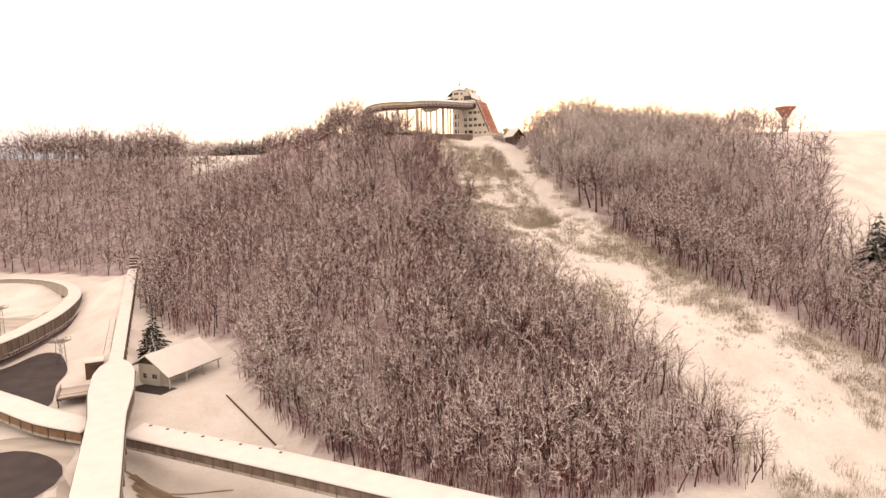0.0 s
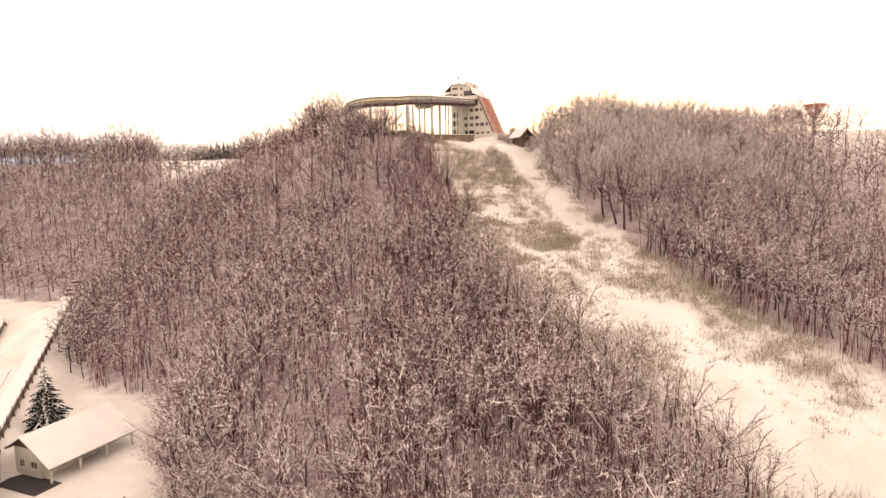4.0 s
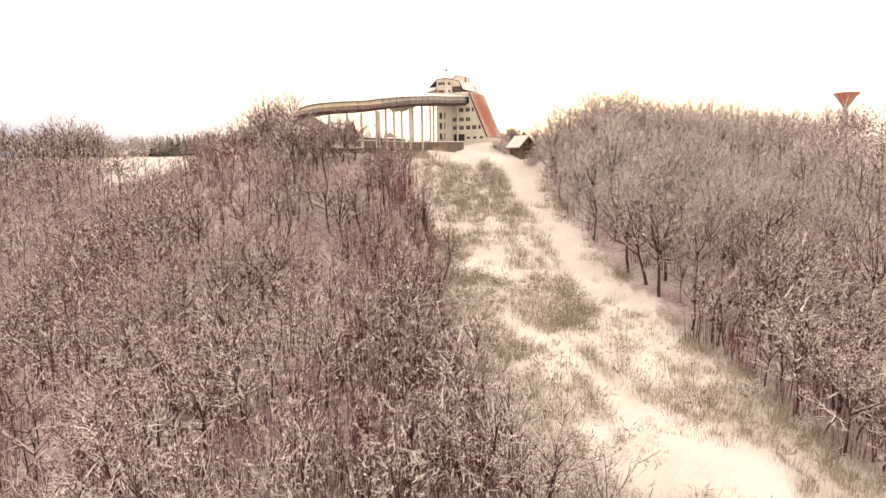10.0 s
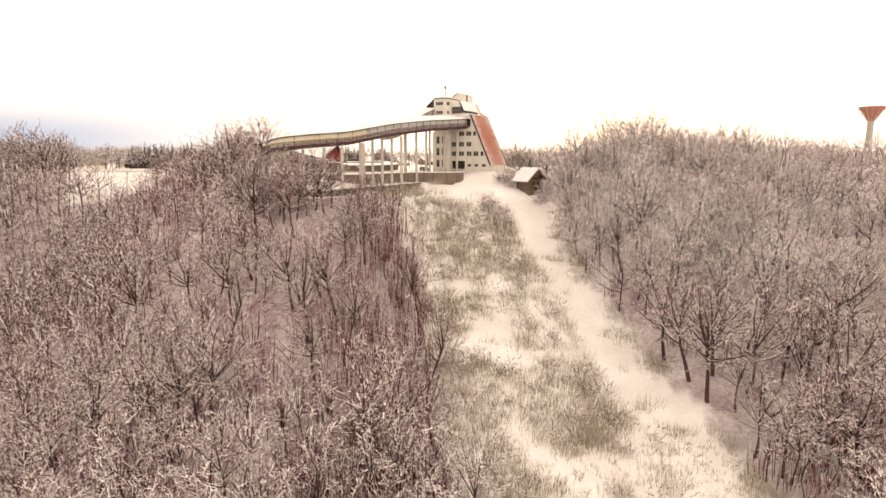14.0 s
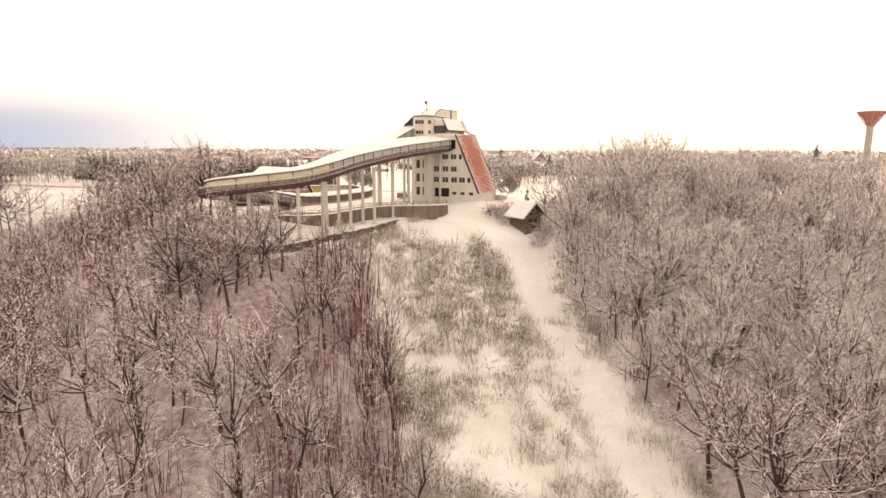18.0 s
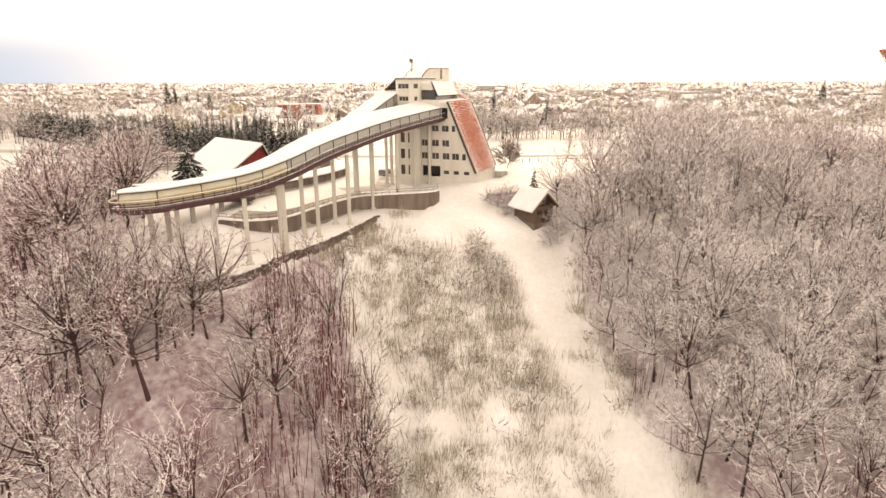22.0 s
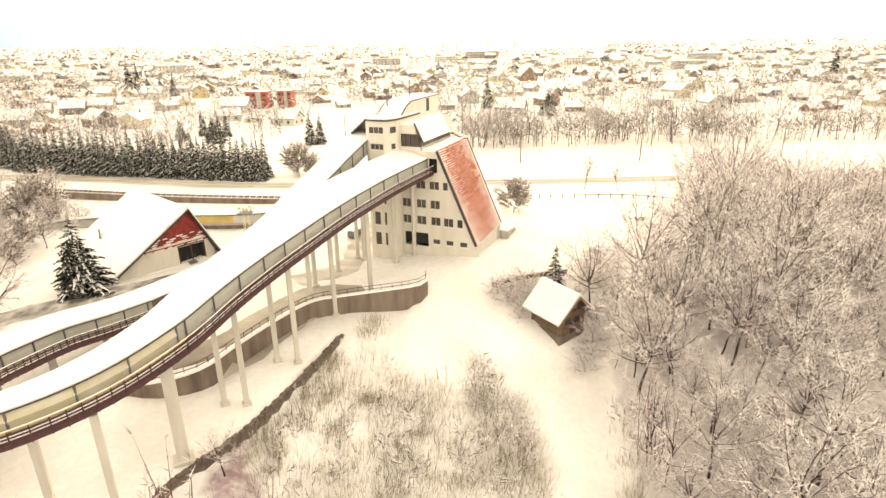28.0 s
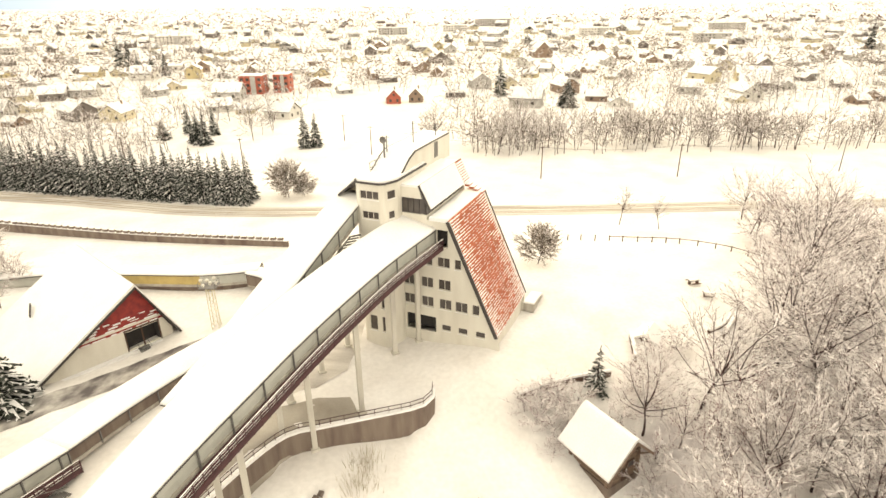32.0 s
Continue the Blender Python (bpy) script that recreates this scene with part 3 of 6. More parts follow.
for w in WINDOWS:
    window(tower, *w[:4], front, w[4])
# shallow recesses lined near-black, the colour giving the shade inside
for u0, u1, z0, z1 in DOORS:
    b = Build().extrude([(u0, 1.2, z0), (u1, 1.2, z0), (u1, 1.2, z1), (u0, 1.2, z1)], (0, 0.1, 0))
    for p, q in (((u0, z0), (u0, z1)), ((u1, z0), (u1, z1)), ((u0, z1), (u1, z1))):
        b.face((p[0], 0.28, p[1]), (q[0], 0.28, q[1]), (q[0], 1.25, q[1]), (p[0], 1.25, p[1]))
    for k in range(1, 4):
        u = u0 + (u1 - u0) * k / 4
        b.box((u, 1.17, (z0 + z1) / 2), (0.06, 0.06, z1 - z0))
    part("doorway", b, DARK, tower, "doorway recess with its inside shade painted dark")
# the rest of the body
b = Build()
b.face((-13, 0.3, -1), (-13, 13.2, -1), (-13, 13.2, 17.5), (-13, 0.3, 17.5))
b.extrude([(-13, 13.0, -1), (0.6, 13.0, -1), (0.6, 13.0, 2.2), (-6.0, 13.0, 17.5), (-13, 13.0, 17.5)], (0, 0.3, 0))
b.extrude([(0.3, 0.02, -1), (0.3, 13, -1), (0.3, 13, 2.5), (0.3, 0.02, 2.5)], (-0.3, 0, 0))
b.extrude([(-13, 0.02, 17.3), (-6.4, 0.02, 17.3), (-6.4, 13, 17.3), (-13, 13, 17.3)], (0, 0, 0.2))
part("body", b, RENDER, tower)
# steep tiled side
A, B = Vector((0.55, 0, 2.3)), Vector((-6.3, 0, 17.75))
up = (B - A).normalized()
out = Vector((up.z, 0, -up.x))
part("tiled_side_backing", Build().extrude([A + out * -0.1 + Vector((0, -0.3, 0)), A + out * -0.1 + Vector((0, 13.6, 0)), B + out * -0.1 + Vector((0, 13.6, 0)), B + out * -0.1 + Vector((0, -0.3, 0))], out * 0.12), TRIM, tower)
for y in (-0.42, 13.6):
    part("edge_board", Build().extrude([A + out * -0.25 + Vector((0, y, 0)), B + out * -0.25 + Vector((0, y, 0)), B + out * 0.22 + Vector((0, y, 0)), A + out * 0.22 + Vector((0, y, 0))], (0, 0.14, 0)), TRIM, tower, "dark edge board")
LEN = (B - A).length
ROWS_OF_TILE = 44
random.seed(5)


def tile_course(y0, y1):
    """One course of lapped roof tiles with its rounded nose and ribs."""
    b = Build()
    h = LEN / ROWS_OF_TILE * 1.12
    n = int((y1 - y0) / 0.5)
    rings = []
    for k in range(n + 1):
        y = y0 + (y1 - y0) * k / n
        lift = 0.02 if k % 2 else 0.0
        rings.append([Vector((0, y, 0)) + up * 0 + out * (0.10 + lift), Vector((0, y, 0)) + up * h + out * (0.03 + lift), Vector((0, y, 0)) + up * h, Vector((0, y, 0)) + out * 0.02])
    b.grid(rings, True, True)
    return b


course = mesh_of("tile_course", tile_course(-0.28, 13.6), TILE)
crust = Build()
for k in range(ROWS_OF_TILE):
    o = part("tile_course", course, None, tower)
    o.location = A + up * (LEN * k / ROWS_OF_TILE)
    # snow caught on the nose of each course, thicker towards the borders
    y = -0.28
    while y < 13.5:
        w = random.uniform(0.3, 0.9)
        e = min(1.0, (abs((y + 0.4) / 13.6 - 0.5) * 2) ** 2 * 0.9 + abs(k / ROWS_OF_TILE - 0.55) * 0.6)
        if random.random() < 0.62 + 0.38 * e:
            t = 0.018 + 0.19 * e * random.uniform(0.5, 1.2)
            q = A + up * (LEN * k / ROWS_OF_TILE + 0.02) + out * 0.1
            y2 = min(y + w, 13.58)
            crust.grid([[q + Vector((0, yy, 0)), q + Vector((0, yy, 0)) + up * t + out * 0.03, q + Vector((0, yy, 0)) + up * (t + 0.06) - out * 0.05] for yy in (y, y2)], True, True)
        y += w
part("snow_crust", crust, SNOW, tower, "broken lines of snow on the tile courses")
part("terrace_floor", Build().box((-7.6, 6.6, 17.75), (2.6, 13.4, 0.5)), SNOW, tower)
# upper storey and its own steep roof
b = Build()
b.extrude([(-13.1, 0.05, 17.5), (-9.3, 0.05, 17.5), (-9.3, 13.6, 17.5), (-13.1, 13.6, 17.5)], (0, 0, 0.6))
b.extrude([(-13.1, 0.05, 20.2), (-9.9, 0.05, 20.2), (-10.3, 0.05, 21.6), (-13.1, 0.05, 21.6)], (0, 13.6, 0))
part("upper_storey", b, RENDER, tower)
part("glazing", Build().extrude([(-12.9, 0.3, 18.1), (-9.3, 0.3, 18.1), (-9.6, 0.3, 20.2), (-12.9, 0.3, 20.2)], (0, 13.0, 0)), GLASS, tower, "long dark band of glazing")
for k in range(5):
    part("mullion", Build().box((-12.8 + k * 0.8, 0.24, 19.15), (0.08, 0.1, 2.1)), TRIM, tower)
f0, f1 = Vector((-8.9, 0, 18.9)), Vector((-10.4, 0, 21.9))
fu = (f1 - f0).normalized()
fo = Vector((fu.z, 0, -fu.x))
part("upper_roof", Build().extrude([f0 + Vector((0, -0.1, 0)), f1 + Vector((0, -0.1, 0)), f1 + Vector((0, 14.2, 0)), f0 + Vector((0, 14.2, 0))], fo * 0.25), TRIM, tower)
part("upper_roof_snow", Build().extrude([f0 + fo * 0.25 + Vector((0, 0, 0)), f1 + fo * 0.25 + Vector((0, 0, 0)), f1 + fo * 0.25 + Vector((0, 11.6, 0)), f0 + fo * 0.25 + Vector((0, 11.6, 0))], fo * 0.12), SNOW, tower)
for k in range(9):
    q = f0 + fu * (0.36 * k) + fo * 0.25
    part("tile_course", Build().extrude([q + Vector((0, 11.65, 0)), q + fu * 0.4 + Vector((0, 11.65, 0)), q + fu * 0.4 + fo * 0.05 + Vector((0, 11.65, 0)), q + fo * 0.12 + Vector((0, 11.65, 0))], (0, 2.5, 0)), TILE, tower)
    part("course_snow", Build().extrude([q + fo * 0.125 + Vector((0, 11.66, 0)), q + fu * 0.24 + fo * 0.1 + Vector((0, 11.66, 0)), q + fu * 0.22 + fo * 0.15 + Vector((0, 11.66, 0)), q + fo * 0.17 + Vector((0, 11.66, 0))], (0, 2.46, 0)), SNOW, tower)
for k in range(4):
    q = Vector((-6.3, 0, 17.75)).lerp(f0, (k + 0.2) / 4)
    part("tile_course", Build().box((q.x, 12.9, q.z), (0.75, 1.4, 0.3)), TILE, tower)
    part("course_snow", Build().box((q.x + 0.05, 12.9, q.z + 0.2), (0.7, 1.42, 0.14)), SNOW, tower)
part("upper_flat_snow", Build().box((-11.7, 6.9, 21.75), (3.0, 13.6, 0.3)), SNOW, tower)
# stair shaft
PLAN = [(-17.9, -2.2), (-17.6, -2.9), (-17.0, -3.2), (-14.2, -3.2), (-13.6, -2.8), (-12.8, -1.0), (-12.8, 7.5), (-17.9, 7.5)]


def shaft_face(u, z, i):
    return (u, -3.2 + i, z)


SHAFT = [(-16.9, -14.3, 20.5, 21.6, 3), (-16.7, -14.4, 17.9, 18.9, 3)]
for z in (1.6, 5.2, 8.8):
    SHAFT += [(-16.6, -15.5, z, z + 2.3, 1), (-14.75, -14.3, z, z + 2.3, 1)]
b = Build()
for i, p in enumerate(PLAN):
    q = PLAN[(i + 1) % len(PLAN)]
    if i != 2:
        b.face((*p, -1), (*q, -1), (*q, 22.5), (*p, 22.5))
b.add(holed_wall(-17.0, -14.2, -1, 22.5, [s[:4] for s in SHAFT], shaft_face), Matrix())
part("stair_shaft", b, RENDER, tower)
for s in SHAFT:
    window(tower, *s[:4], shaft_face, s[4])


def chamfer(u, z, i):
    p, q = Vector((-13.6, -2.8, 0)), Vector((-12.8, -1.0, 0))
    d = (q - p).normalized()
    n = Vector((d.y, -d.x, 0))
    r = p + d * u + n * (0.03 - i * 0.4)
    return (r.x, r.y, z)


window(tower, 0.35, 1.6, 20.5, 21.6, chamfer, 1, 0.0)
window(tower, 0.5, 1.4, 17.9, 18.9, chamfer, 1, 0.0)
b = Build().extrude([(*p, 22.5) for p in [(-18.1, -2.2), (-17.7, -3.1), (-17.1, -3.4), (-14.1, -3.4), (-13.4, -2.9), (-12.6, -1.0), (-12.6, 7.6), (-18.1, 7.6)]], (0, 0, 0.22))
part("parapet", b, TRIM, tower)
part("roof_snow", Build().extrude([(*p, 22.72) for p in [(-17.9, -2.1), (-17.5, -2.9), (-17.0, -3.2), (-14.2, -3.2), (-13.6, -2.8), (-12.8, -1.0), (-12.8, 7.5), (-17.9, 7.5)]], (0, 0, 0.25)), SNOW, tower, "snow on the flat roof")
# penthouse with sloping shoulders
side = [(0.8, 22.7), (3.4, 24.2), (5.2, 24.8), (17.0, 24.9), (17.0, 21.5), (0.8, 21.5)]
part("penthouse", Build().extrude([(-13.1, v, z) for v, z in side], (-4.4, 0, 0)), RENDER, tower)
rail = side[:4]
part("penthouse_edge", Build().grid([[(u, v, z), (u + 0.16, v, z), (u + 0.16, v, z + 0.14), (u, v, z + 0.14)] for u in (-13.2,) for v, z in rail], True, True), TRIM, tower)
part("penthouse_edge", Build().grid([[(u, v, z), (u + 0.16, v, z), (u + 0.16, v, z + 0.14), (u, v, z + 0.14)] for u in (-17.6,) for v, z in rail], True, True), TRIM, tower)
part("penthouse_snow", Build().grid([[(-17.4, v, z + 0.0), (-13.2, v, z + 0.0), (-13.25, v, z + 0.22), (-17.35, v, z + 0.22)] for v, z in rail], True, True), SNOW, tower)
part("penthouse_window", Build().box((-13.08, 12.0, 23.6), (0.06, 1.2, 2.2)), GLASS, tower)
# hood over the second ramp
part("hood", Build().extrude([(-20.6, -2.4, 20.1), (-17.9, -2.4, 22.4), (-17.9, -2.4, 22.6), (-20.8, -2.4, 20.25)], (0, 8, 0)), TRIM, tower)
part("hood_snow", Build().extrude([(-20.75, -2.35, 20.3), (-17.9, -2.35, 22.62), (-17.9, -2.35, 22.9), (-20.75, -2.35, 20.5)], (0, 7.9, 0)), SNOW, tower)
part("hood_wall", Build().box((-20.4, 2.0, 18.4), (0.2, 7.6, 3.8)), RENDER, tower)
# aerials
for u, v, z0, h in ((-16.8, 4.2, 24.3, 2.6), (-15.2, 9.0, 24.8, 3.2), (-14.0, 14.0, 24.8, 2.0)):
    b = Build().bar((u, v, z0), (u, v, z0 + h), 0.12, 0.12)
    for k in range(3):
        b.bar((u - 0.4, v, z0 + h * (0.5 + 0.2 * k)), (u + 0.4, v, z0 + h * (0.5 + 0.2 * k)), 0.04, 0.04)
    part("aerial", b, STEEL_GREY, tower)
b = Build()
for k in range(8):
    a0, a1 = k * math.pi / 4, (k + 1) * math.pi / 4
    b.face((-16.6, 3.0, 26.6), (-16.6 + 0.5 * math.cos(a0), 2.8, 26.6 + 0.5 * math.sin(a0)), (-16.6 + 0.5 * math.cos(a1), 2.8, 26.6 + 0.5 * math.sin(a1)))
b.bar((-16.6, 3.1, 23.6), (-16.6, 3.1, 26.7), 0.18, 0.18)
part("dish", b, STEEL_GREY, tower)
b = Build()
for v in (0.2, 1.6, 3.0):
    b.bar((-17.2, v, 22.7), (-17.2, v, 24.2), 0.06, 0.06)
b.bar((-17.2, 0.2, 24.2), (-17.2, 3.0, 24.2), 0.06, 0.06)
b.bar((-17.2, 0.2, 23.5), (-17.2, 3.0, 23.5), 0.06, 0.06)
part("roof_railing", b, STEEL_GREY, tower)
part("side_steps", Build().extrude([(0.6, 12.9, -0.4), (0.6, 18.6, -0.4), (0.6, 17.9, 0.35), (0.6, 13.4, 1.0), (0.6, 12.9, 1.0)], (1.6, 0, 0)), CONCRETE, tower)
part("side_steps_snow", Build().extrude([(0.55, 12.85, 1.0), (0.55, 13.4, 1.0), (0.55, 17.9, 0.35), (0.55, 18.6, -0.4), (0.55, 18.8, -0.3), (0.55, 18.0, 0.6), (0.55, 13.5, 1.24), (0.55, 12.85, 1.24)], (1.7, 0, 0)), SNOW, tower)


# ---- terrace walls ----
def wall_line(name, pts, thick, top, bottom, mat, label, cap=True):
    fr = frames_of([(*p, 0) for p in pts], 1, 1.5)
    b = Build().grid([[(p.x + o.x * s, p.y + o.y * s, h) for s, h in ((-thick / 2, bottom), (thick / 2, bottom), (thick / 2, top), (-thick / 2, top))] for p, o in fr], True, True)
    w = thing(name, label, "wall", at=(pts[0][0], pts[0][1], bottom), kind="structure")
    part("masonry", b, mat, w, world_space=True)
    if cap:
        part("cap_snow", Build().grid([[(p.x + o.x * s, p.y + o.y * s, h) for s, h in ((-thick / 2 - 0.05, top), (thick / 2 + 0.05, top), (thick / 2 - 0.05, top + 0.22), (-thick / 2 + 0.05, top + 0.22))] for p, o in fr], True, True), SNOW, w, world_space=True)
    return w, fr


tw, fr = wall_line("terrace_wall", TERRACE[1:] + ((21.9, 318.6), (22.9, 320.0), (23.0, 321.6)), 0.6, 0.3, -3.2, CONCRETE_DARK, "dark stained concrete terrace wall with a low railing")
for i in range(0, len(fr), 1):
    p, o = fr[i]
    part("railing_post", Build().bar((p.x, p.y, 0.3), (p.x, p.y, 1.3), 0.06, 0.06), STEEL, tw, world_space=True)
for h in (0.8, 1.3):
    part("railing_bar", Build().grid([[(p.x + o.x * s, p.y + o.y * s, h + k) for s, k in ((-0.03, -0.03), (0.03, -0.03), (0.03, 0.03), (-0.03, 0.03))] for p, o in fr], True, True), STEEL, tw, world_space=True)
rng = random.Random(9)
kw, fr = wall_line("slope_wall", KERB[1:], 0.4, -2.35, -5.0, STONE, "low dark rough stone wall along the edge of the slope", False)
for p, o in fr:
    for k in range(2):
        q = p + o * rng.uniform(-0.12, 0.12) + Vector((-o.y, o.x, 0)) * (0.75 * k)
        part("stone", Build().box((q.x, q.y, -2.42 + rng.uniform(-0.08, 0.1)), (rng.uniform(0.5, 0.8), rng.uniform(0.4, 0.6), rng.uniform(0.3, 0.5)), math.degrees(math.atan2(o.y, o.x)) + 90 + rng.uniform(-8, 8), 0.8), STONE, kw, world_space=True)
rw, fr = wall_line("road_wall", [(-80, 386.0), (-63.5, 381.5), (-34.4, 374.0), (-4.0, 368.7)], 0.5, 0.6, -2.6, CONCRETE_DARK, "dark concrete retaining wall below the road")
for i in range(0, len(fr) - 1):
    p, o = fr[i]
    part("coping_block", Build().box((p.x, p.y, 1.05), (1.1, 0.7, 0.45), math.degrees(math.atan2(o.y, o.x)) + 90, 0.8), CONCRETE_DARK, rw, world_space=True)
    part("coping_snow", Build().box((p.x, p.y, 1.36), (0.95, 0.62, 0.2), math.degrees(math.atan2(o.y, o.x)) + 90, 0.7), SNOW, rw, world_space=True)


# ---- woods ----
def cone(b, p, d, length, r, bend=0.0):
    """A tapering twig of three sides from p along d."""
    a = d.cross(Vector((0, 0, 1)) if abs(d.z) < 0.9 else Vector((1, 0, 0))).normalized()
    c = d.cross(a)
    k = len(b.v)
    for j in range(3):
        t = 2.094 * j
        b.v.append(tuple(p + (a * math.cos(t) + c * math.sin(t)) * r))
    b.v.append(tuple(p + d * length + Vector((0, 0, bend))))
    b.f += [(k, k + 1, k + 3), (k + 1, k + 2, k + 3)]


def limb(b, p, d, length, r, n, rng, lift=0.15, segs=3, wob=0.25):
    """A crooked tapering limb; returns places along it."""
    pts, rad, q = [p.copy()], [r], p.copy()
    for i in range(segs):
        d = (d + Vector((rng.uniform(-wob, wob), rng.uniform(-wob, wob), lift + rng.uniform(-wob, wob) * 0.5))).normalized()
        q = q + d * (length / segs)
        pts.append(q.copy())
        rad.append(r * (1 - 0.75 * (i + 1) / segs))
    b.tube(pts, rad, n, False)
    return pts


def sliver(b, p, d, length, w, flat, rng):
    """A twig too thin to need more than one long face; flat ones lie level like settled snow."""
    if flat:
        s = Vector((-d.y, d.x, 0))
        s = s.normalized() if s.length > 0.05 else Vector((1, 0, 0))
    else:
        s = d.cross(Vector((rng.uniform(-1, 1), rng.uniform(-1, 1), rng.uniform(-1, 1)))).normalized()
    k = len(b.v)
    b.v += [tuple(p - s * w), tuple(p + s * w), tuple(p + d * length)]
    b.f.append((k, k + 1, k + 2))


def winter_tree(seed, h, spread, limbs, subs, twigs, upright=0.5, frost=0.6, twig_r=0.02, sides=5, first=0.25, simple=False, snow_r=1.4, stout=1.0, coat=0.35):
    """A bare broad-leaved tree: crooked trunk, limbs arching out to a domed crown, fine twigs, and snow lying along limbs and twigs."""
    rng = random.Random(seed)
    trunk, fine, snow = Build(), Build(), Build()
    lean = Vector((rng.uniform(-0.24, 0.24), rng.uniform(-0.24, 0.24), 1)).normalized()
    r0 = (h * 0.011 + 0.03) * stout
    spine = limb(trunk, Vector((0, 0, -0.6)), lean, h * 0.62, r0, sides, rng, 0.2, 3 if simple else 5, 0.17)
    mid_z, half_z = h * (0.52 + 0.12 * first), h * (0.46 - 0.12 * first)

    def on_line(pts, t):
        x = max(0.0, min(1.0, t)) * (len(pts) - 1)
        i = min(int(x), len(pts) - 2)
        return pts[i].lerp(pts[i + 1], x - i), (pts[i + 1] - pts[i]).normalized()

    def across(d):
        w = Vector((-d.y, d.x, 0.0))
        return w.normalized() if w.length > 0.05 else Vector((1, 0, 0))

    def lay(pts, w, up):
        """Snow along the upper side of a branch."""
        k = len(snow.v)
        for i, p in enumerate(pts):
            d = pts[min(i + 1, len(pts) - 1)] - pts[max(i - 1, 0)]
            steep = d.normalized().z if d.length > 1e-6 else 0.0
            o = (across(d) + Vector((0, 0, rng.uniform(-0.8, 0.8)))).normalized() * w * (1.0 - 0.55 * i / (len(pts) - 1)) * max(0.12, 1.15 - 1.1 * steep * steep)
            snow.v += [tuple(p + Vector((0, 0, up)) - o), tuple(p + Vector((0, 0, up)) + o)]
        for i in range(len(pts) - 1):
            j = k + 2 * i
            snow.f.append((j, j + 1, j + 3, j + 2))

    def branch(p, q, sag, r, n):
        """A curved branch from p to q that leaves outwards and turns up."""
        c = p.lerp(q, 0.5) + Vector((0, 0, -sag)) + Vector((rng.uniform(-1, 1), rng.uniform(-1, 1), rng.uniform(-0.5, 0.5))) * (q - p).length * 0.12
        return [p * (1 - t) ** 2 + c * 2 * t * (1 - t) + q * t * t for t in [i / n for i in range(n + 1)]]

    for i in range(limbs):
        u = (i + rng.random()) / limbs
        ang = i * 2.4 + rng.uniform(-0.5, 0.5)
        lift = 1.0 - 1.35 * u ** (0.8 + upright)
        ring = math.sqrt(max(0.05, 1 - lift * lift)) * rng.uniform(0.72, 1.12)
        q = Vector((math.cos(ang) * spread * ring, math.sin(ang) * spread * ring, mid_z + half_z * lift * rng.uniform(0.85, 1.1))) + Vector((lean.x, lean.y, 0)) * h * 0.5
        p, _ = on_line(spine, min(0.97, first + (0.92 - first) * (0.5 + 0.5 * lift) * rng.uniform(0.55, 1.0)))
        pts = branch(p, q, spread * 0.14 * (0.4 + u) * (1.2 - upright), 0, 2 if simple else 4)
        r = r0 * (0.30 + 0.22 * rng.random())
        trunk.tube(pts, [r * (1 - 0.8 * k / (len(pts) - 1)) for k in range(len(pts))], 3 if simple else max(3, sides - 2), False)
        lay(pts, max(r * 0.75, twig_r * snow_r * 1.3), r * 0.8)
        size = (q - p).length
        for j in range(subs):
            f = 0.28 + 0.72 * (j + rng.random()) / subs
            a, e = on_line(pts, f)
            away = Vector((a.x, a.y, (a.z - mid_z) * 0.6))
            away = away.normalized() if away.length > 0.1 else Vector((0, 0, 1))
            e = (e * 0.5 + away * 0.45 + Vector((rng.uniform(-0.9, 0.9), rng.uniform(-0.9, 0.9), rng.uniform(-0.35, 0.75)))).normalized()
            ln = min(spread * 0.6, size * 0.5) * rng.uniform(0.55, 1.15)
            side = branch(a, a + e * ln, ln * 0.08, 0, 2)
            cone(fine, side[0], (side[1] - side[0]).normalized(), (side[1] - side[0]).length * 1.05, twig_r * 1.9)
            cone(fine, side[1] - (side[2] - side[1]) * 0.1, (side[2] - side[1]).normalized(), (side[2] - side[1]).length * 1.1, twig_r * 1.3)
            if rng.random() < frost:
                lay(side, twig_r * snow_r * rng.uniform(0.8, 1.3), twig_r * 2.0)
            for k in range(twigs):
                g = 0.15 + 0.85 * (k + rng.random()) / twigs
                o, _ = on_line(side, g)
                d = (e * 0.55 + away * 0.25 + Vector((rng.uniform(-1, 1), rng.uniform(-1, 1), rng.uniform(-0.6, 0.75)))).normalized()
                tl = min(1.15, ln * 0.55) * rng.uniform(0.45, 1.15)
                if rng.random() < coat:
                    sliver(snow, o, d, tl, twig_r * 1.5, rng.random() < 0.3, rng)
                    continue
                sliver(fine, o, d, tl, twig_r, False, rng)
                if rng.random() < frost * 0.75:
                    sliver(snow, o + d * tl * rng.uniform(0.05, 0.4) + Vector((0, 0, twig_r * 1.6)), d, tl * rng.uniform(0.35, 0.7), twig_r * snow_r * rng.uniform(0.7, 1.4), rng.random() < 0.5, rng)
    return trunk, fine, snow


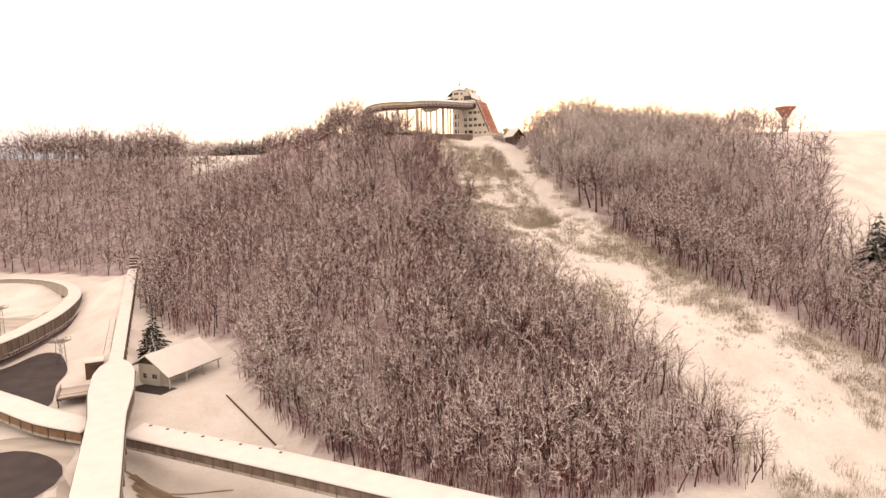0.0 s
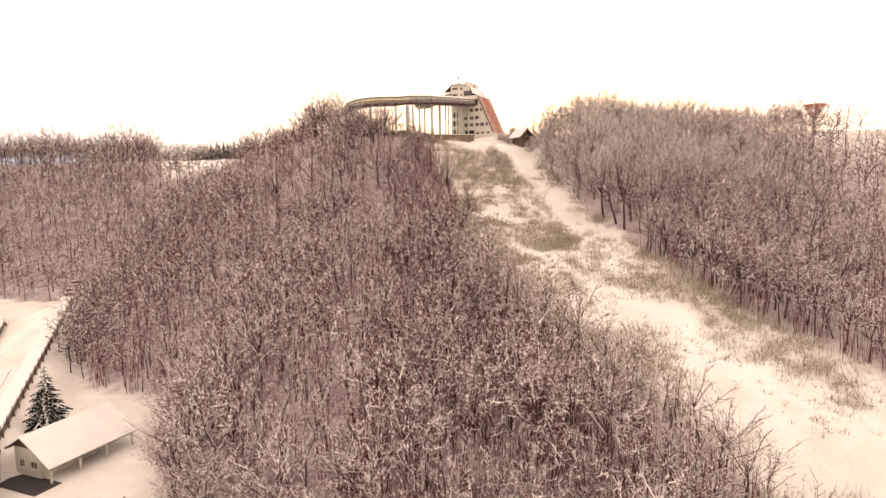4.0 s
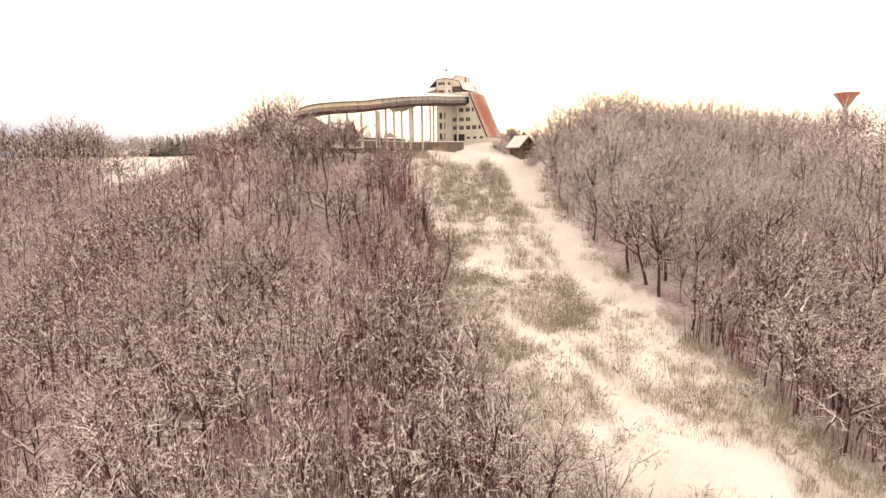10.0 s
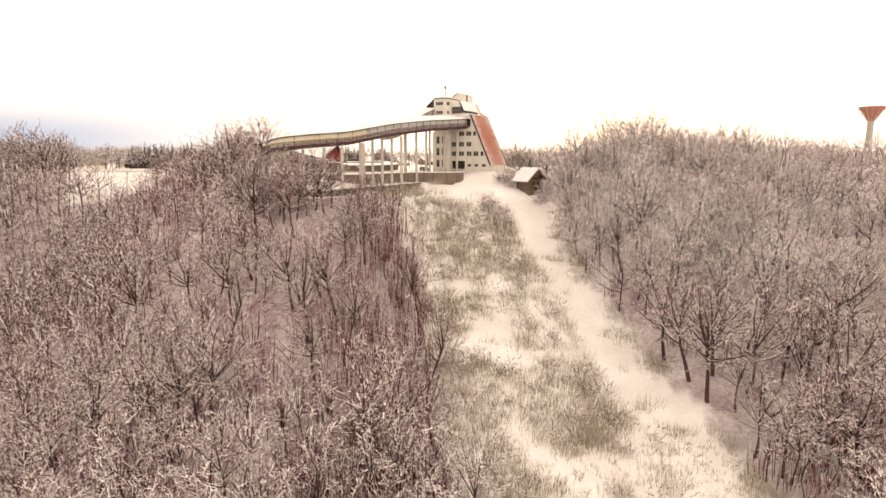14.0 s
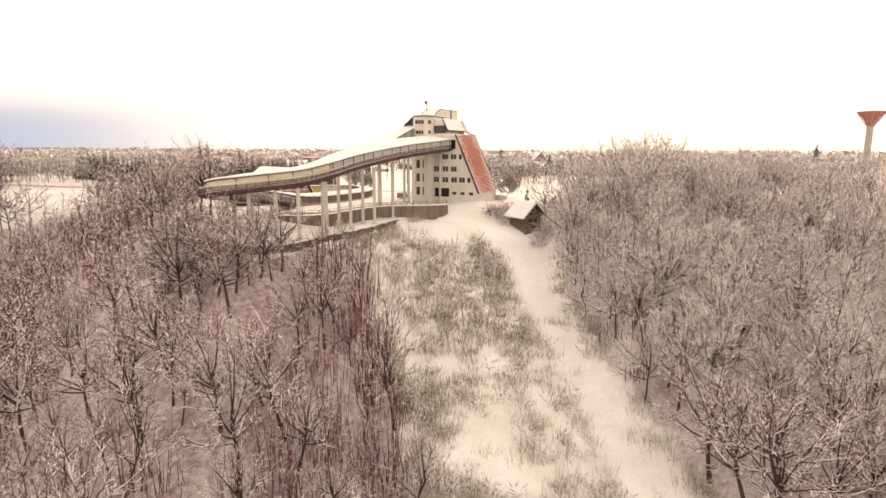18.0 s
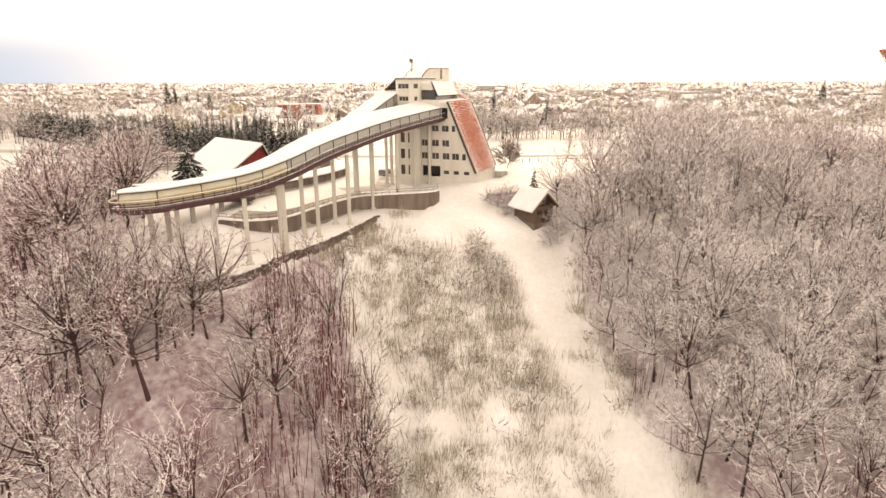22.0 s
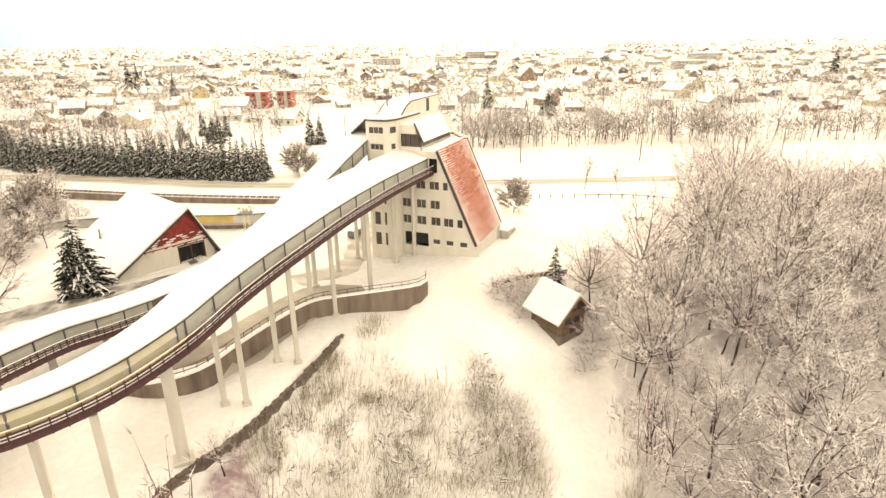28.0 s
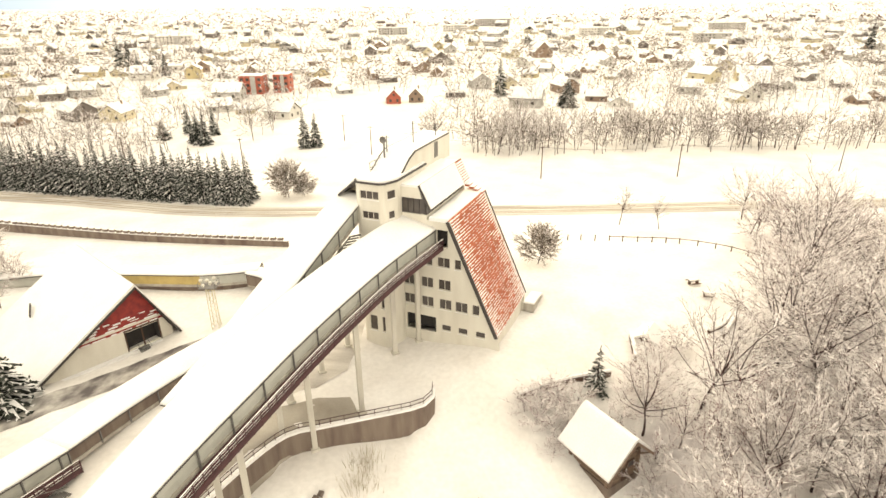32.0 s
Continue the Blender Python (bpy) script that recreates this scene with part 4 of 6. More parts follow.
def plant(name, kinds, spots, label, category, group, twig=None):
    """Single trees on their spots, each with trunk, twigs and snow of its own."""
    made = {}
    for x, y, k, s, rz in spots:
        if k not in made:
            t, f, w = kinds[k]
            e = thing(name, label, category, group)
            part("trunk", t, BARK, e)
            tagged(part("twig_spray", f, twig or (TWIG_BROWN if k > 7 else TWIG), e), kind="stuff")
            tagged(part("snow", w, FROST, e, "snow lying on the twigs"), kind="stuff")
            e.matrix_basis = pose(x, y, zg(x, y), 0, 0, rz) @ Matrix.Scale(s, 4)
            made[k] = e
        else:
            copy_thing(made[k], pose(x, y, zg(x, y), 0, 0, rz) @ Matrix.Scale(s / made[k].scale[0], 4))


def arrays(b):
    f = []
    for p in b.f:
        f += [(p[0], p[i], p[i + 1]) for i in range(1, len(p) - 1)]
    return np.array(b.v, float), np.array(f, int)


def woodland(name, kinds, spots, mats, label, category="trees"):
    """Many far trees or houses as one mesh."""
    sets = [[arrays(b) for b in k] for k in kinds]
    V, F, M, n = [], [], [], 0
    for x, y, k, s, rz in spots:
        ca, sa = math.cos(radians(rz)) * s, math.sin(radians(rz)) * s
        z = zg(x, y)
        for mi, (v, f) in enumerate(sets[k]):
            if not len(v):
                continue
            w = np.stack([v[:, 0] * ca - v[:, 1] * sa + x, v[:, 0] * sa + v[:, 1] * ca + y, v[:, 2] * s + z], 1)
            V.append(w)
            F.append(f + n)
            M.append(np.full(len(f), mi))
            n += len(v)
    V, F, M = np.concatenate(V), np.concatenate(F), np.concatenate(M)
    me = bpy.data.meshes.new(name)
    me.vertices.add(len(V))
    me.vertices.foreach_set("co", V.astype(np.float32).ravel())
    me.loops.add(len(F) * 3)
    me.loops.foreach_set("vertex_index", F.astype(np.int32).ravel())
    me.polygons.add(len(F))
    me.polygons.foreach_set("loop_start", np.arange(0, len(F) * 3, 3, dtype=np.int32))
    me.polygons.foreach_set("material_index", M.astype(np.int32))
    for m in mats:
        me.materials.append(m)
    me.update(calc_edges=True)
    return tagged(new(name, me), label, category, kind="stuff")


def scatter(n, box, seed, gap):
    rng = random.Random(seed)
    cells, out = {}, []
    for _ in range(n):
        x, y = rng.uniform(box[0], box[2]), rng.uniform(box[1], box[3])
        if not wooded(x, y):
            continue
        c = (int(x // gap), int(y // gap))
        if any((x - a) ** 2 + (y - b) ** 2 < gap * gap for i in (-1, 0, 1) for j in (-1, 0, 1) for a, b in cells.get((c[0] + i, c[1] + j), ())):
            continue
        cells.setdefault(c, []).append((x, y))
        out.append((x, y, rng.random(), (0.6 + 0.65 * rng.random() ** 0.8) * (1 + 0.3 * noise.noise(Vector((x * 0.06, y * 0.06, 9.0)))), rng.uniform(0, 360)))
    return out


BIG = [winter_tree(11 + i, 12.5, 4.8, 12, 8, 12, 0.4, 0.8, 0.019, 6, 0.5, False, 1.9, 1.5, 0.18) for i in range(5)]
SLIM = [winter_tree(31 + i, 11.5, 2.6, 11, 5, 10, 0.8, 0.6, 0.019, 5, 0.45, False, 1.8, 1.0, 0.12) for i in range(3)]
WHITE = [winter_tree(41 + i, 11.8, 4.7, 14, 9, 14, 0.45, 0.95, 0.017, 6, 0.4, False, 2.3, 1.1, 0.7) for i in range(4)]
BIG_MID = [winter_tree(51 + i, 12.5, 4.6, 9, 5, 9, 0.4, 0.85, 0.032, 4, 0.45, True, 2.2, 1.25, 0.42) for i in range(5)]
SLIM_MID = [winter_tree(61 + i, 11.5, 2.7, 9, 4, 7, 0.75, 0.8, 0.034, 3, 0.35, True, 2.2, 1.0, 0.47) for i in range(3)]
WHITE_MID = [winter_tree(56 + i, 11.8, 4.8, 11, 6, 11, 0.4, 0.95, 0.023, 3, 0.4, True, 2.2, 1.2, 0.55) for i in range(3)]
BIG_FAR = [winter_tree(71 + i, 14.0, 5.2, 8, 3, 6, 0.4, 0.7, 0.055, 3, 0.45, True, 1.8, 1.1, 0.32) for i in range(5)]
SLIM_FAR = [winter_tree(81 + i, 12.0, 3.4, 6, 3, 6, 0.75, 0.6, 0.06, 3, 0.4, True, 1.7, 1.0, 0.2) for i in range(3)]


def pick(k, slim):
    return 5 + int(k * 97) % 3 if slim else int(k * 89) % 5


def grown(x, y):
    """How tall the trees grow: full on the slope, taller on the far crests."""
    if x < -22 and y > float(between(x, CREST)) - 34:
        return 0.84 if x > -45 else 1.15 if x < -120 else 0.68
    if x > 88 and y > 300:
        return 0.97 if x < 108 else 0.8
    return 1.0


near, rest = [], []
for x, y, k, s, rz in scatter(52000, (-40, 222, 132, 345), 3, 4.0) + scatter(40000, (-40, 115, 132, 222), 5, 3.3):
    slim = (4 < x < 26 and y < 282 and k > 0.2) or k > 0.66 or (y < 222 and k > 0.4) or (y < 178 and k > 0.2)
    inner = abs(x - 34) < 76 and y > 222
    edge = float(between(x, CREST)) - y < 15 and x < 16
    s = s * ((0.3 if x > -6 else 0.55 if x > -14 else 0.9) if edge else grown(x, y))
    if inner and len(near) < 272:
        if int(k * 1013) % 100 < (16 if x > 34 else 36) and not edge:
            continue
        near.append((x, y, 8 + int(k * 83) % 4 if x > 34 and y > 250 else pick(k, slim), s * (1.14 if x > 34 else 1.12), rz))
    else:
        rest.append((x, y, 8 + int(k * 71) % 3 if x > 40 and y > 270 else pick(k, slim), s, rz))
# trees along the foot of the terrace below the bend
rng = random.Random(77)
for k in range(17):
    x = -27 + 24 * (k + rng.random()) / 17
    y = float(between(x, KERB)) - rng.uniform(4.5, 13)
    near.append((x, y, rng.choice((0, 1, 2, 3, 4, 5, 6)), rng.uniform(0.62, 0.95), rng.uniform(0, 360)))
# frosted trees standing out from the foot of the wood
rng = random.Random(78)
for k in range(30):
    t = rng.random()
    x = -36 + 32 * t
    y = float(between(x, FOOT)) + rng.uniform(1, 9)
    rest.append((x, y, 8 + rng.randrange(3) if k % 5 else rng.randrange(8), rng.uniform(0.55, 0.95), rng.uniform(0, 360)))
# trees beside the road and the yard of the house
for x, y, k, s in ((63.8, 377.6, 6, 0.75), (70.9, 373.9, 7, 0.65), (91, 379, 8, 0.9), (95, 377, 0, 0.85), (104.7, 373.4, 9, 0.95), (-51.9, 358, 8, 0.95), (-48, 352, 10, 0.6), (-64, 360, 11, 0.85), (-56, 345, 8, 0.6), (-68, 352, 10, 0.8), (-46, 334, 8, 0.5), (-49.5, 338, 9, 0.55), (-53, 335, 10, 0.5), (-45, 341, 11, 0.55), (-57, 341, 9, 0.6)):
    near.append((x, y, k, s, x * 7 % 360))
# frosted trees closing the edge of the wood behind the hut
for x, y, k, s in ((49.5, 303, 8, 0.75), (53, 299, 9, 0.8), (57.5, 306, 10, 0.85), (62, 297, 11, 0.85), (66, 305, 8, 0.9), (60, 302, 9, 0.8), (71, 300, 10, 0.9), (73, 308, 11, 0.9), (55, 293, 8, 0.85), (67, 293, 9, 0.9), (58, 311, 10, 0.7), (64, 312, 11, 0.75)):
    near.append((x, y, k, s, x * 31 % 360))
plant("bare_tree", BIG + SLIM + WHITE, near, "leafless broad-leaved tree dusted with snow on the slope", "tree", "trees on the slope")
woodland("hillside_woods", BIG_MID + SLIM_MID + WHITE_MID, rest, (BARK, TWIG, FROST), "snow-dusted leafless woods on the hillside")
far = [(x, y, 8 + int(k * 71) % 3 if x > 40 and y > 320 else pick(k, k > 0.7), s * grown(x, y) * (0.8 if y > 345 and x > 40 else 1.0), rz) for x, y, k, s, rz in scatter(34000, (-270, 140, 160, 462), 4, 4.2) if not (-40 <= x <= 132 and 115 <= y <= 345)]
# close fringe beside the braking ramp
for k in range(44):
    u, d = rng.uniform(0.42, 1.06), rng.uniform(3.2, 10)
    far.append((-65.3 - 41.7 * u + 0.895 * d, 172.6 + 83.9 * u + 0.445 * d, rng.randrange(8), rng.uniform(0.6, 0.9), rng.uniform(0, 360)))
# thin grove beside the yard of the house
far += [(rng.uniform(-66, -43), rng.uniform(338, 356), 8 + rng.randrange(3), rng.uniform(0.4, 0.6), rng.uniform(0, 360)) for k in range(24)]
woodland("far_woods", BIG_FAR + SLIM_FAR + WHITE_MID, far, (BARK, TWIG, FROST), "leafless woods beyond the slope and on the plateau")


def saplings(seed):
    """A close clump of thin upright young stems with short snowy twigs."""
    rng = random.Random(seed)
    trunk, fine, snow = Build(), Build(), Build()
    for _ in range(12):
        a, q, h = rng.uniform(0, 6.3), rng.uniform(0, 2.2), rng.uniform(5.0, 10.0)
        p = Vector((math.cos(a) * q, math.sin(a) * q, -0.3))
        d = Vector((rng.uniform(-0.14, 0.14), rng.uniform(-0.14, 0.14), 1)).normalized()
        cone(trunk, p, d, h, rng.uniform(0.05, 0.085))
        for k in range(7):
            e = Vector((rng.uniform(-1, 1), rng.uniform(-1, 1), rng.uniform(0.2, 1.1))).normalized()
            w = p + d * h * rng.uniform(0.3, 0.97)
            ln = rng.uniform(0.5, 1.2)
            sliver(fine, w, e, ln, 0.03, False, rng)
            if k < 5:
                sliver(snow, w + Vector((0, 0, 0.05)), e, ln * 0.9, 0.05, rng.random() < 0.5, rng)
    return trunk, fine, snow


infill = [(x, y, int(k * 97) % 4, s * 0.95, rz) for x, y, k, s, rz in scatter(9000, (-40, 118, 110, 320), 8, 2.6) if (float(between(x, CREST)) - y > 14 or x > 20) and (y < 225 or k < 0.2)]
infill += [(x, y, int(k * 97) % 4, s * 0.9, rz) for x, y, k, s, rz in scatter(5200, (0, 128, 44, 280), 13, 2.4)]
infill += [(x, y, int(k * 97) % 4, s, rz) for x, y, k, s, rz in scatter(2600, (-125, 195, -40, 345), 9, 4.0)]
woodland("young_growth", [saplings(160 + i) for i in range(4)], infill, (TWIG_RED, TWIG_RED, FROST), "dense young trees with reddish stems between the older ones")


def shrub(seed, h, n, wide, r=0.014):
    """A clump of fine upright stems."""
    rng = random.Random(seed)
    b = Build()
    for _ in range(n):
        a, q = rng.uniform(0, 6.3), rng.uniform(0, wide)
        d = Vector((math.cos(a) * rng.uniform(0, 0.5), math.sin(a) * rng.uniform(0, 0.5), 1)).normalized()
        sliver(b, Vector((math.cos(a) * q, math.sin(a) * q, -0.1)), d, h * rng.uniform(0.3, 1.1), r, False, rng)
    return b


def brush():
    rng = random.Random(21)
    kinds = [(shrub(i, 2.0, 34, 1.9, 0.024), Build(), shrub(90 + i, 1.4, 13, 1.8, 0.024)) for i in range(5)]
    bush = [winter_tree(171 + i, 2.4, 1.5, 5, 2, 3, 0.4, 0.6, 0.035, 3, 0.05, True, 1.6, 0.7) for i in range(3)]
    kinds += [(b[0], b[1], b[2]) for b in bush]
    spots = []
    for _ in range(16000):
        y = rng.uniform(125, 314)
        lo, hi = float(between(y, GLADE_L)) - 2, float(between(y, GLADE_R)) + 2
        x = rng.uniform(lo, hi)
        n = noise.noise(Vector((x * 0.06, y * 0.04, 0.3))) * 0.8 + 0.5 * noise.noise(Vector((x * 0.22, y * 0.15, 4.0)))
        n += 0.16 if 226 < y < 302 else 0.02 if y > 190 else 0.06
        lane = (x - lo) / (hi - lo)
        if y > 284 and lane < 0.7:
            n += 0.2
        n += 0.34 * math.exp(-((lane - 0.52) / 0.17) ** 2 - ((y - 292) / 13) ** 2)
        if 176 < y < 245 and lane < 0.27:
            n += 0.4
        n += 0.7 * math.exp(-((x - 60) / 8) ** 2 - ((y - 205) / 7) ** 2)
        if 230 < y and lane > 0.74:
            n -= 0.4
        if y < 228 and 0.3 < lane < 0.6:
            n -= 0.35
        if lane < 0.08 or lane > 0.93:
            n += 0.25
        if x < 14 and y > float(between(x, KERB)) - 1.5:
            continue
        if n > 0.08 + rng.uniform(-0.17, 0.17):
            spots.append((x, y, rng.randrange(5) if rng.random() > 0.12 else 5 + rng.randrange(3), rng.uniform(0.4, 1.3), rng.uniform(0, 360)))
    spots = spots[:5200]
    kinds += [(shrub(300 + i, 0.8, 12, 0.7, 0.035), Build(), shrub(310 + i, 0.5, 3, 0.6, 0.03)) for i in range(3)]
    for _ in range(3200):
        y = rng.uniform(128, 232)
        lo, hi = float(between(y, GLADE_L)), float(between(y, GLADE_R))
        lane = rng.random()
        x = lo + (hi - lo) * lane
        if noise.noise(Vector((x * 0.12, y * 0.12, 6.0))) + 0.5 * lane > rng.uniform(0.05, 0.6):
            spots.append((x, y, 8 + rng.randrange(3), rng.uniform(0.6, 1.7), rng.uniform(0, 360)))
    return kinds, spots


kinds, spots = brush()
woodland("glade_brush", kinds, spots, (GRASS, TWIG, FROST), "dry brush and saplings standing in the snow of the open slope")

# shrubs round the hut, bowed with snow
SNOWY = [winter_tree(141 + i, 3.2, 2.3, 11, 6, 11, 0.35, 0.97, 0.02, 3, 0.08, True, 2.6, 0.9, 0.7) for i in range(3)]
plant("snowy_shrub", SNOWY, [(35.0, 318.5, 0, 1.0, 20), (34.0, 320.0, 2, 0.9, 70), (36.2, 320.6, 1, 1.0, 140), (38.6, 321.6, 0, 1.0, 210), (40.6, 321.0, 2, 0.9, 15), (45.6, 308.0, 1, 1.0, 130), (37.0, 317.0, 1, 0.9, 80), (38.3, 319.4, 2, 1.0, 130), (36.4, 314.6, 1, 0.7, 10), (40.0, 318.0, 0, 0.8, 200), (46.0, 310.0, 2, 1.1, 60), (47.6, 313.0, 0, 1.2, 300), (49.6, 317.5, 1, 1.2, 30), (45.2, 318.6, 2, 1.0, 240), (47.6, 322.5, 0, 1.1, 5),
                                (51.0, 323.5, 1, 1.2, 100), (44.0, 306.2, 2, 0.9, 55), (52.6, 328.0, 2, 0.9, 160), (55.6, 329.5, 0, 1.0, 45), (33.2, 300.5, 1, 0.8, 65), (30.8, 297.4, 0, 0.9, 15), (28.6, 301.0, 2, 0.7, 95), (35.0, 296.0, 2, 0.8, 125)], "low shrub bowed under fresh snow near the hut", "shrub", "shrubs round the hut")


# ---- spruces ----
def spruce(seed, h, wide, dense=0.75, white=0.5):
    """A spruce: trunk, drooping needle boughs, and snow on the boughs."""
    rng = random.Random(seed)
    trunk, green, snow = Build(), Build(), Build()
    trunk.tube([(0, 0, -0.3), (0, 0, h * 0.5), (0, 0, h)], [h * 0.014 + 0.03, h * 0.009 + 0.02, 0.02], 5, False)
    tiers = int(10 + h * dense)
    for i in range(tiers):
        t = (i + 0.5) / tiers
        z = h * (0.04 + 0.94 * t)
        r = wide * (1 - t) ** 0.85 + 0.12
        for j in range(max(5, int(9 * (1 - t) + 4))):
            a = j * 2.4 + i * 1.1 + rng.uniform(-0.3, 0.3)
            l = r * rng.uniform(0.6, 1.15)
            d, s = Vector((math.cos(a), math.sin(a), 0)), Vector((-math.sin(a), math.cos(a), 0))
            p = Vector((0, 0, z + rng.uniform(-0.25, 0.25)))
            e = p + d * l + Vector((0, 0, -rng.uniform(0.22, 0.42) * l))
            w = s * (0.09 * l + 0.05)
            m = p.lerp(e, 0.5) + Vector((0, 0, 0.06 * l))
            k = m - Vector((0, 0, 0.16 * l + 0.08))
            green.face(p, m - w, e, k)
            green.face(p, k, e, m + w)
            # side fingers, drooping, with snow lying on some
            for f in (0.35, 0.62, 0.86):
                q = p.lerp(e, f) + Vector((0, 0, 0.05 * l * (1 - f)))
                for g in (-1, 1):
                    ln = l * 0.34 * (1.15 - f) * rng.uniform(0.7, 1.3) + 0.12
                    tip = q + (s * g * 0.8 + d * 0.6) * ln + Vector((0, 0, -0.35 * ln))
                    green.face(q - d * 0.10 * l, q + d * 0.08 * l - Vector((0, 0, 0.1 * l)), tip)
                    if rng.random() < white:
                        snow.face(q - d * 0.07 * l + Vector((0, 0, 0.05)), q + d * 0.05 * l + Vector((0, 0, 0.05)), q.lerp(tip, 0.85) + Vector((0, 0, 0.06)))
            if rng.random() < 0.6:
                o = Vector((0, 0, 0.05))
                snow.face(p.lerp(m, 0.6) + o, m + w * 0.7 + o, p.lerp(e, 0.95) + o, m - w * 0.7 + o)
    return trunk, green, snow


def stand(kind_list, spots, label, group):
    made = {}
    for x, y, k, s, rz in spots:
        if k not in made:
            e = thing("spruce", label, "conifer", group)
            t, g, w = kind_list[k]
            part("trunk", t, BARK, e)
            tagged(part("bough_layer", g, NEEDLE, e), kind="stuff")
            tagged(part("snow", w, SNOW, e, "snow on the boughs"), kind="stuff")
            e.matrix_basis = pose(x, y, zg(x, y), 0, 0, rz) @ Matrix.Scale(s, 4)
            made[k] = e
        else:
            copy_thing(made[k], pose(x, y, zg(x, y), 0, 0, rz) @ Matrix.Scale(s / made[k].scale[0], 4))


rng = random.Random(14)
row = []
for j in range(2):
    for k in range(27):
        t = k / 26
        row.append((-92 + 71 * t + rng.uniform(-0.6, 0.6), 417 - 18.5 * t + j * 4.2 + rng.uniform(-0.6, 0.6), rng.randrange(3), rng.uniform(0.88, 1.12), rng.uniform(0, 360)))
for j in range(2):
    for k in range(22):
        row.append((-95 - k * 3.3 + rng.uniform(-0.6, 0.6), 418 + k * 2.75 + j * 4 + rng.uniform(-1, 1), rng.randrange(3), rng.uniform(0.85, 1.15), rng.uniform(0, 360)))
stand([spruce(100 + i, 11.8, 2.9, 0.85, 1.0) for i in range(3)], row, "dark spruce in a dense row beside the road, dusted with snow", "row of spruces")
single = [spruce(120, 11.0, 4.7, 1.5, 0.9), spruce(121, 13.0, 3.0), spruce(122, 6.0, 1.5)]
stand(single[:2], [(-28.1, 321.2, 0, 1.1, 20), (-16.5, 455.9, 1, 1.05, 0), (-13.0, 457.0, 1, 0.95, 70), (-64.1, 481.8, 1, 0.9, 10), (-51.5, 462.8, 1, 0.95, 120), (-55.0, 466.0, 0, 0.95, 40), (-53.8, 479.0, 1, 0.85, 220), (-69.8, 472.9, 0, 0.7, 0),
                   (87.7, 525.7, 0, 1.25, 0), (-203, 727, 1, 1.9, 0), (-198, 731, 1, 1.6, 50), (-160, 661, 1, 1.3, 0), (-153, 664, 1, 1.2, 0), (-146, 668, 1, 1.25, 90), (62, 560, 1, 1.5, 0), (420, 790, 1, 2.0, 0)], "tall spruce standing alone in the snow", "single spruces")
stand(single[2:], [(43.6, 323.4, 0, 1.1, 0), (80.0, 318.0, 0, 1.5, 30), (66.0, 325.0, 0, 1.3, 30)], "young spruce with snow on thin boughs", "young spruces")
ROUNDED = [winter_tree(151, 6.6, 3.4, 26, 10, 17, 0.7, 0.5, 0.042, 4, 0.06, True, 1.7, 0.9, 0.14)]
plant("rounded_bush", ROUNDED, [(42.6, 358.0, 0, 1.0, 0), (-11, 402.8, 0, 1.25, 80), (-7.2, 404.0, 0, 0.8, 200), (-53.5, 356, 0, 1.35, 150), (-60, 350, 0, 0.9, 30), (-50, 342, 0, 0.75, 300), (-47, 335, 0, 0.6, 250)], "broad rounded twiggy bush dusted with snow", "bush", "rounded bushes", TWIG_GREY)


# ---- red gabled house ----
house = thing("red_gabled_house", "white-walled house with a red boarded gable and a steep snowy roof", "house", at=(-26.6, 325.4, -1.5), rz=46.5)
house.matrix_basis = house.matrix_basis @ Matrix.Diagonal((1.02, 1, 1.13, 1))
APEX = (13.6, 8.5)


def gable_span(z):
    return 0.2 + (z - 0.9) / (APEX[1] - 0.9) * (APEX[0] - 0.2) if z > 0.9 else 0.2, 17.4 if z < 1.4 else 17.4 - (z - 1.4) / (APEX[1] - 1.4) * (17.4 - APEX[0])


z = 0.0
k = 0
while z < 8.3:
    z1 = z + 0.30
    a0, a1 = gable_span(z)
    b0, b1 = gable_span(z1)
    cuts = [(a0, a1, b0, b1)]
    if 0.5 < z + 0.15 < 3.1:
        cuts = [(a0, 11.2, b0, 11.2), (min(15.7, a1), a1, min(15.7, b1), b1)]
    for c0, c1, d0, d1 in cuts:
        if c1 - c0 < 0.05:
            continue
        red = z > 3.7 or (z > 2.9 and c0 > 11) or (z > 2.9 and k % 2)
        lap = 0.05
        b = Build().extrude([(c0, -lap, z + 0.02), (c1, -lap, z + 0.02), (d1, 0, z1), (d0, 0, z1)], (0, 0.25, 0))
        part("board", b, RED_PAINT if red else RENDER, house)
        if red and z < 5.0:
            x = c0 + random.uniform(0, 0.5)
            while x < c1 - 0.4:
                w = random.uniform(0.6, 1.8)
                part("snow_line", Build().box((min(x + w / 2, c1), -0.06, z + 0.08), (w, 0.05, random.uniform(0.06, 0.2))), SNOW, house)
                x += w + random.uniform(0.2, 1.2) * (z - 2.4) * 0.8
    z, k = z1, k + 1
# near-black back and cheeks paint the shade within the gateway
part("gateway", Build().extrude([(11.2, 1.6, 0.0), (15.7, 1.6, 0.0), (15.7, 1.6, 3.2), (11.2, 1.6, 3.2)], (0, 0.1, 0)).box((11.3, 0.8, 1.6), (0.12, 1.6, 3.2)).box((15.6, 0.8, 1.6), (0.12, 1.6, 3.2)).box((13.4, 0.8, 3.25), (4.5, 1.6, 0.12)), DARK, house, "gateway recess with its inside shade painted dark")
b = Build()
for q in (11.2, 13.4, 15.7):
    b.box((q, 0.02, 1.7), (0.16, 0.2, 3.2))
b.box((13.45, 0.02, 3.2), (4.7, 0.2, 0.2))
part("gate_frame", b, WOOD_DARK, house)
b = Build()
for i in range(4):
    b.box((13.0, -0.5 - 0.3 * i, 0.55 - 0.15 * i), (1.4, 0.3, 0.12))
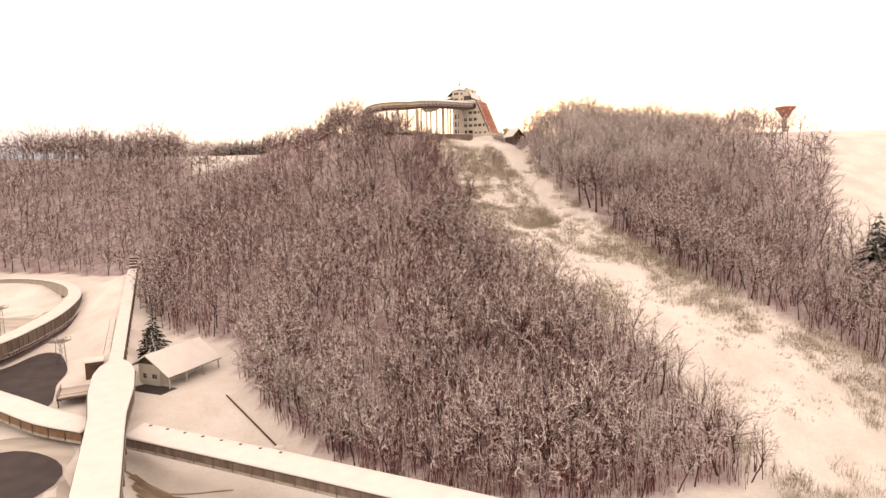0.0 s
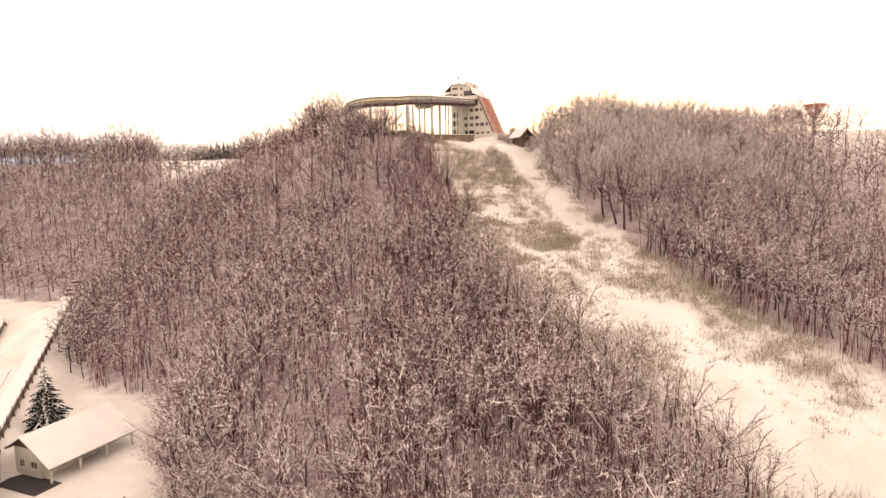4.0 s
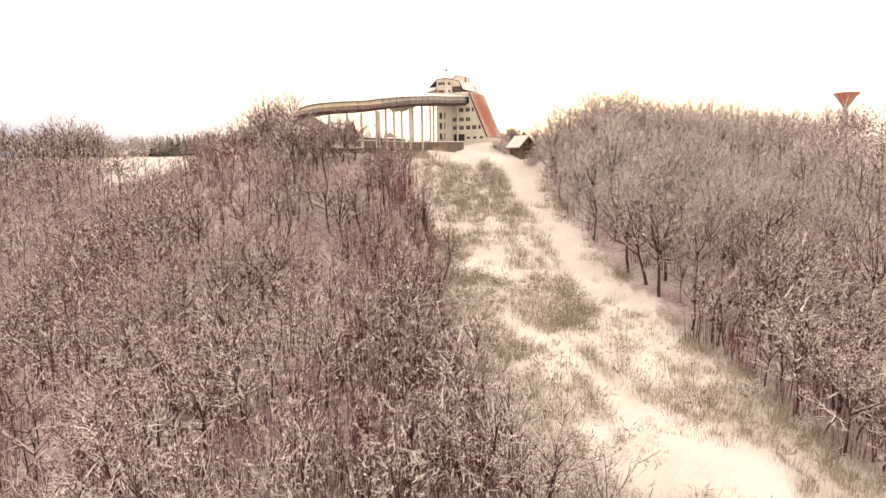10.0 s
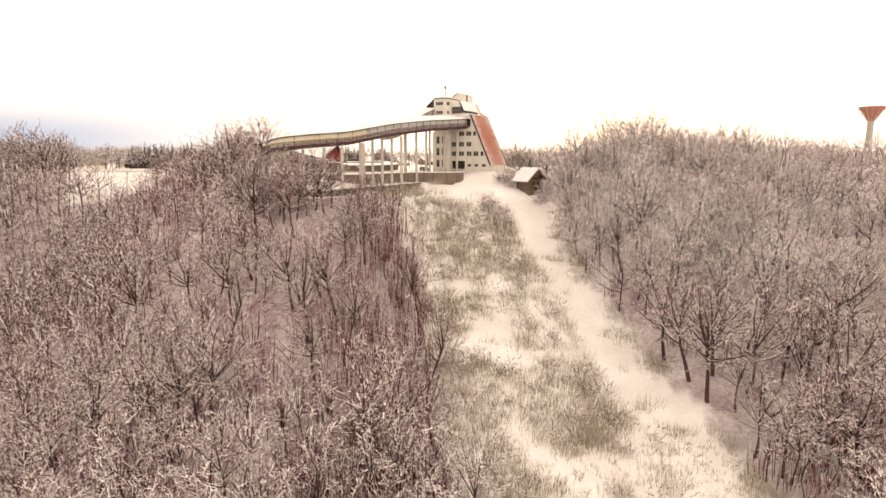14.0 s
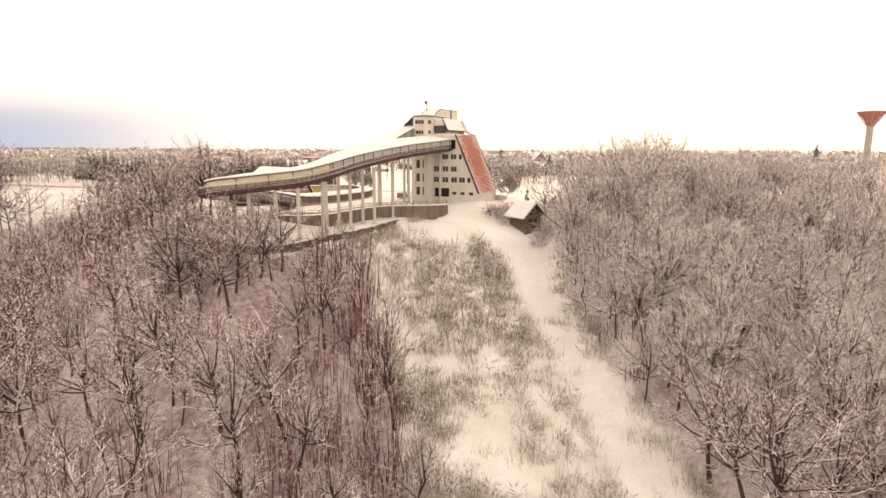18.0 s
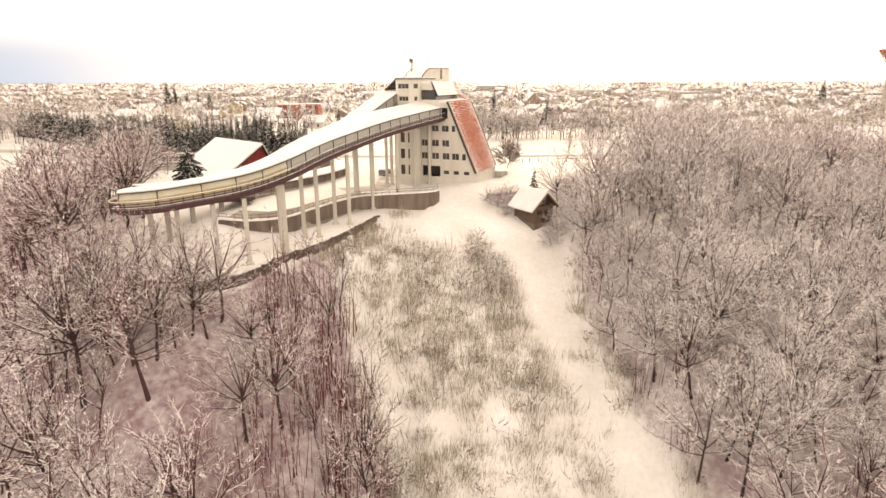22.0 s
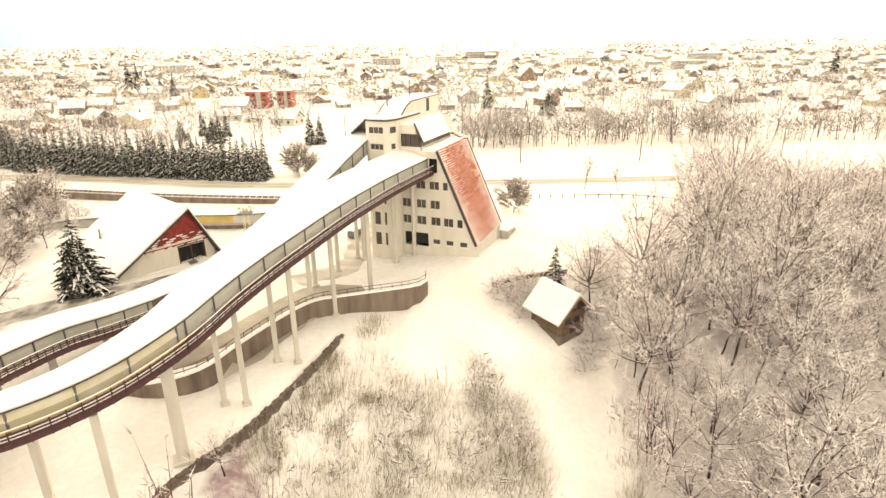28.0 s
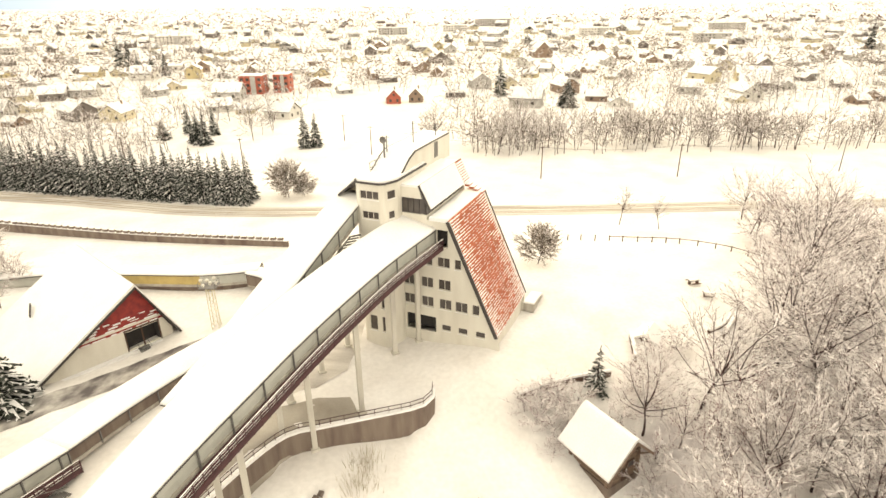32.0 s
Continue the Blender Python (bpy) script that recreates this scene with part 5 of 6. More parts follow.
b.bar((12.3, -0.3, 1.4), (12.3, -1.6, 0.8), 0.05, 0.05).bar((13.7, -0.3, 1.4), (13.7, -1.6, 0.8), 0.05, 0.05)
part("steps", b, STEEL_GREY, house)
part("loading_sill", Build().box((9.0, -0.35, 0.28), (16.5, 0.7, 0.3)), SNOW, house)
part("side_wall", Build().box((0.3, 9.8, 0.5), (0.3, 19.4, 1.2)).box((17.3, 9.8, 0.6), (0.3, 19.4, 1.8)), RENDER, house)
part("back_gable", Build().extrude([(0.2, 19.4, 0), (17.4, 19.4, 0), (17.4, 19.4, 1.4), (APEX[0], 19.4, 8.4), (0.2, 19.4, 0.9)], (0, 0.25, 0)), RENDER, house)
part("roof", Build().extrude([(-1.0, -0.9, 0.3), (APEX[0], -0.9, 8.75), (18.3, -0.9, 0.7), (18.0, -0.9, 0.7), (APEX[0], -0.9, 8.45), (-0.8, -0.9, 0.15)], (0, 21.4, 0)), TRIM, house)
part("roof_snow", Build().extrude([(-1.05, -0.85, 0.33), (APEX[0], -0.85, 8.78), (APEX[0] - 0.1, -0.85, 9.1), (-0.95, -0.85, 0.65)], (0, 21.3, 0)), SNOW, house, "thick snow on the long roof slope")
part("roof_snow", Build().extrude([(APEX[0], -0.85, 8.78), (18.3, -0.85, 0.73), (18.35, -0.85, 0.98), (APEX[0], -0.85, 9.08)], (0, 21.3, 0)), SNOW, house)
part("roof_vent", Build().bar((4.0, 13.0, 3.9), (4.9, 15.6, 4.5), 0.2, 0.3), TRIM, house)

# ---- log hut ----
hut = thing("log_hut", "small dark log hut under a deep overhanging snowy gable roof", "hut", at=(41.8, 313.4, -4.7), rz=30)
for i in range(8):
    z = 0.25 + 0.45 * i
    for y in (-2.9, 3.2):
        part("log", Build().tube([(-2.6, y, z), (2.6, y, z)], 0.24, 7), WOOD_GREY, hut)
    for x in (-2.2, 2.2):
        part("log", Build().tube([(x, -3.3, z + 0.2), (x, 3.6, z + 0.2)], 0.24, 7), WOOD_GREY, hut)
for y in (-2.95, 3.25):
    for k in range(8):
        x = -2.1 + 0.6 * k
        t = 6.3 - abs(x) * 1.0
        if t > 3.9:
            part("gable_board", Build().box((x, y, (3.8 + t) / 2), (0.56, 0.12, t - 3.8)), WOOD_DARK, hut)
for s in (-1, 1):
    w, drop = (3.9, 3.75) if s < 0 else (3.2, 3.05)
    part("roof_board", Build().extrude([(0, -4.5, 6.45), (s * w, -4.5, 6.45 - drop), (s * w, -4.5, 6.6 - drop), (0, -4.5, 6.62)], (0, 8.6, 0)), WOOD_DARK, hut)
    part("roof_snow", Build().extrude([(0, -4.45, 6.63), (s * w + s * 0.04, -4.45, 6.61 - drop), (s * w + s * 0.08, -4.45, 6.92 - drop), (s * 0.3, -4.45, 6.92), (0, -4.45, 7.0)], (0, 8.5, 0)), SNOW, hut, "thick snow on the roof slope")
    part("barge_board", Build().bar((0, -4.55, 6.5), (s * w, -4.55, 6.5 - drop), 0.08, 0.3), WOOD_GREY, hut)
    part("brace", Build().bar((s * 2.2, -3.0, 2.9), (s * 2.4, -4.4, 4.0), 0.14, 0.14), WOOD_GREY, hut)
for x, z in ((-0.9, 2.3), (0.9, 2.3), (0.0, 4.7)):
    w = part("window", Build().box((x, -3.2, z), (1.1, 0.12, 0.9)), FRAME if z > 4 else WOOD_DARK, hut)
    part("pane", Build().box((x, -3.27, z), (0.86, 0.03, 0.68)), GLASS, w)
part("door", Build().box((0.1, -3.22, 0.95), (0.9, 0.1, 1.7)), WOOD_DARK, hut)
part("footing", Build().box((0, 0.15, -0.6), (5.2, 7.0, 1.8)), CONCRETE_DARK, hut)
hut.scale = (0.94, 0.88, 0.94)
shed = thing("small_shed", "low dark lean-to shed sunk in the snow", "shed", at=(53.5, 333.0, -2.2), rz=-38)
part("wall", Build().extrude([(-1.6, -1.6, -1), (1.6, -1.6, -1), (1.6, -1.6, 1.4), (0, -1.6, 2.4), (-1.6, -1.6, 1.4)], (0, 3.6, 0)), WOOD_DARK, shed)
part("roof_snow", Build().extrude([(-2.0, -1.9, 1.4), (0, -1.9, 2.6), (2.0, -1.9, 1.4), (2.0, -1.9, 1.65), (0, -1.9, 2.95), (-2.0, -1.9, 1.65)], (0, 4.2, 0)), SNOW, shed)


# ---- low walls at the edge of the wood ----
def low_wall(x0, y0, x1, y1, h, mat, label):
    e = thing("low_wall", label, "wall", "low walls", at=(x0, y0, zg(x0, y0)))
    z0, z1 = zg(x0, y0), zg(x1, y1)
    n = 4
    for k in range(n):
        f, g = k / n, (k + 0.97) / n
        p = Vector((x0 + (x1 - x0) * f, y0 + (y1 - y0) * f, z0 + (z1 - z0) * f + h / 2 - 0.15))
        q = Vector((x0 + (x1 - x0) * g, y0 + (y1 - y0) * g, z0 + (z1 - z0) * g + h / 2 - 0.15))
        part("panel", Build().bar(p, q, 0.25, h), mat, e, world_space=True)
    top = Vector((0, 0, h - 0.06))
    part("snow_cap", Build().bar(Vector((x0, y0, z0)) + top, Vector((x1, y1, z1)) + top, 0.5, 0.18), SNOW, e, world_space=True)


low_wall(50.9, 332.9, 50.0, 327.7, 1.15, WOOD_DARK, "low dark boarded retaining wall capped with snow")
low_wall(63.4, 331.4, 67.8, 336.6, 0.9, CONCRETE_DARK, "low grey concrete wall capped with snow at the wood")


# ---- road, yard and poles ----
def ribbon(name, pts, w, mat, label, lift=0.06, jag=0.0):
    fr = frames_of([(x, y, 0) for x, y in pts], 1, 2.0)
    rg = random.Random(len(pts))
    rings = []
    for p, o in fr:
        r = []
        for s in (-1, -0.5, 0, 0.5, 1):
            x, y = p.x + o.x * s * w / 2 * (1 + rg.uniform(-jag, jag)), p.y + o.y * s * w / 2 * (1 + rg.uniform(-jag, jag))
            r.append((x, y, zg(x, y) + lift))
        rings.append(r)
    return structure(name, Build().grid(rings), mat, label, "road" if "road" in name else name, True)


ROAD = [(-330, 452), (-220, 438), (-160, 425), (-101, 413), (-65, 404.5), (-30, 394.5), (1, 391.5), (45, 389.5), (90, 389), (150, 389), (240, 392), (380, 402)]
ribbon("road", ROAD, 7.5, SLUSH, "road with dirty wheel-worn snow", 0.07)
for o in (-2.0, -0.9, 0.9, 2.0):
    ribbon("road_rut", [(x, y + o) for x, y in ROAD], 0.42, material("rut", (0.26, 0.20, 0.14), 0.8, (0.5, 0.43, 0.34), 0.4, 0.8, 8, 0.3, streak=(0.1, 1, 1)), "bare wheel rut in the snow of the road", 0.10, 0.25)
ribbon("yard_drive", [(-36, 311), (-27, 317.8), (-16, 328.5), (-8, 333.5), (-3, 338)], 5.0, DRIVE, "wet dark asphalt drive with blown snow", 0.06, 0.18)
ribbon("yard_track", [(3, 322), (10, 328), (12, 340), (14, 360), (10, 385)], 4.0, SLUSH, "trodden snow on the yard", 0.05, 0.2)
ribbon("ring_road", [(-13, 299.5), (-6.5, 299), (-1.5, 303), (2.5, 311), (6.5, 317), (14, 320)], 5.6, material("churned_slush", (0.50, 0.46, 0.41), 0.85, (0.20, 0.17, 0.15), 0.3, 0.9, 6, 0.4, streak=(0.35, 0.35, 1)), "churned wet slush behind the terrace wall", 0.06, 0.15)


def pole(x, y, h, lamp=False):
    e = thing("power_pole" if not lamp else "street_lamp", "weathered wooden power pole beside the road" if not lamp else "slender steel street lamp beside the road", "pole", "poles along the road", (x, y, zg(x, y)))
    part("shaft", Build().tube([(0, 0, -0.4), (0, 0, h)], [0.16, 0.1], 7), WOOD_DARK if not lamp else STEEL_GREY, e)
    if lamp:
        part("arm", Build().bar((0, 0, h), (1.4, -0.4, h + 0.3), 0.08, 0.08), STEEL_GREY, e)
        part("lamp_head", Build().box((1.6, -0.45, h + 0.28), (0.6, 0.25, 0.12)), STEEL_GREY, e)
    else:
        part("crossarm", Build().bar((-0.7, 0, h - 0.4), (0.7, 0, h - 0.4), 0.1, 0.1), WOOD_DARK, e)
        for i in (-0.6, 0, 0.6):
            part("insulator", Build().tube([(i, 0, h - 0.35), (i, 0, h - 0.15)], 0.05, 5), CONCRETE_PALE, e)


POLES = [(-30.0, 431.2), (6.3, 445.1), (54.3, 414.6), (91.6, 414.2), (-4.7, 465.8), (137.8, 415.9), (180, 416), (-66, 436), (-105, 446)]
for x, y in POLES:
    pole(x, y, 9.0, x > 130)
wires = thing("power_lines", "thin sagging power lines between the poles", "cables", at=(54.3, 414.6, 7))
for a, c in (((54.3, 414.6), (91.6, 414.2)), ((91.6, 414.2), (137.8, 415.9)), ((6.3, 445.1), (54.3, 414.6)), ((137.8, 415.9), (180, 416))):
    for o in (-0.6, 0.6):
        pts = [(a[0] + (c[0] - a[0]) * t / 8, a[1] + (c[1] - a[1]) * t / 8 + o * 0.3, zg(*a) + 8.7 - 1.0 * (1 - ((t - 4) / 4) ** 2)) for t in range(9)]
        part("wire", Build().tube(pts, 0.02, 3, False), STEEL_GREY, wires, world_space=True)
fence = thing("yard_fence", "low wooden post-and-rail fence round the snowy yard", "fence", at=(48.7, 369.3, -1))
fp = curve_points([(44, 370.5, 0), (48.7, 369.3, 0), (61.0, 367.1, 0), (71.4, 365.1, 0), (79.0, 360.2, 0), (82.0, 355.0, 0)], 2.6)
for i, p in enumerate(fp):
    z = zg(p.x, p.y)
    part("post", Build().box((p.x, p.y, z + 0.5), (0.16, 0.16, 1.4)), WOOD_DARK, fence, world_space=True)
    if i and i > 6:
        q = fp[i - 1]
        part("rail", Build().bar((q.x, q.y, zg(q.x, q.y) + 1.0), (p.x, p.y, z + 1.0), 0.08, 0.12), WOOD_DARK, fence, world_space=True)
wall_line("yard_bank", [(33.4, 321.5), (36.5, 323.0), (41.0, 324.6), (46.0, 325.6)], 0.4, zg(37, 323.5) + 0.5, -4.0, WOOD_DARK, "short timber bank beside the hut, capped with snow")
wall_line("yard_bank", [(62.0, 332.8), (65.5, 335.0), (70.5, 341.5)], 0.4, zg(67, 338) + 0.2, -4.5, WOOD_DARK, "timber bank holding the corner of the yard")
bench = thing("picnic_table", "snow-covered picnic table in the yard", "table", "tables in the yard", (66.0, 347.0, zg(66, 347)), 10)
part("tabletop", Build().box((0, 0, 0.74), (1.8, 0.8, 0.06)), WOOD_DARK, bench)
part("top_snow", Build().box((0, 0, 0.85), (1.7, 0.75, 0.16), 0, 0.9), SNOW, bench)
for x in (-0.7, 0.7):
    part("leg", Build().box((x, 0, 0.36), (0.1, 0.6, 0.72)), WOOD_DARK, bench)
for y in (-0.8, 0.8):
    part("seat", Build().box((0, y, 0.45), (1.8, 0.3, 0.05)), WOOD_DARK, bench)
copy_thing(bench, pose(66.5, 342.5, zg(66.5, 342.5), 0, 0, -20))

# lattice light mast, yellow
def lattice_mast(x, y, top, w, paint, label, lamps=6):
    z0 = zg(x, y)
    e = thing("light_mast", label, "mast", "light masts", (x, y, z0))
    h = top - z0
    for sx, sy in ((-1, -1), (1, -1), (1, 1), (-1, 1)):
        part("leg", Build().bar((sx * w / 2, sy * w / 2, -0.2), (sx * w / 2 * 0.8, sy * w / 2 * 0.8, h), 0.09, 0.09), paint, e)
    n = int(h / 1.1)
    for i in range(n):
        a, c = h * i / n, h * (i + 1) / n
        for sx, sy, tx, ty in ((-1, -1, 1, -1), (1, -1, 1, 1), (1, 1, -1, 1), (-1, 1, -1, -1)):
            part("brace", Build().bar((sx * w * 0.45, sy * w * 0.45, a), (tx * w * 0.45, ty * w * 0.45, c), 0.05, 0.05), paint, e)
    part("platform", Build().box((0, 0, h + 0.06), (w * 2.4, w * 2.0, 0.12)), STEEL_GREY, e)
    for sx in (-1, 1):
        part("guard_rail", Build().bar((sx * w * 1.15, -w, h + 0.9), (sx * w * 1.15, w, h + 0.9), 0.05, 0.05).bar((sx * w * 1.15, -w, h), (sx * w * 1.15, -w, h + 0.9), 0.05, 0.05).bar((sx * w * 1.15, w, h), (sx * w * 1.15, w, h + 0.9), 0.05, 0.05), STEEL_GREY, e)
    for k in range(lamps):
        a = k * 2 * math.pi / lamps
        p = Vector((math.cos(a) * w * 0.8, math.sin(a) * w * 0.7, h + 0.6 + 0.4 * (k % 2)))
        part("floodlight", Build().tube([p, p + Vector((math.cos(a) * 0.35, math.sin(a) * 0.35, -0.15))], [0.15, 0.3], 7), CONCRETE_PALE, e, "pale floodlight capped with snow")


lattice_mast(-8.1, 338.4, 6.4, 1.0, material("pale_yellow_paint", (0.70, 0.62, 0.42), 0.7, (0.8, 0.78, 0.74), 1.5, 0.8), "pale yellow lattice light mast hung with snow")


def van(x, y, rz):
    e = thing("parked_car", "dark parked car with snow on its roof", "car", "", (x, y, zg(x, y)), rz)
    part("body", Build().extrude([(-2.1, -0.85, 0.35), (2.1, -0.85, 0.35), (2.1, -0.85, 0.85), (1.2, -0.85, 1.0), (0.6, -0.85, 1.5), (-1.9, -0.85, 1.5), (-2.1, -0.85, 0.9)], (0, 1.7, 0)), STEEL_GREY, e)
    part("windscreen", Build().extrude([(1.17, -0.7, 1.04), (0.66, -0.7, 1.46), (0.7, -0.7, 1.48), (1.22, -0.7, 1.05)], (0, 1.4, 0)), GLASS, e)
    part("roof_snow", Build().box((-0.65, 0, 1.58), (2.5, 1.6, 0.16), 0, 0.92), SNOW, e)
    for sx in (-1.3, 1.3):
        for sy in (-0.85, 0.85):
            part("wheel", Build().tube([(sx, sy - 0.1, 0.33), (sx, sy + 0.1, 0.33)], 0.33, 10), DARK, e)


van(10.5, 343.0, 70)


# ---- valley: finish and braking stretch ----
def slab_line(name, parent, spine, widths, h0, h1, mat, label=""):
    """A level slab of changing width along a line of (x, y, z)."""
    P = [Vector(p) for p in spine]
    rings = []
    for i, p in enumerate(P):
        d = P[min(i + 1, len(P) - 1)] - P[max(i - 1, 0)]
        o = Vector((d.y, -d.x, 0)).normalized() * widths[i] / 2
        rings.append([p - o + Vector((0, 0, h0)), p + o + Vector((0, 0, h0)), p + o * 0.98 + Vector((0, 0, h1)), p - o * 0.98 + Vector((0, 0, h1))])
    part(name, Build().grid(rings, True, True), mat, parent, label, False, True)


bridge = thing("finish_bridge", "long snow-roofed finish gallery on posts across the track", "gallery", at=(-50, 143, -67.5))
d = Vector((-32.0, 60.0, 0)).normalized()
S = [-30, 0, 22, 30, 44, 56, 62, 66]
Wd = [5.8, 5.8, 5.8, 6.0, 8.0, 8.0, 6.2, 2.8]
spine = [Vector((-34, 114, -62.0)) + d * s for s in S]
slab_line("roof", bridge, spine, [w + 0.3 for w in Wd], -0.2, 0.0, TRIM)
slab_line("roof_snow", bridge, spine, Wd, 0.0, 0.35, SNOW, "smooth snow on the roof")
slab_line("gallery_wall", bridge, spine, [w - 0.5 for w in Wd], -2.6, -0.2, CONCRETE_DARK)
slab_line("floor", bridge, spine, [w - 0.2 for w in Wd], -2.9, -2.6, CONCRETE)
n = Vector((d.y, -d.x, 0))
for s in range(-28, 66, 6):
    for k in (-1, 1):
        p = Vector((-34, 114, 0)) + d * s + n * k * 2.5
        part("post", Build().bar((p.x, p.y, -68), (p.x, p.y, -64.8), 0.35, 0.35), CONCRETE_DARK, bridge, world_space=True)
brake = thing("braking_ramp", "narrow snow-covered braking ramp climbing into the woods", "track", at=(-80, 200, -67))
bs = [(-65.3, 172.6, -62.2), (-76, 194.1, -59.7), (-86.5, 215.3, -57.3), (-97, 236.4, -54.8), (-107, 256.5, -52.5)]
slab_line("roof_snow", brake, bs, [3.0] * 5, -0.1, 0.25, SNOW)
slab_line("wall", brake, bs, [3.2] * 5, -1.3, -0.1, CONCRETE_DARK)
for k in range(4):
    part("stop_block", Build().box((-108.5 - 2.2 * k, 259.5 + 4.4 * k, -52.0 + 0.55 * k), (2.6, 1.0, 0.9), 26.4), WOOD_DARK, brake, world_space=True)
    part("block_snow", Build().box((-108.5 - 2.2 * k, 259.5 + 4.4 * k, -51.45 + 0.55 * k), (2.6, 1.0, 0.2), 26.4, 0.9), SNOW, brake, world_space=True)
for i in range(24):
    t = i / 23 * 3.99
    j = int(t)
    p = Vector(bs[j]).lerp(Vector(bs[j + 1]), t - j)
    part("edge_post", Build().bar((p.x + 1.66, p.y + 0.8, p.z - 1.6), (p.x + 1.66, p.y + 0.8, p.z + 0.15), 0.2, 0.2), CONCRETE_DARK, brake, world_space=True)
    part("handrail_post", Build().bar((p.x + 1.6, p.y + 0.5, p.z - 1.0), (p.x + 1.6, p.y + 0.5, p.z + 0.9), 0.08, 0.08), STEEL, brake, world_space=True)
part("stair", Build().bar((-71.8, 180.0, -63.2), (-84.3, 204.5, -60.2), 1.3, 0.2), SNOW, brake, world_space=True)
part("stair_rail", Build().bar((-71.2, 180.3, -62.2), (-83.7, 204.8, -59.2), 0.08, 0.08).bar((-72.5, 179.8, -62.2), (-85.0, 204.3, -59.2), 0.08, 0.08), STEEL, brake, world_space=True)

east = thing("finish_track", "roofed finish track along the valley floor, deep in snow", "track", at=(-20, 130, -67.5))
track(east, [(-44, 140.5, -64.9), (-17, 130.0, -65.2), (5, 121.0, -65.4), (35, 108.5, -65.7), (80, 90.0, -66)], 1, w=4.6, tilt=0.3, wall=1.5, panels=CONCRETE_DARK, walkway=False, beam=False)
for i in range(8):
    p = Vector((-41, 141.2, -64.3)).lerp(Vector((-15, 131.0, -64.6)), i / 7)
    part("snow_guard", Build().box((p.x, p.y, p.z), (0.5, 0.18, 0.5), 20), STEEL_GREY, east, world_space=True)
west = thing("finish_track", "curving finish track with brown board walls under snow", "track", at=(-62, 145, -67.5))
track(west, [(-51.5, 141.5, -64.6), (-62, 145.0, -64.4), (-75, 151.5, -63.9), (-92, 158.5, -63.2), (-114, 161, -62.5)], -1, w=4.6, tilt=0.4, wall=1.6, panels=material("brown_boards", (0.28, 0.17, 0.10), 0.75, (0.18, 0.1, 0.06), 1, 0.8), walkway=False, beam=False)
ring = thing("valley_bend", "large banked bend of the bobsleigh track on concrete piers", "track", at=(-120, 235, -65))
# dark wall panels carry the shade on the bend in their colour
fr = track(ring, [(-178, 262, -58.0), (-166, 270.5, -58.0), (-150, 268.5, -58.2), (-132, 256, -58.4), (-117.5, 237, -58.6), (-107, 213, -59.2), (-103, 195, -59.8), (-102, 181, -60.3), (-106, 164, -61.2), (-114, 150, -61.8)], -1, w=3.6, tilt=0.3, wall=3.3, panels=CONCRETE_DARK, walkway=True, r=2.5, back=CONCRETE)
for i in range(4, len(fr), 9):
    p, o = fr[i]
    z0 = zg(p.x, p.y) - 0.5
    part("pier", Build().box((p.x, p.y, (z0 + p.z - 3.6) / 2), (2.4, 1.1, p.z - 3.6 - z0), math.degrees(math.atan2(o.y, o.x))), CONCRETE, ring, world_space=True)

# shed with an open side
barn = thing("valley_shed", "pale shed with an open-sided snow roof on posts", "shed", at=(-57.3, 171.3, -67.5), rz=-20.7)


def barn_front(u, z, i):
    return (u, 0.4 + i, z)


HOLES = [(-2.2, -1.0, 1.4, 2.7), (0.6, 2.2, 1.5, 2.7)]
part("wall", holed_wall(-3.2, 3.2, 0, 5.6, HOLES, barn_front, 0.2, (0.72, 1.0, 6.9)), RENDER, barn)
for h in HOLES:
    window(barn, *h, barn_front, 2)
part("side_wall", Build().box((-3.1, 5.5, 2.3), (0.2, 10.0, 4.6)).box((3.1, 5.5, 2.3), (0.2, 10.0, 4.6)).box((0, 10.4, 2.6), (6.2, 0.2, 5.2)), RENDER, barn)
part("gable_board", Build().extrude([(-3.2, 0.3, 5.0), (3.2, 0.3, 4.9), (0, 0.3, 6.9)], (0, 0.12, 0)), WOOD_DARK, barn)
part("roof", Build().extrude([(0, -0.6, 6.95), (6.8, -0.6, 2.55), (6.8, -0.6, 2.7), (0, -0.6, 7.1), (-4.2, -0.6, 4.6), (-4.2, -0.6, 4.45)], (0, 16.4, 0)), TRIM, barn)
part("roof_snow", Build().extrude([(0, -0.65, 7.1), (6.85, -0.65, 2.7), (6.9, -0.65, 2.95), (0, -0.65, 7.42), (-4.25, -0.65, 4.95), (-4.22, -0.65, 4.6)], (0, 16.5, 0)), SNOW, barn)
for y in (0.0, 5.0, 10.0, 15.2):
    part("post", Build().box((6.3, y, 1.3), (0.3, 0.3, 2.8)), CONCRETE_PALE, barn)
# thin dark slab on the ground before the shed
part("front_slab", Build().box((2.2, -1.5, 0.03), (11, 4.5, 0.08)), ASPHALT, barn)
kiosk = thing("timing_hut", "dark boarded timing hut with a snowy flat roof", "hut", at=(-72.5, 176, -67.3), rz=28)
part("wall", Build().box((0, 0, 2.0), (3.6, 3.4, 5.0)), WOOD_DARK, kiosk)
part("roof_snow", Build().box((0, 0, 4.7), (4.2, 4.0, 0.35), 0, 0.96), SNOW, kiosk)
part("window", Build().box((0.4, -1.73, 3.2), (2.0, 0.08, 1.0)), GLASS, kiosk)
deck = thing("timing_deck", "low decked stand beside the gallery, thinly snowed over", "deck", at=(-68.5, 163, -67.4), rz=28)
part("floor", Build().box((0, 0, 1.6), (6.5, 8.0, 0.2)), WOOD_DARK, deck)
part("snow", Build().box((0, 0.3, 1.76), (6.0, 7.0, 0.1)), SLUSH, deck)
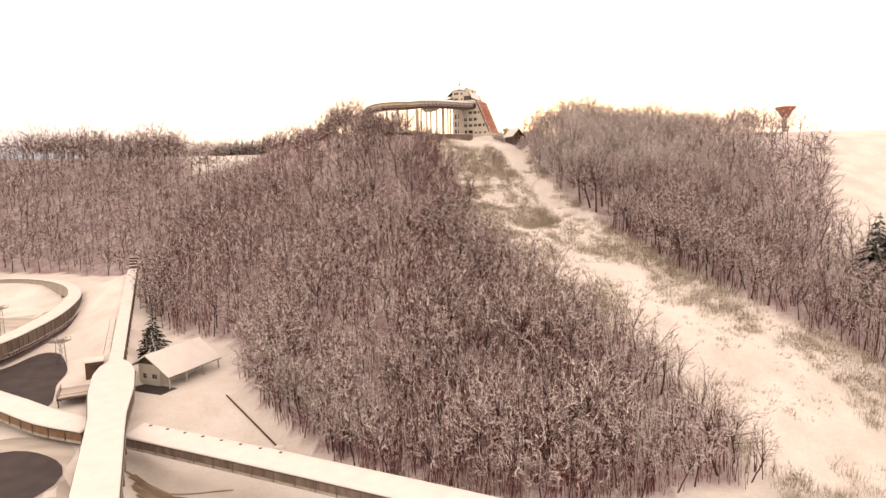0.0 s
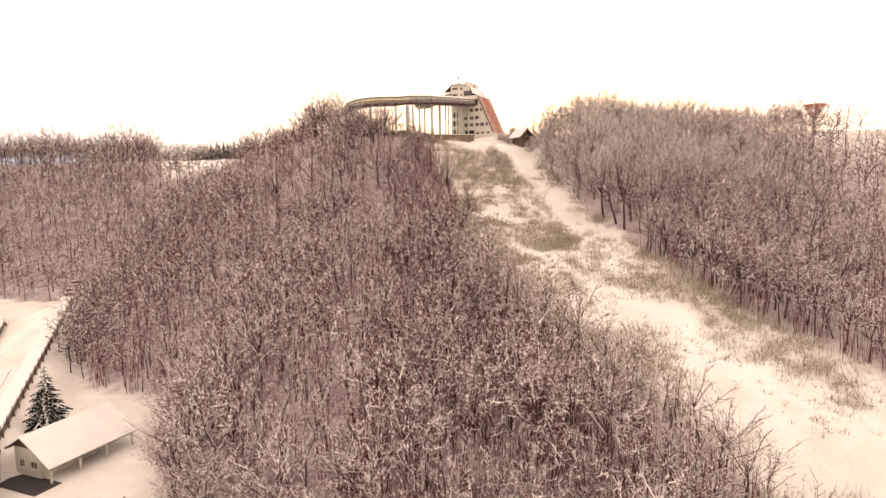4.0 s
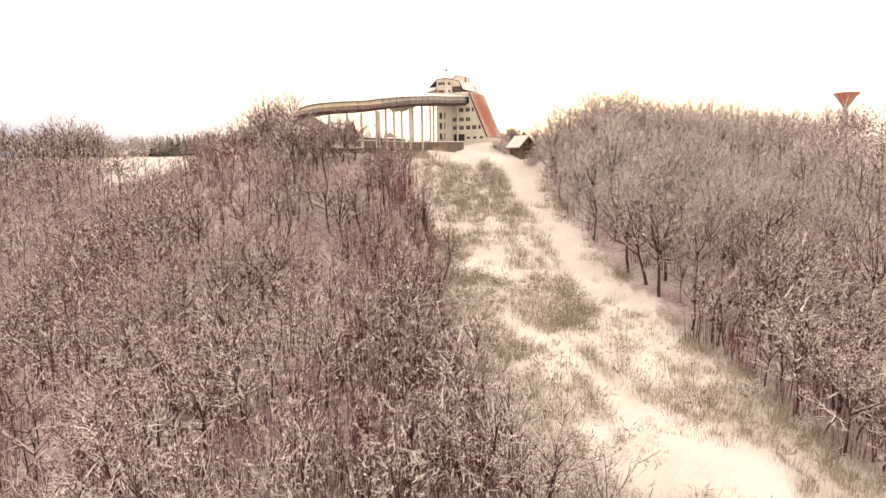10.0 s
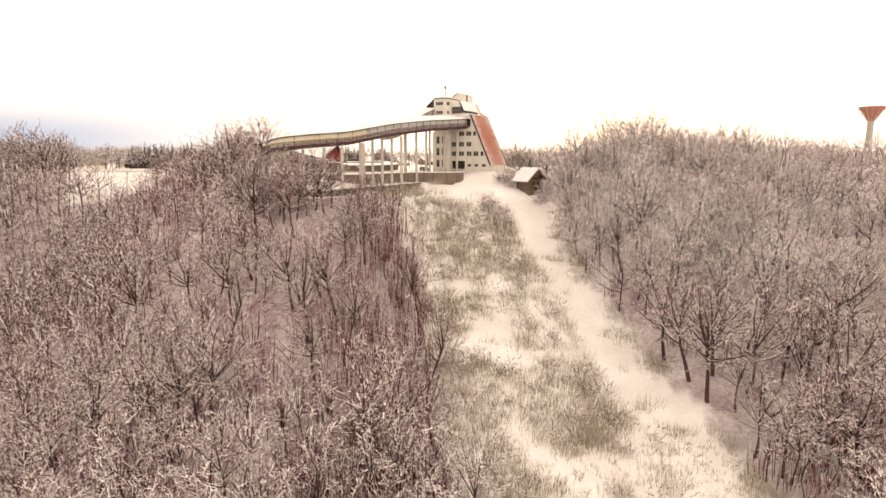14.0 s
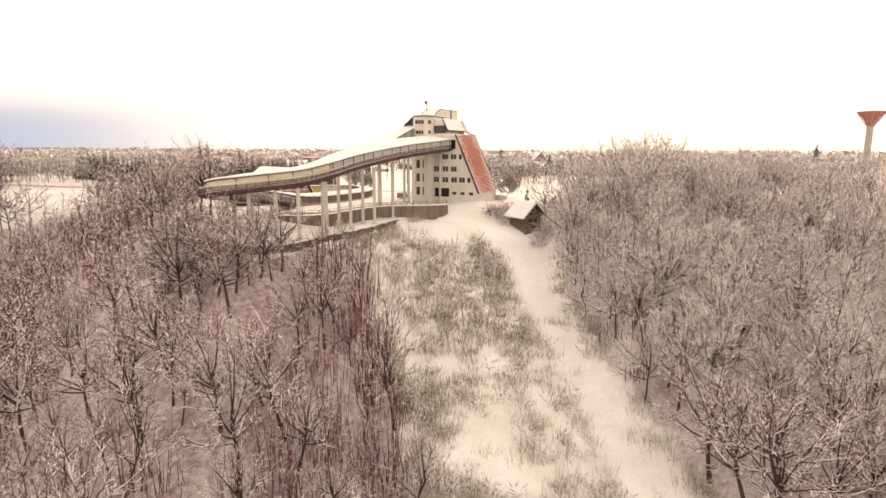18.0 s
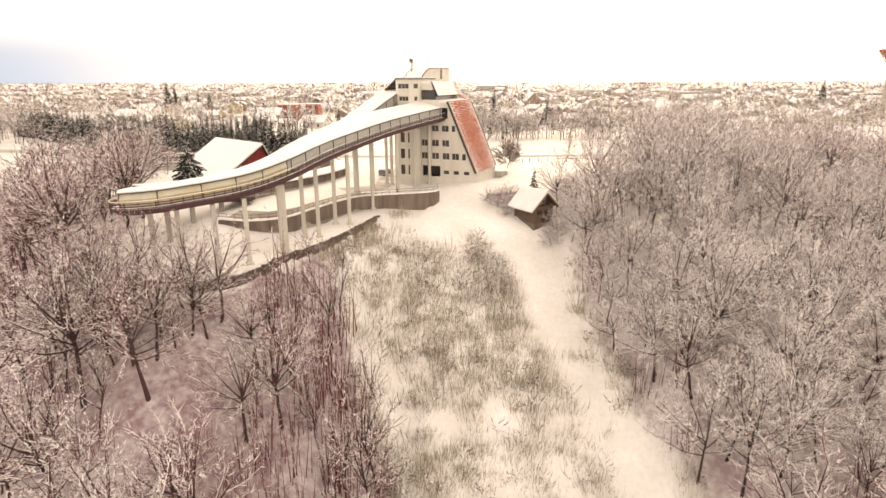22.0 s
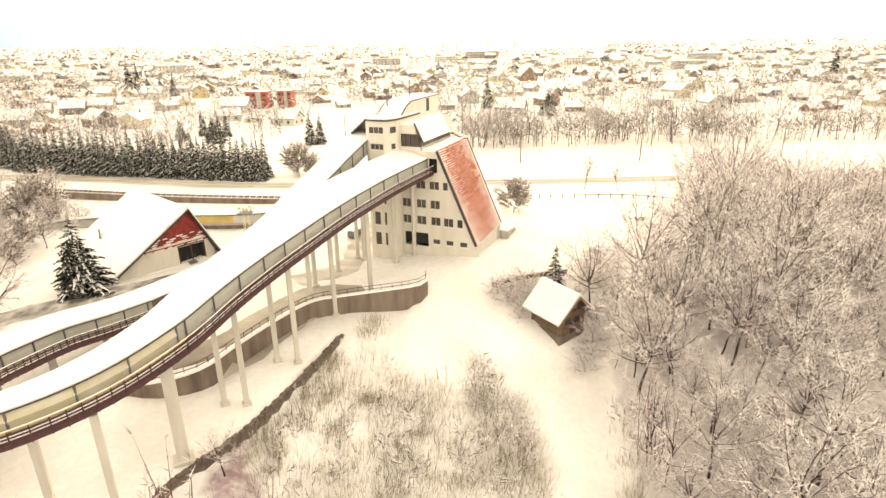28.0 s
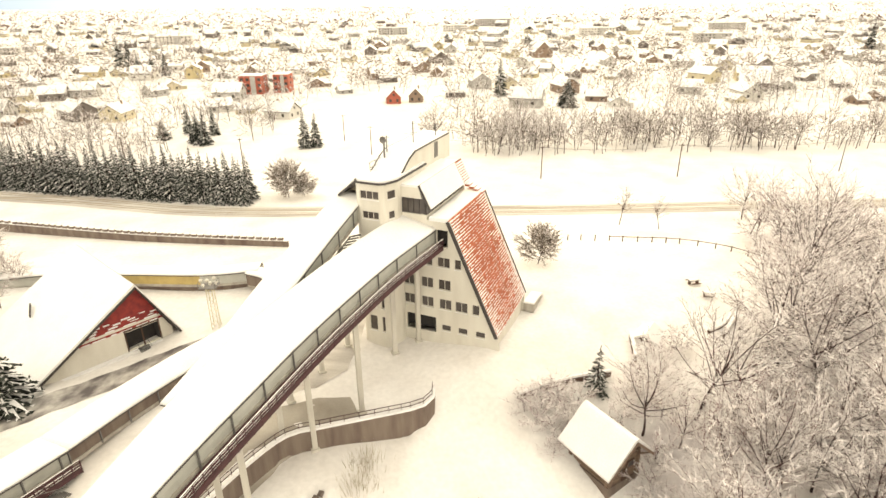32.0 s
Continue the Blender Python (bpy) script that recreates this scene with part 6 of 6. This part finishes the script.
for x in (-3, 3):
    for y in (-3.6, 0, 3.6):
        part("post", Build().box((x, y, 0.7), (0.2, 0.2, 1.8)), WOOD_DARK, deck)
for y in np.linspace(-3.9, 3.9, 9):
    part("railing_post", Build().box((-3.2, float(y), 2.1), (0.07, 0.07, 1.0)), WOOD_DARK, deck)
part("railing", Build().box((-3.2, 0, 2.6), (0.08, 8.0, 0.08)).box((0, -3.95, 2.6), (6.4, 0.08, 0.08)), WOOD_DARK, deck)
lattice_mast(-86, 184, -60.3, 1.6, STEEL_GREY, "grey lattice floodlight mast in the valley", 8)
lattice_mast(-121, 209, -57.0, 1.6, STEEL_GREY, "tall grey lattice floodlight mast in the valley", 8)
barrier = thing("timber_barrier", "long dark timber barrier lying across the snow", "barrier", at=(-29, 156, -67.5))
part("beam", Build().bar((-36.9, 164.7, zg(-36.9, 164.7) + 0.25), (-21.2, 148.0, zg(-21.2, 148.0) + 0.25), 0.2, 0.3), WOOD_DARK, barrier, world_space=True)
part("end_block", Build().box((-20.4, 147.4, zg(-20.4, 147.4) + 0.2), (1.6, 0.8, 0.6), 10), SNOW, barrier, world_space=True)


def patch(name, cx, cy, rx, ry, rz, mat, label, seed, lift=0.14):
    """A flat spot of uneven outline lying on the ground."""
    rg = random.Random(seed)
    n = 40
    ph = [rg.uniform(0, 6.3) for _ in range(4)]
    ca, sa = math.cos(radians(rz)), math.sin(radians(rz))
    pts = []
    for i in range(n):
        a = 2 * math.pi * i / n
        k = 1 + 0.16 * math.sin(2 * a + ph[0]) + 0.1 * math.sin(3 * a + ph[1]) + 0.07 * math.sin(5 * a + ph[2])
        x, y = rx * k * math.cos(a), ry * k * math.sin(a)
        pts.append((cx + x * ca - y * sa, cy + x * sa + y * ca))
    b = Build()
    for f in (0.0, 0.2, 0.4, 0.6, 0.8):
        g = f + 0.2
        for i in range(n):
            p, q = pts[i], pts[(i + 1) % n]
            c = [(cx + (u - cx) * t, cy + (w - cy) * t) for (u, w), t in ((p, f), (q, f), (q, g), (p, g))]
            b.face(*[(u, w, zg(u, w) + lift) for u, w in (c if f else c[1:])])
    structure(name, b, mat, label, "ground")


patch("ring_floor", -134, 228, 13, 8, 20, SLUSH, "trodden slush in the hollow of the bend", 6, 0.1)
patch("asphalt_yard", -86, 171, 18, 9.5, 118, ASPHALT, "bare wet asphalt swept of snow", 3)
patch("asphalt_turn", -65, 123, 13.5, 17, 25, ASPHALT, "round dark asphalt turning place", 4)
patch("trodden_verge", -58, 126, 13, 18, 28, SLUSH, "trodden snow round the turning place", 5, 0.08)
rng = random.Random(31)
for k in range(13):
    u = rng.uniform(0, 1)
    a, c = (-43 + 5 * u, 136 - 5 * u + rng.uniform(-1, 1)), (-22 + 22 * u + rng.uniform(-6, 3), 134 - 15 * u + rng.uniform(-3, 2))
    mid = ((a[0] + c[0]) / 2 + rng.uniform(-1, 1), (a[1] + c[1]) / 2 + rng.uniform(-2.2, 1.6))
    ribbon("wheel_track", [a, mid, c], rng.uniform(0.4, 1.0), RUT, "brown wheel tracks in the valley snow", 0.05 + 0.008 * k, 0.3)
stand(single[:1], [(-62.5, 184.5, 0, 1.3, 0), (-104, 262, 0, 0.9, 0), (-101, 258, 0, 0.8, 0), (122, 193, 0, 1.9, 0), (129, 190, 0, 1.6, 40)], "dark spruce at the edge of the woods", "spruces in the valley")


# ---- town ----
def wall_paint(name, c):
    return material(name, c, 0.85, tuple(v * 0.75 for v in c), 0.4, 0.6, 12, 0.1)


PAINTS = {"cream": wall_paint("cream_walls", (0.66, 0.58, 0.42)), "brown": wall_paint("brown_walls", (0.30, 0.21, 0.16)), "grey": wall_paint("grey_walls", (0.48, 0.46, 0.44)),
          "yellow": wall_paint("yellow_walls", (0.60, 0.50, 0.30)), "red": wall_paint("red_walls", (0.46, 0.12, 0.08)), "dark": wall_paint("dark_walls", (0.20, 0.17, 0.16)), "white": wall_paint("white_walls", (0.72, 0.69, 0.65))}


def town_house(colour, w, l, h, roof, at, rz, wing=False):
    e = thing("house", colour + " house with a snow-covered pitched roof in the town", "house", "town houses", at, rz)
    part("wall", Build().extrude([(-w / 2, -l / 2, -0.5), (w / 2, -l / 2, -0.5), (w / 2, -l / 2, h), (0, -l / 2, h + roof), (-w / 2, -l / 2, h)], (0, l, 0)), PAINTS[colour], e)
    o = 0.5
    part("roof", Build().extrude([(-w / 2 - o, -l / 2 - o, h - roof * 2 * o / w), (0, -l / 2 - o, h + roof), (w / 2 + o, -l / 2 - o, h - roof * 2 * o / w), (w / 2 + o, -l / 2 - o, h - roof * 2 * o / w + 0.18), (0, -l / 2 - o, h + roof + 0.2), (-w / 2 - o, -l / 2 - o, h - roof * 2 * o / w + 0.18)], (0, l + 2 * o, 0)), TRIM, e)
    part("roof_snow", Build().extrude([(-w / 2 - o, -l / 2 - o, h - roof * 2 * o / w + 0.19), (0, -l / 2 - o, h + roof + 0.21), (w / 2 + o, -l / 2 - o, h - roof * 2 * o / w + 0.19), (w / 2 + o - 0.05, -l / 2 - o, h - roof * 2 * o / w + 0.45), (0, -l / 2 - o, h + roof + 0.55), (-w / 2 - o + 0.05, -l / 2 - o, h - roof * 2 * o / w + 0.45)], (0, l + 2 * o, 0)), SNOW, e)
    part("chimney", Build().box((w * 0.15, l * 0.2, h + roof + 0.1), (0.7, 0.7, 1.8)), PAINTS["brown"], e)
    for x in (-w * 0.25, w * 0.25):
        for s in (-1, 1):
            part("window", Build().box((x, s * (l / 2 + 0.02), h * 0.5), (1.1, 0.08, 1.3)), GLASS, e)
    for y in (-l * 0.25, l * 0.25):
        part("window", Build().box((w / 2 + 0.02, y, h * 0.5), (0.08, 1.2, 1.3)), GLASS, e)
        part("window", Build().box((-w / 2 - 0.02, y, h * 0.5), (0.08, 1.2, 1.3)), GLASS, e)
    if roof > 2.6:
        part("window", Build().box((0, -l / 2 - 0.02, h + roof * 0.35), (1.0, 0.08, 1.0)), GLASS, e)
    if wing:
        part("annex", Build().box((w / 2 + 2, 0, h * 0.35), (4, l * 0.6, h * 0.7 + 0.6)), PAINTS[colour], e)
        part("annex_snow", Build().box((w / 2 + 2.1, 0, h * 0.7 + 0.25), (4.6, l * 0.66, 0.35)), SNOW, e)
    return e


def flats(colour, at, rz, w, d, storeys, bays, label):
    e = thing("apartment_block", label, "building", "", at, rz)
    h = storeys * 2.9 + 0.6
    part("wall", Build().box((0, 0, h / 2 - 0.5), (w, d, h + 1)), PAINTS[colour], e)
    part("roof_snow", Build().box((0, 0, h + 0.2), (w + 0.5, d + 0.5, 0.4), 0, 0.98), SNOW, e)
    for i in range(bays):
        for j in range(storeys):
            x = -w / 2 + w * (i + 0.5) / bays
            part("window", Build().box((x, -d / 2 - 0.02, 1.7 + 2.9 * j), (1.6, 0.08, 1.4)), GLASS, e)
    for j in range(storeys):
        part("window", Build().box((w / 2 + 0.02, 0, 1.7 + 2.9 * j), (0.08, 1.6, 1.4)), GLASS, e)
    part("bay", Build().box((w * 0.12, -d / 2 - 0.6, h / 2 - 0.3), (w * 0.2, 1.2, h)), PAINTS["grey"], e)
    return e


# known buildings
flats("red", (-66, 583, zg(-66, 583)), -3, 12, 10, 3, 4, "red three-storey apartment block with snow on the flat roof")
flats("red", (-51.5, 588, zg(-51, 588)), -3, 8, 10, 3, 3, "red three-storey apartment block with a grey stair bay")
town_house("red", 6.5, 8, 3.0, 3.2, (9, 545, zg(9, 545)), 8)
town_house("brown", 6.5, 8, 3.0, 3.2, (20, 548, zg(20, 548)), -4)
town_house("white", 9, 12, 3.2, 3.0, (-36, 512, zg(-36, 512)), 70, True)
town_house("yellow", 10, 12, 5.5, 3.0, (-123, 655, zg(-123, 655)), 15)
town_house("brown", 15, 18, 4.5, 7.5, (122, 765, zg(122, 765)), 5)
town_house("cream", 11, 14, 5.0, 3.2, (184, 600, zg(184, 600)), 30, True)
town_house("yellow", 14, 18, 4.5, 3.0, (214, 604, zg(214, 604)), 70, True)
protos = {}
rng = random.Random(77)
taken = [(-66, 583), (-47, 588), (9, 545), (20, 548), (-40, 520), (-87, 514), (-123, 655), (122, 765), (184, 600), (214, 604), (88, 526), (62, 560), (-58, 560), (-50, 548), (-40, 562)]
COLOURS = ["cream", "grey", "white", "yellow", "dark", "grey", "dark", "cream", "white", "brown", "grey", "brown"]


def free_lot(near_y, far_y, power):
    """A free place for a house in the town, or nothing."""
    y = near_y + (far_y - near_y) * rng.random() ** power
    x = rng.uniform(-0.78, 0.8) * (y - 190)
    if y < 560 and -75 < x < 60 and y < 540 + x * 0.4:
        return None
    if y < 520 and x > 60:
        return None
    if any((x - a) ** 2 + (y - b) ** 2 < (13 + (y - 500) * 0.008) ** 2 for a, b in taken):
        return None
    taken.append((x, y))
    return x, y


count = 0
for _ in range(6000):
    lot = free_lot(500, 860, 1.25)
    if not lot:
        continue
    x, y = lot
    c = rng.choice(COLOURS)
    v = rng.randrange(2)
    m = pose(x, y, zg(x, y), 0, 0, rng.choice([15, 105, -20, 60, 0, 90]) + rng.uniform(-12, 12))
    s = rng.uniform(0.7, 1.1)
    if (c, v) not in protos:
        protos[c, v] = town_house(c, 8 + 2 * v, 10 + 3 * v, 2.6 + 1.4 * v, 2.4 + v, (x, y, zg(x, y)), 0, v == 0)
    else:
        copy_thing(protos[c, v], m @ Matrix.Scale(s, 4))
    count += 1
    if count >= 180:
        break


def far_houses():
    """The outer town: small pitched houses, walls and snowy roofs, as one mesh."""
    kinds = []
    for w, l, h, r in ((8, 10, 2.8, 2.6), (9, 14, 4.2, 3.0), (10, 16, 3.0, 2.4), (7, 7, 4.0, 3.4)):
        walls = Build().extrude([(-w / 2, -l / 2, -0.5), (w / 2, -l / 2, -0.5), (w / 2, -l / 2, h), (0, -l / 2, h + r), (-w / 2, -l / 2, h)], (0, l, 0))
        o, d = 0.5, r / w
        eaves = Build().extrude([(-w / 2 - o, -l / 2 - o, h - d), (0, -l / 2 - o, h + r), (w / 2 + o, -l / 2 - o, h - d), (w / 2 + o, -l / 2 - o, h - d + 0.3), (0, -l / 2 - o, h + r + 0.3), (-w / 2 - o, -l / 2 - o, h - d + 0.3)], (0, l + 2 * o, 0))
        snow = Build().extrude([(-w / 2 - o, -l / 2 - o, h - d + 0.31), (0, -l / 2 - o, h + r + 0.31), (w / 2 + o, -l / 2 - o, h - d + 0.31), (w / 2 + o, -l / 2 - o, h - d + 0.6), (0, -l / 2 - o, h + r + 0.65), (-w / 2 - o, -l / 2 - o, h - d + 0.6)], (0, l + 2 * o, 0))
        for x in (-w / 4, w / 4):
            eaves.box((x, -l / 2 - 0.02, h * 0.55), (1.2, 0.1, 1.3))
        kinds.append((walls, eaves, snow))
    lots = []
    for _ in range(6000):
        lot = free_lot(840, 1700, 1.5)
        if lot:
            lots.append((*lot, rng.randrange(4), rng.uniform(0.8, 1.3), rng.choice([15, 105, -20, 60, 0, 90]) + rng.uniform(-12, 12)))
        if len(lots) >= 240:
            break
    for i, c in enumerate(("grey", "cream", "dark")):
        woodland("outer_town", kinds, lots[i::3], (PAINTS[c], TRIM, SNOW), c + " far houses of the outer town under snowy roofs", "houses")


far_houses()
for x, y, w, rz, st in ((-15, 1120, 40, 4, 3), (75, 1180, 36, -6, 3), (250, 1050, 44, 3, 3), (330, 900, 36, -8, 3), (-260, 980, 40, 10, 3), (-380, 860, 36, 6, 2), (470, 1150, 50, 0, 3), (150, 1350, 60, 0, 4), (-160, 700, 30, 12, 1), (-320, 690, 44, 5, 2)):
    flats(rng.choice(["grey", "white"]), (x, y, zg(x, y)), rz, w, 11, st, max(3, int(w / 4)), "long pale apartment block with snow on its flat roof")

# trees of the town, white with frost, twig colour paled for distance haze
BUSHY = [winter_tree(91 + i, 10.0, 4.4, 6, 3, 7, 0.6, 0.7, 0.05, 3, 0.3, True, 1.7, 0.9, 0.45) for i in range(4)]
BUSHY += [winter_tree(96 + i, 9.5, 5.4, 3, 2, 8, 0.4, 0.3, 0.17, 3, 0.2, True, 1.2, 0.6, 0.45) for i in range(4)]
spots = []
for _ in range(20000):
    y = 440 + 1150 * rng.random() ** 1.7
    x = rng.uniform(-0.8, 0.84) * (y - 180)
    n = noise.noise(Vector((x * 0.014, y * 0.014, 7.0)))
    if y < 452 and -60 < x < 20:
        continue
    if -30 < x < 34 and 440 < y < 540 + x * 0.4:
        continue
    if -60 < x < -18 and y < 468:
        continue
    if x > 60 and 470 < y < 505:
        continue
    if any(abs(x - a) < 5 and abs(y - b) < 5 for a, b in taken[:120]):
        continue
    if n > -0.36 + rng.uniform(-0.1, 0.25):
        spots.append((x, y, rng.randrange(4) + (4 if y > 600 else 0), rng.uniform(0.6, 1.35), rng.uniform(0, 360)))
close = [q for q in spots if q[2] < 4][:900]
spots = close + [q for q in spots if q[2] > 3][:3900]
for k in range(120):
    t = rng.random()
    spots.append((24 + 110 * t + rng.uniform(-2, 2), 446 + rng.uniform(0, 22), 8 + rng.randrange(3) if k % 4 == 0 else rng.randrange(4), rng.uniform(0.55, 1.2), rng.uniform(0, 360)))
woodland("town_trees", BUSHY + WHITE_MID, spots, (BARK, TWIG_GREY, FROST), "frosted garden trees between the houses and along the road")
# distant woods on the skyline
TUFT = [winter_tree(201 + i, 12.0, 8.0, 4, 1, 4, 0.4, 0.1, 0.55, 3, 0.2, True, 1.0, 0.8, 0.1) for i in range(3)]
spots = []
for k in range(2000):
    y = 1250 + 2400 * rng.random() ** 1.2
    x = rng.uniform(-0.78, 0.75) * (y + 100)
    if noise.noise(Vector((x * 0.003, y * 0.003, 2.0))) > (-0.3 if x < 0 else -0.05):
        spots.append((x, y, rng.randrange(3), rng.uniform(0.8, 1.5), rng.uniform(0, 360)))
woodland("skyline_woods", TUFT, spots, (BARK, TWIG, FROST), "low woods on the flat horizon")

# water tower
wt = thing("water_tower", "red funnel-shaped water tower above the trees", "water tower", at=(304.7, 561, 0.0))


def ring_of(r, z, n=20):
    return [(r * math.cos(2 * math.pi * i / n), r * math.sin(2 * math.pi * i / n), z) for i in range(n)]


part("stem", Build().grid([ring_of(r, z) for r, z in ((2.6, -1), (2.0, 15), (2.0, 31))], True), CONCRETE, wt, "", True)
part("bowl", Build().grid([ring_of(r, z) for r, z in ((2.1, 29.5), (2.6, 31.5), (5.2, 35.2), (7.8, 38.0), (8.2, 38.9), (7.8, 39.1))], True, True), material("faded_red", (0.46, 0.15, 0.11), 0.8, (0.36, 0.2, 0.16), 0.2, 0.7), wt)
part("roof_snow", Build().grid([ring_of(r, z) for r, z in ((7.8, 39.1), (5.0, 39.6), (0.5, 39.8))], True, True), SNOW, wt)
for i in range(12):
    a = 2 * math.pi * i / 12
    part("rib", Build().bar((2.15 * math.cos(a), 2.15 * math.sin(a), 29.6), (8.0 * math.cos(a), 8.0 * math.sin(a), 38.1), 0.25, 0.25), CONCRETE, wt)
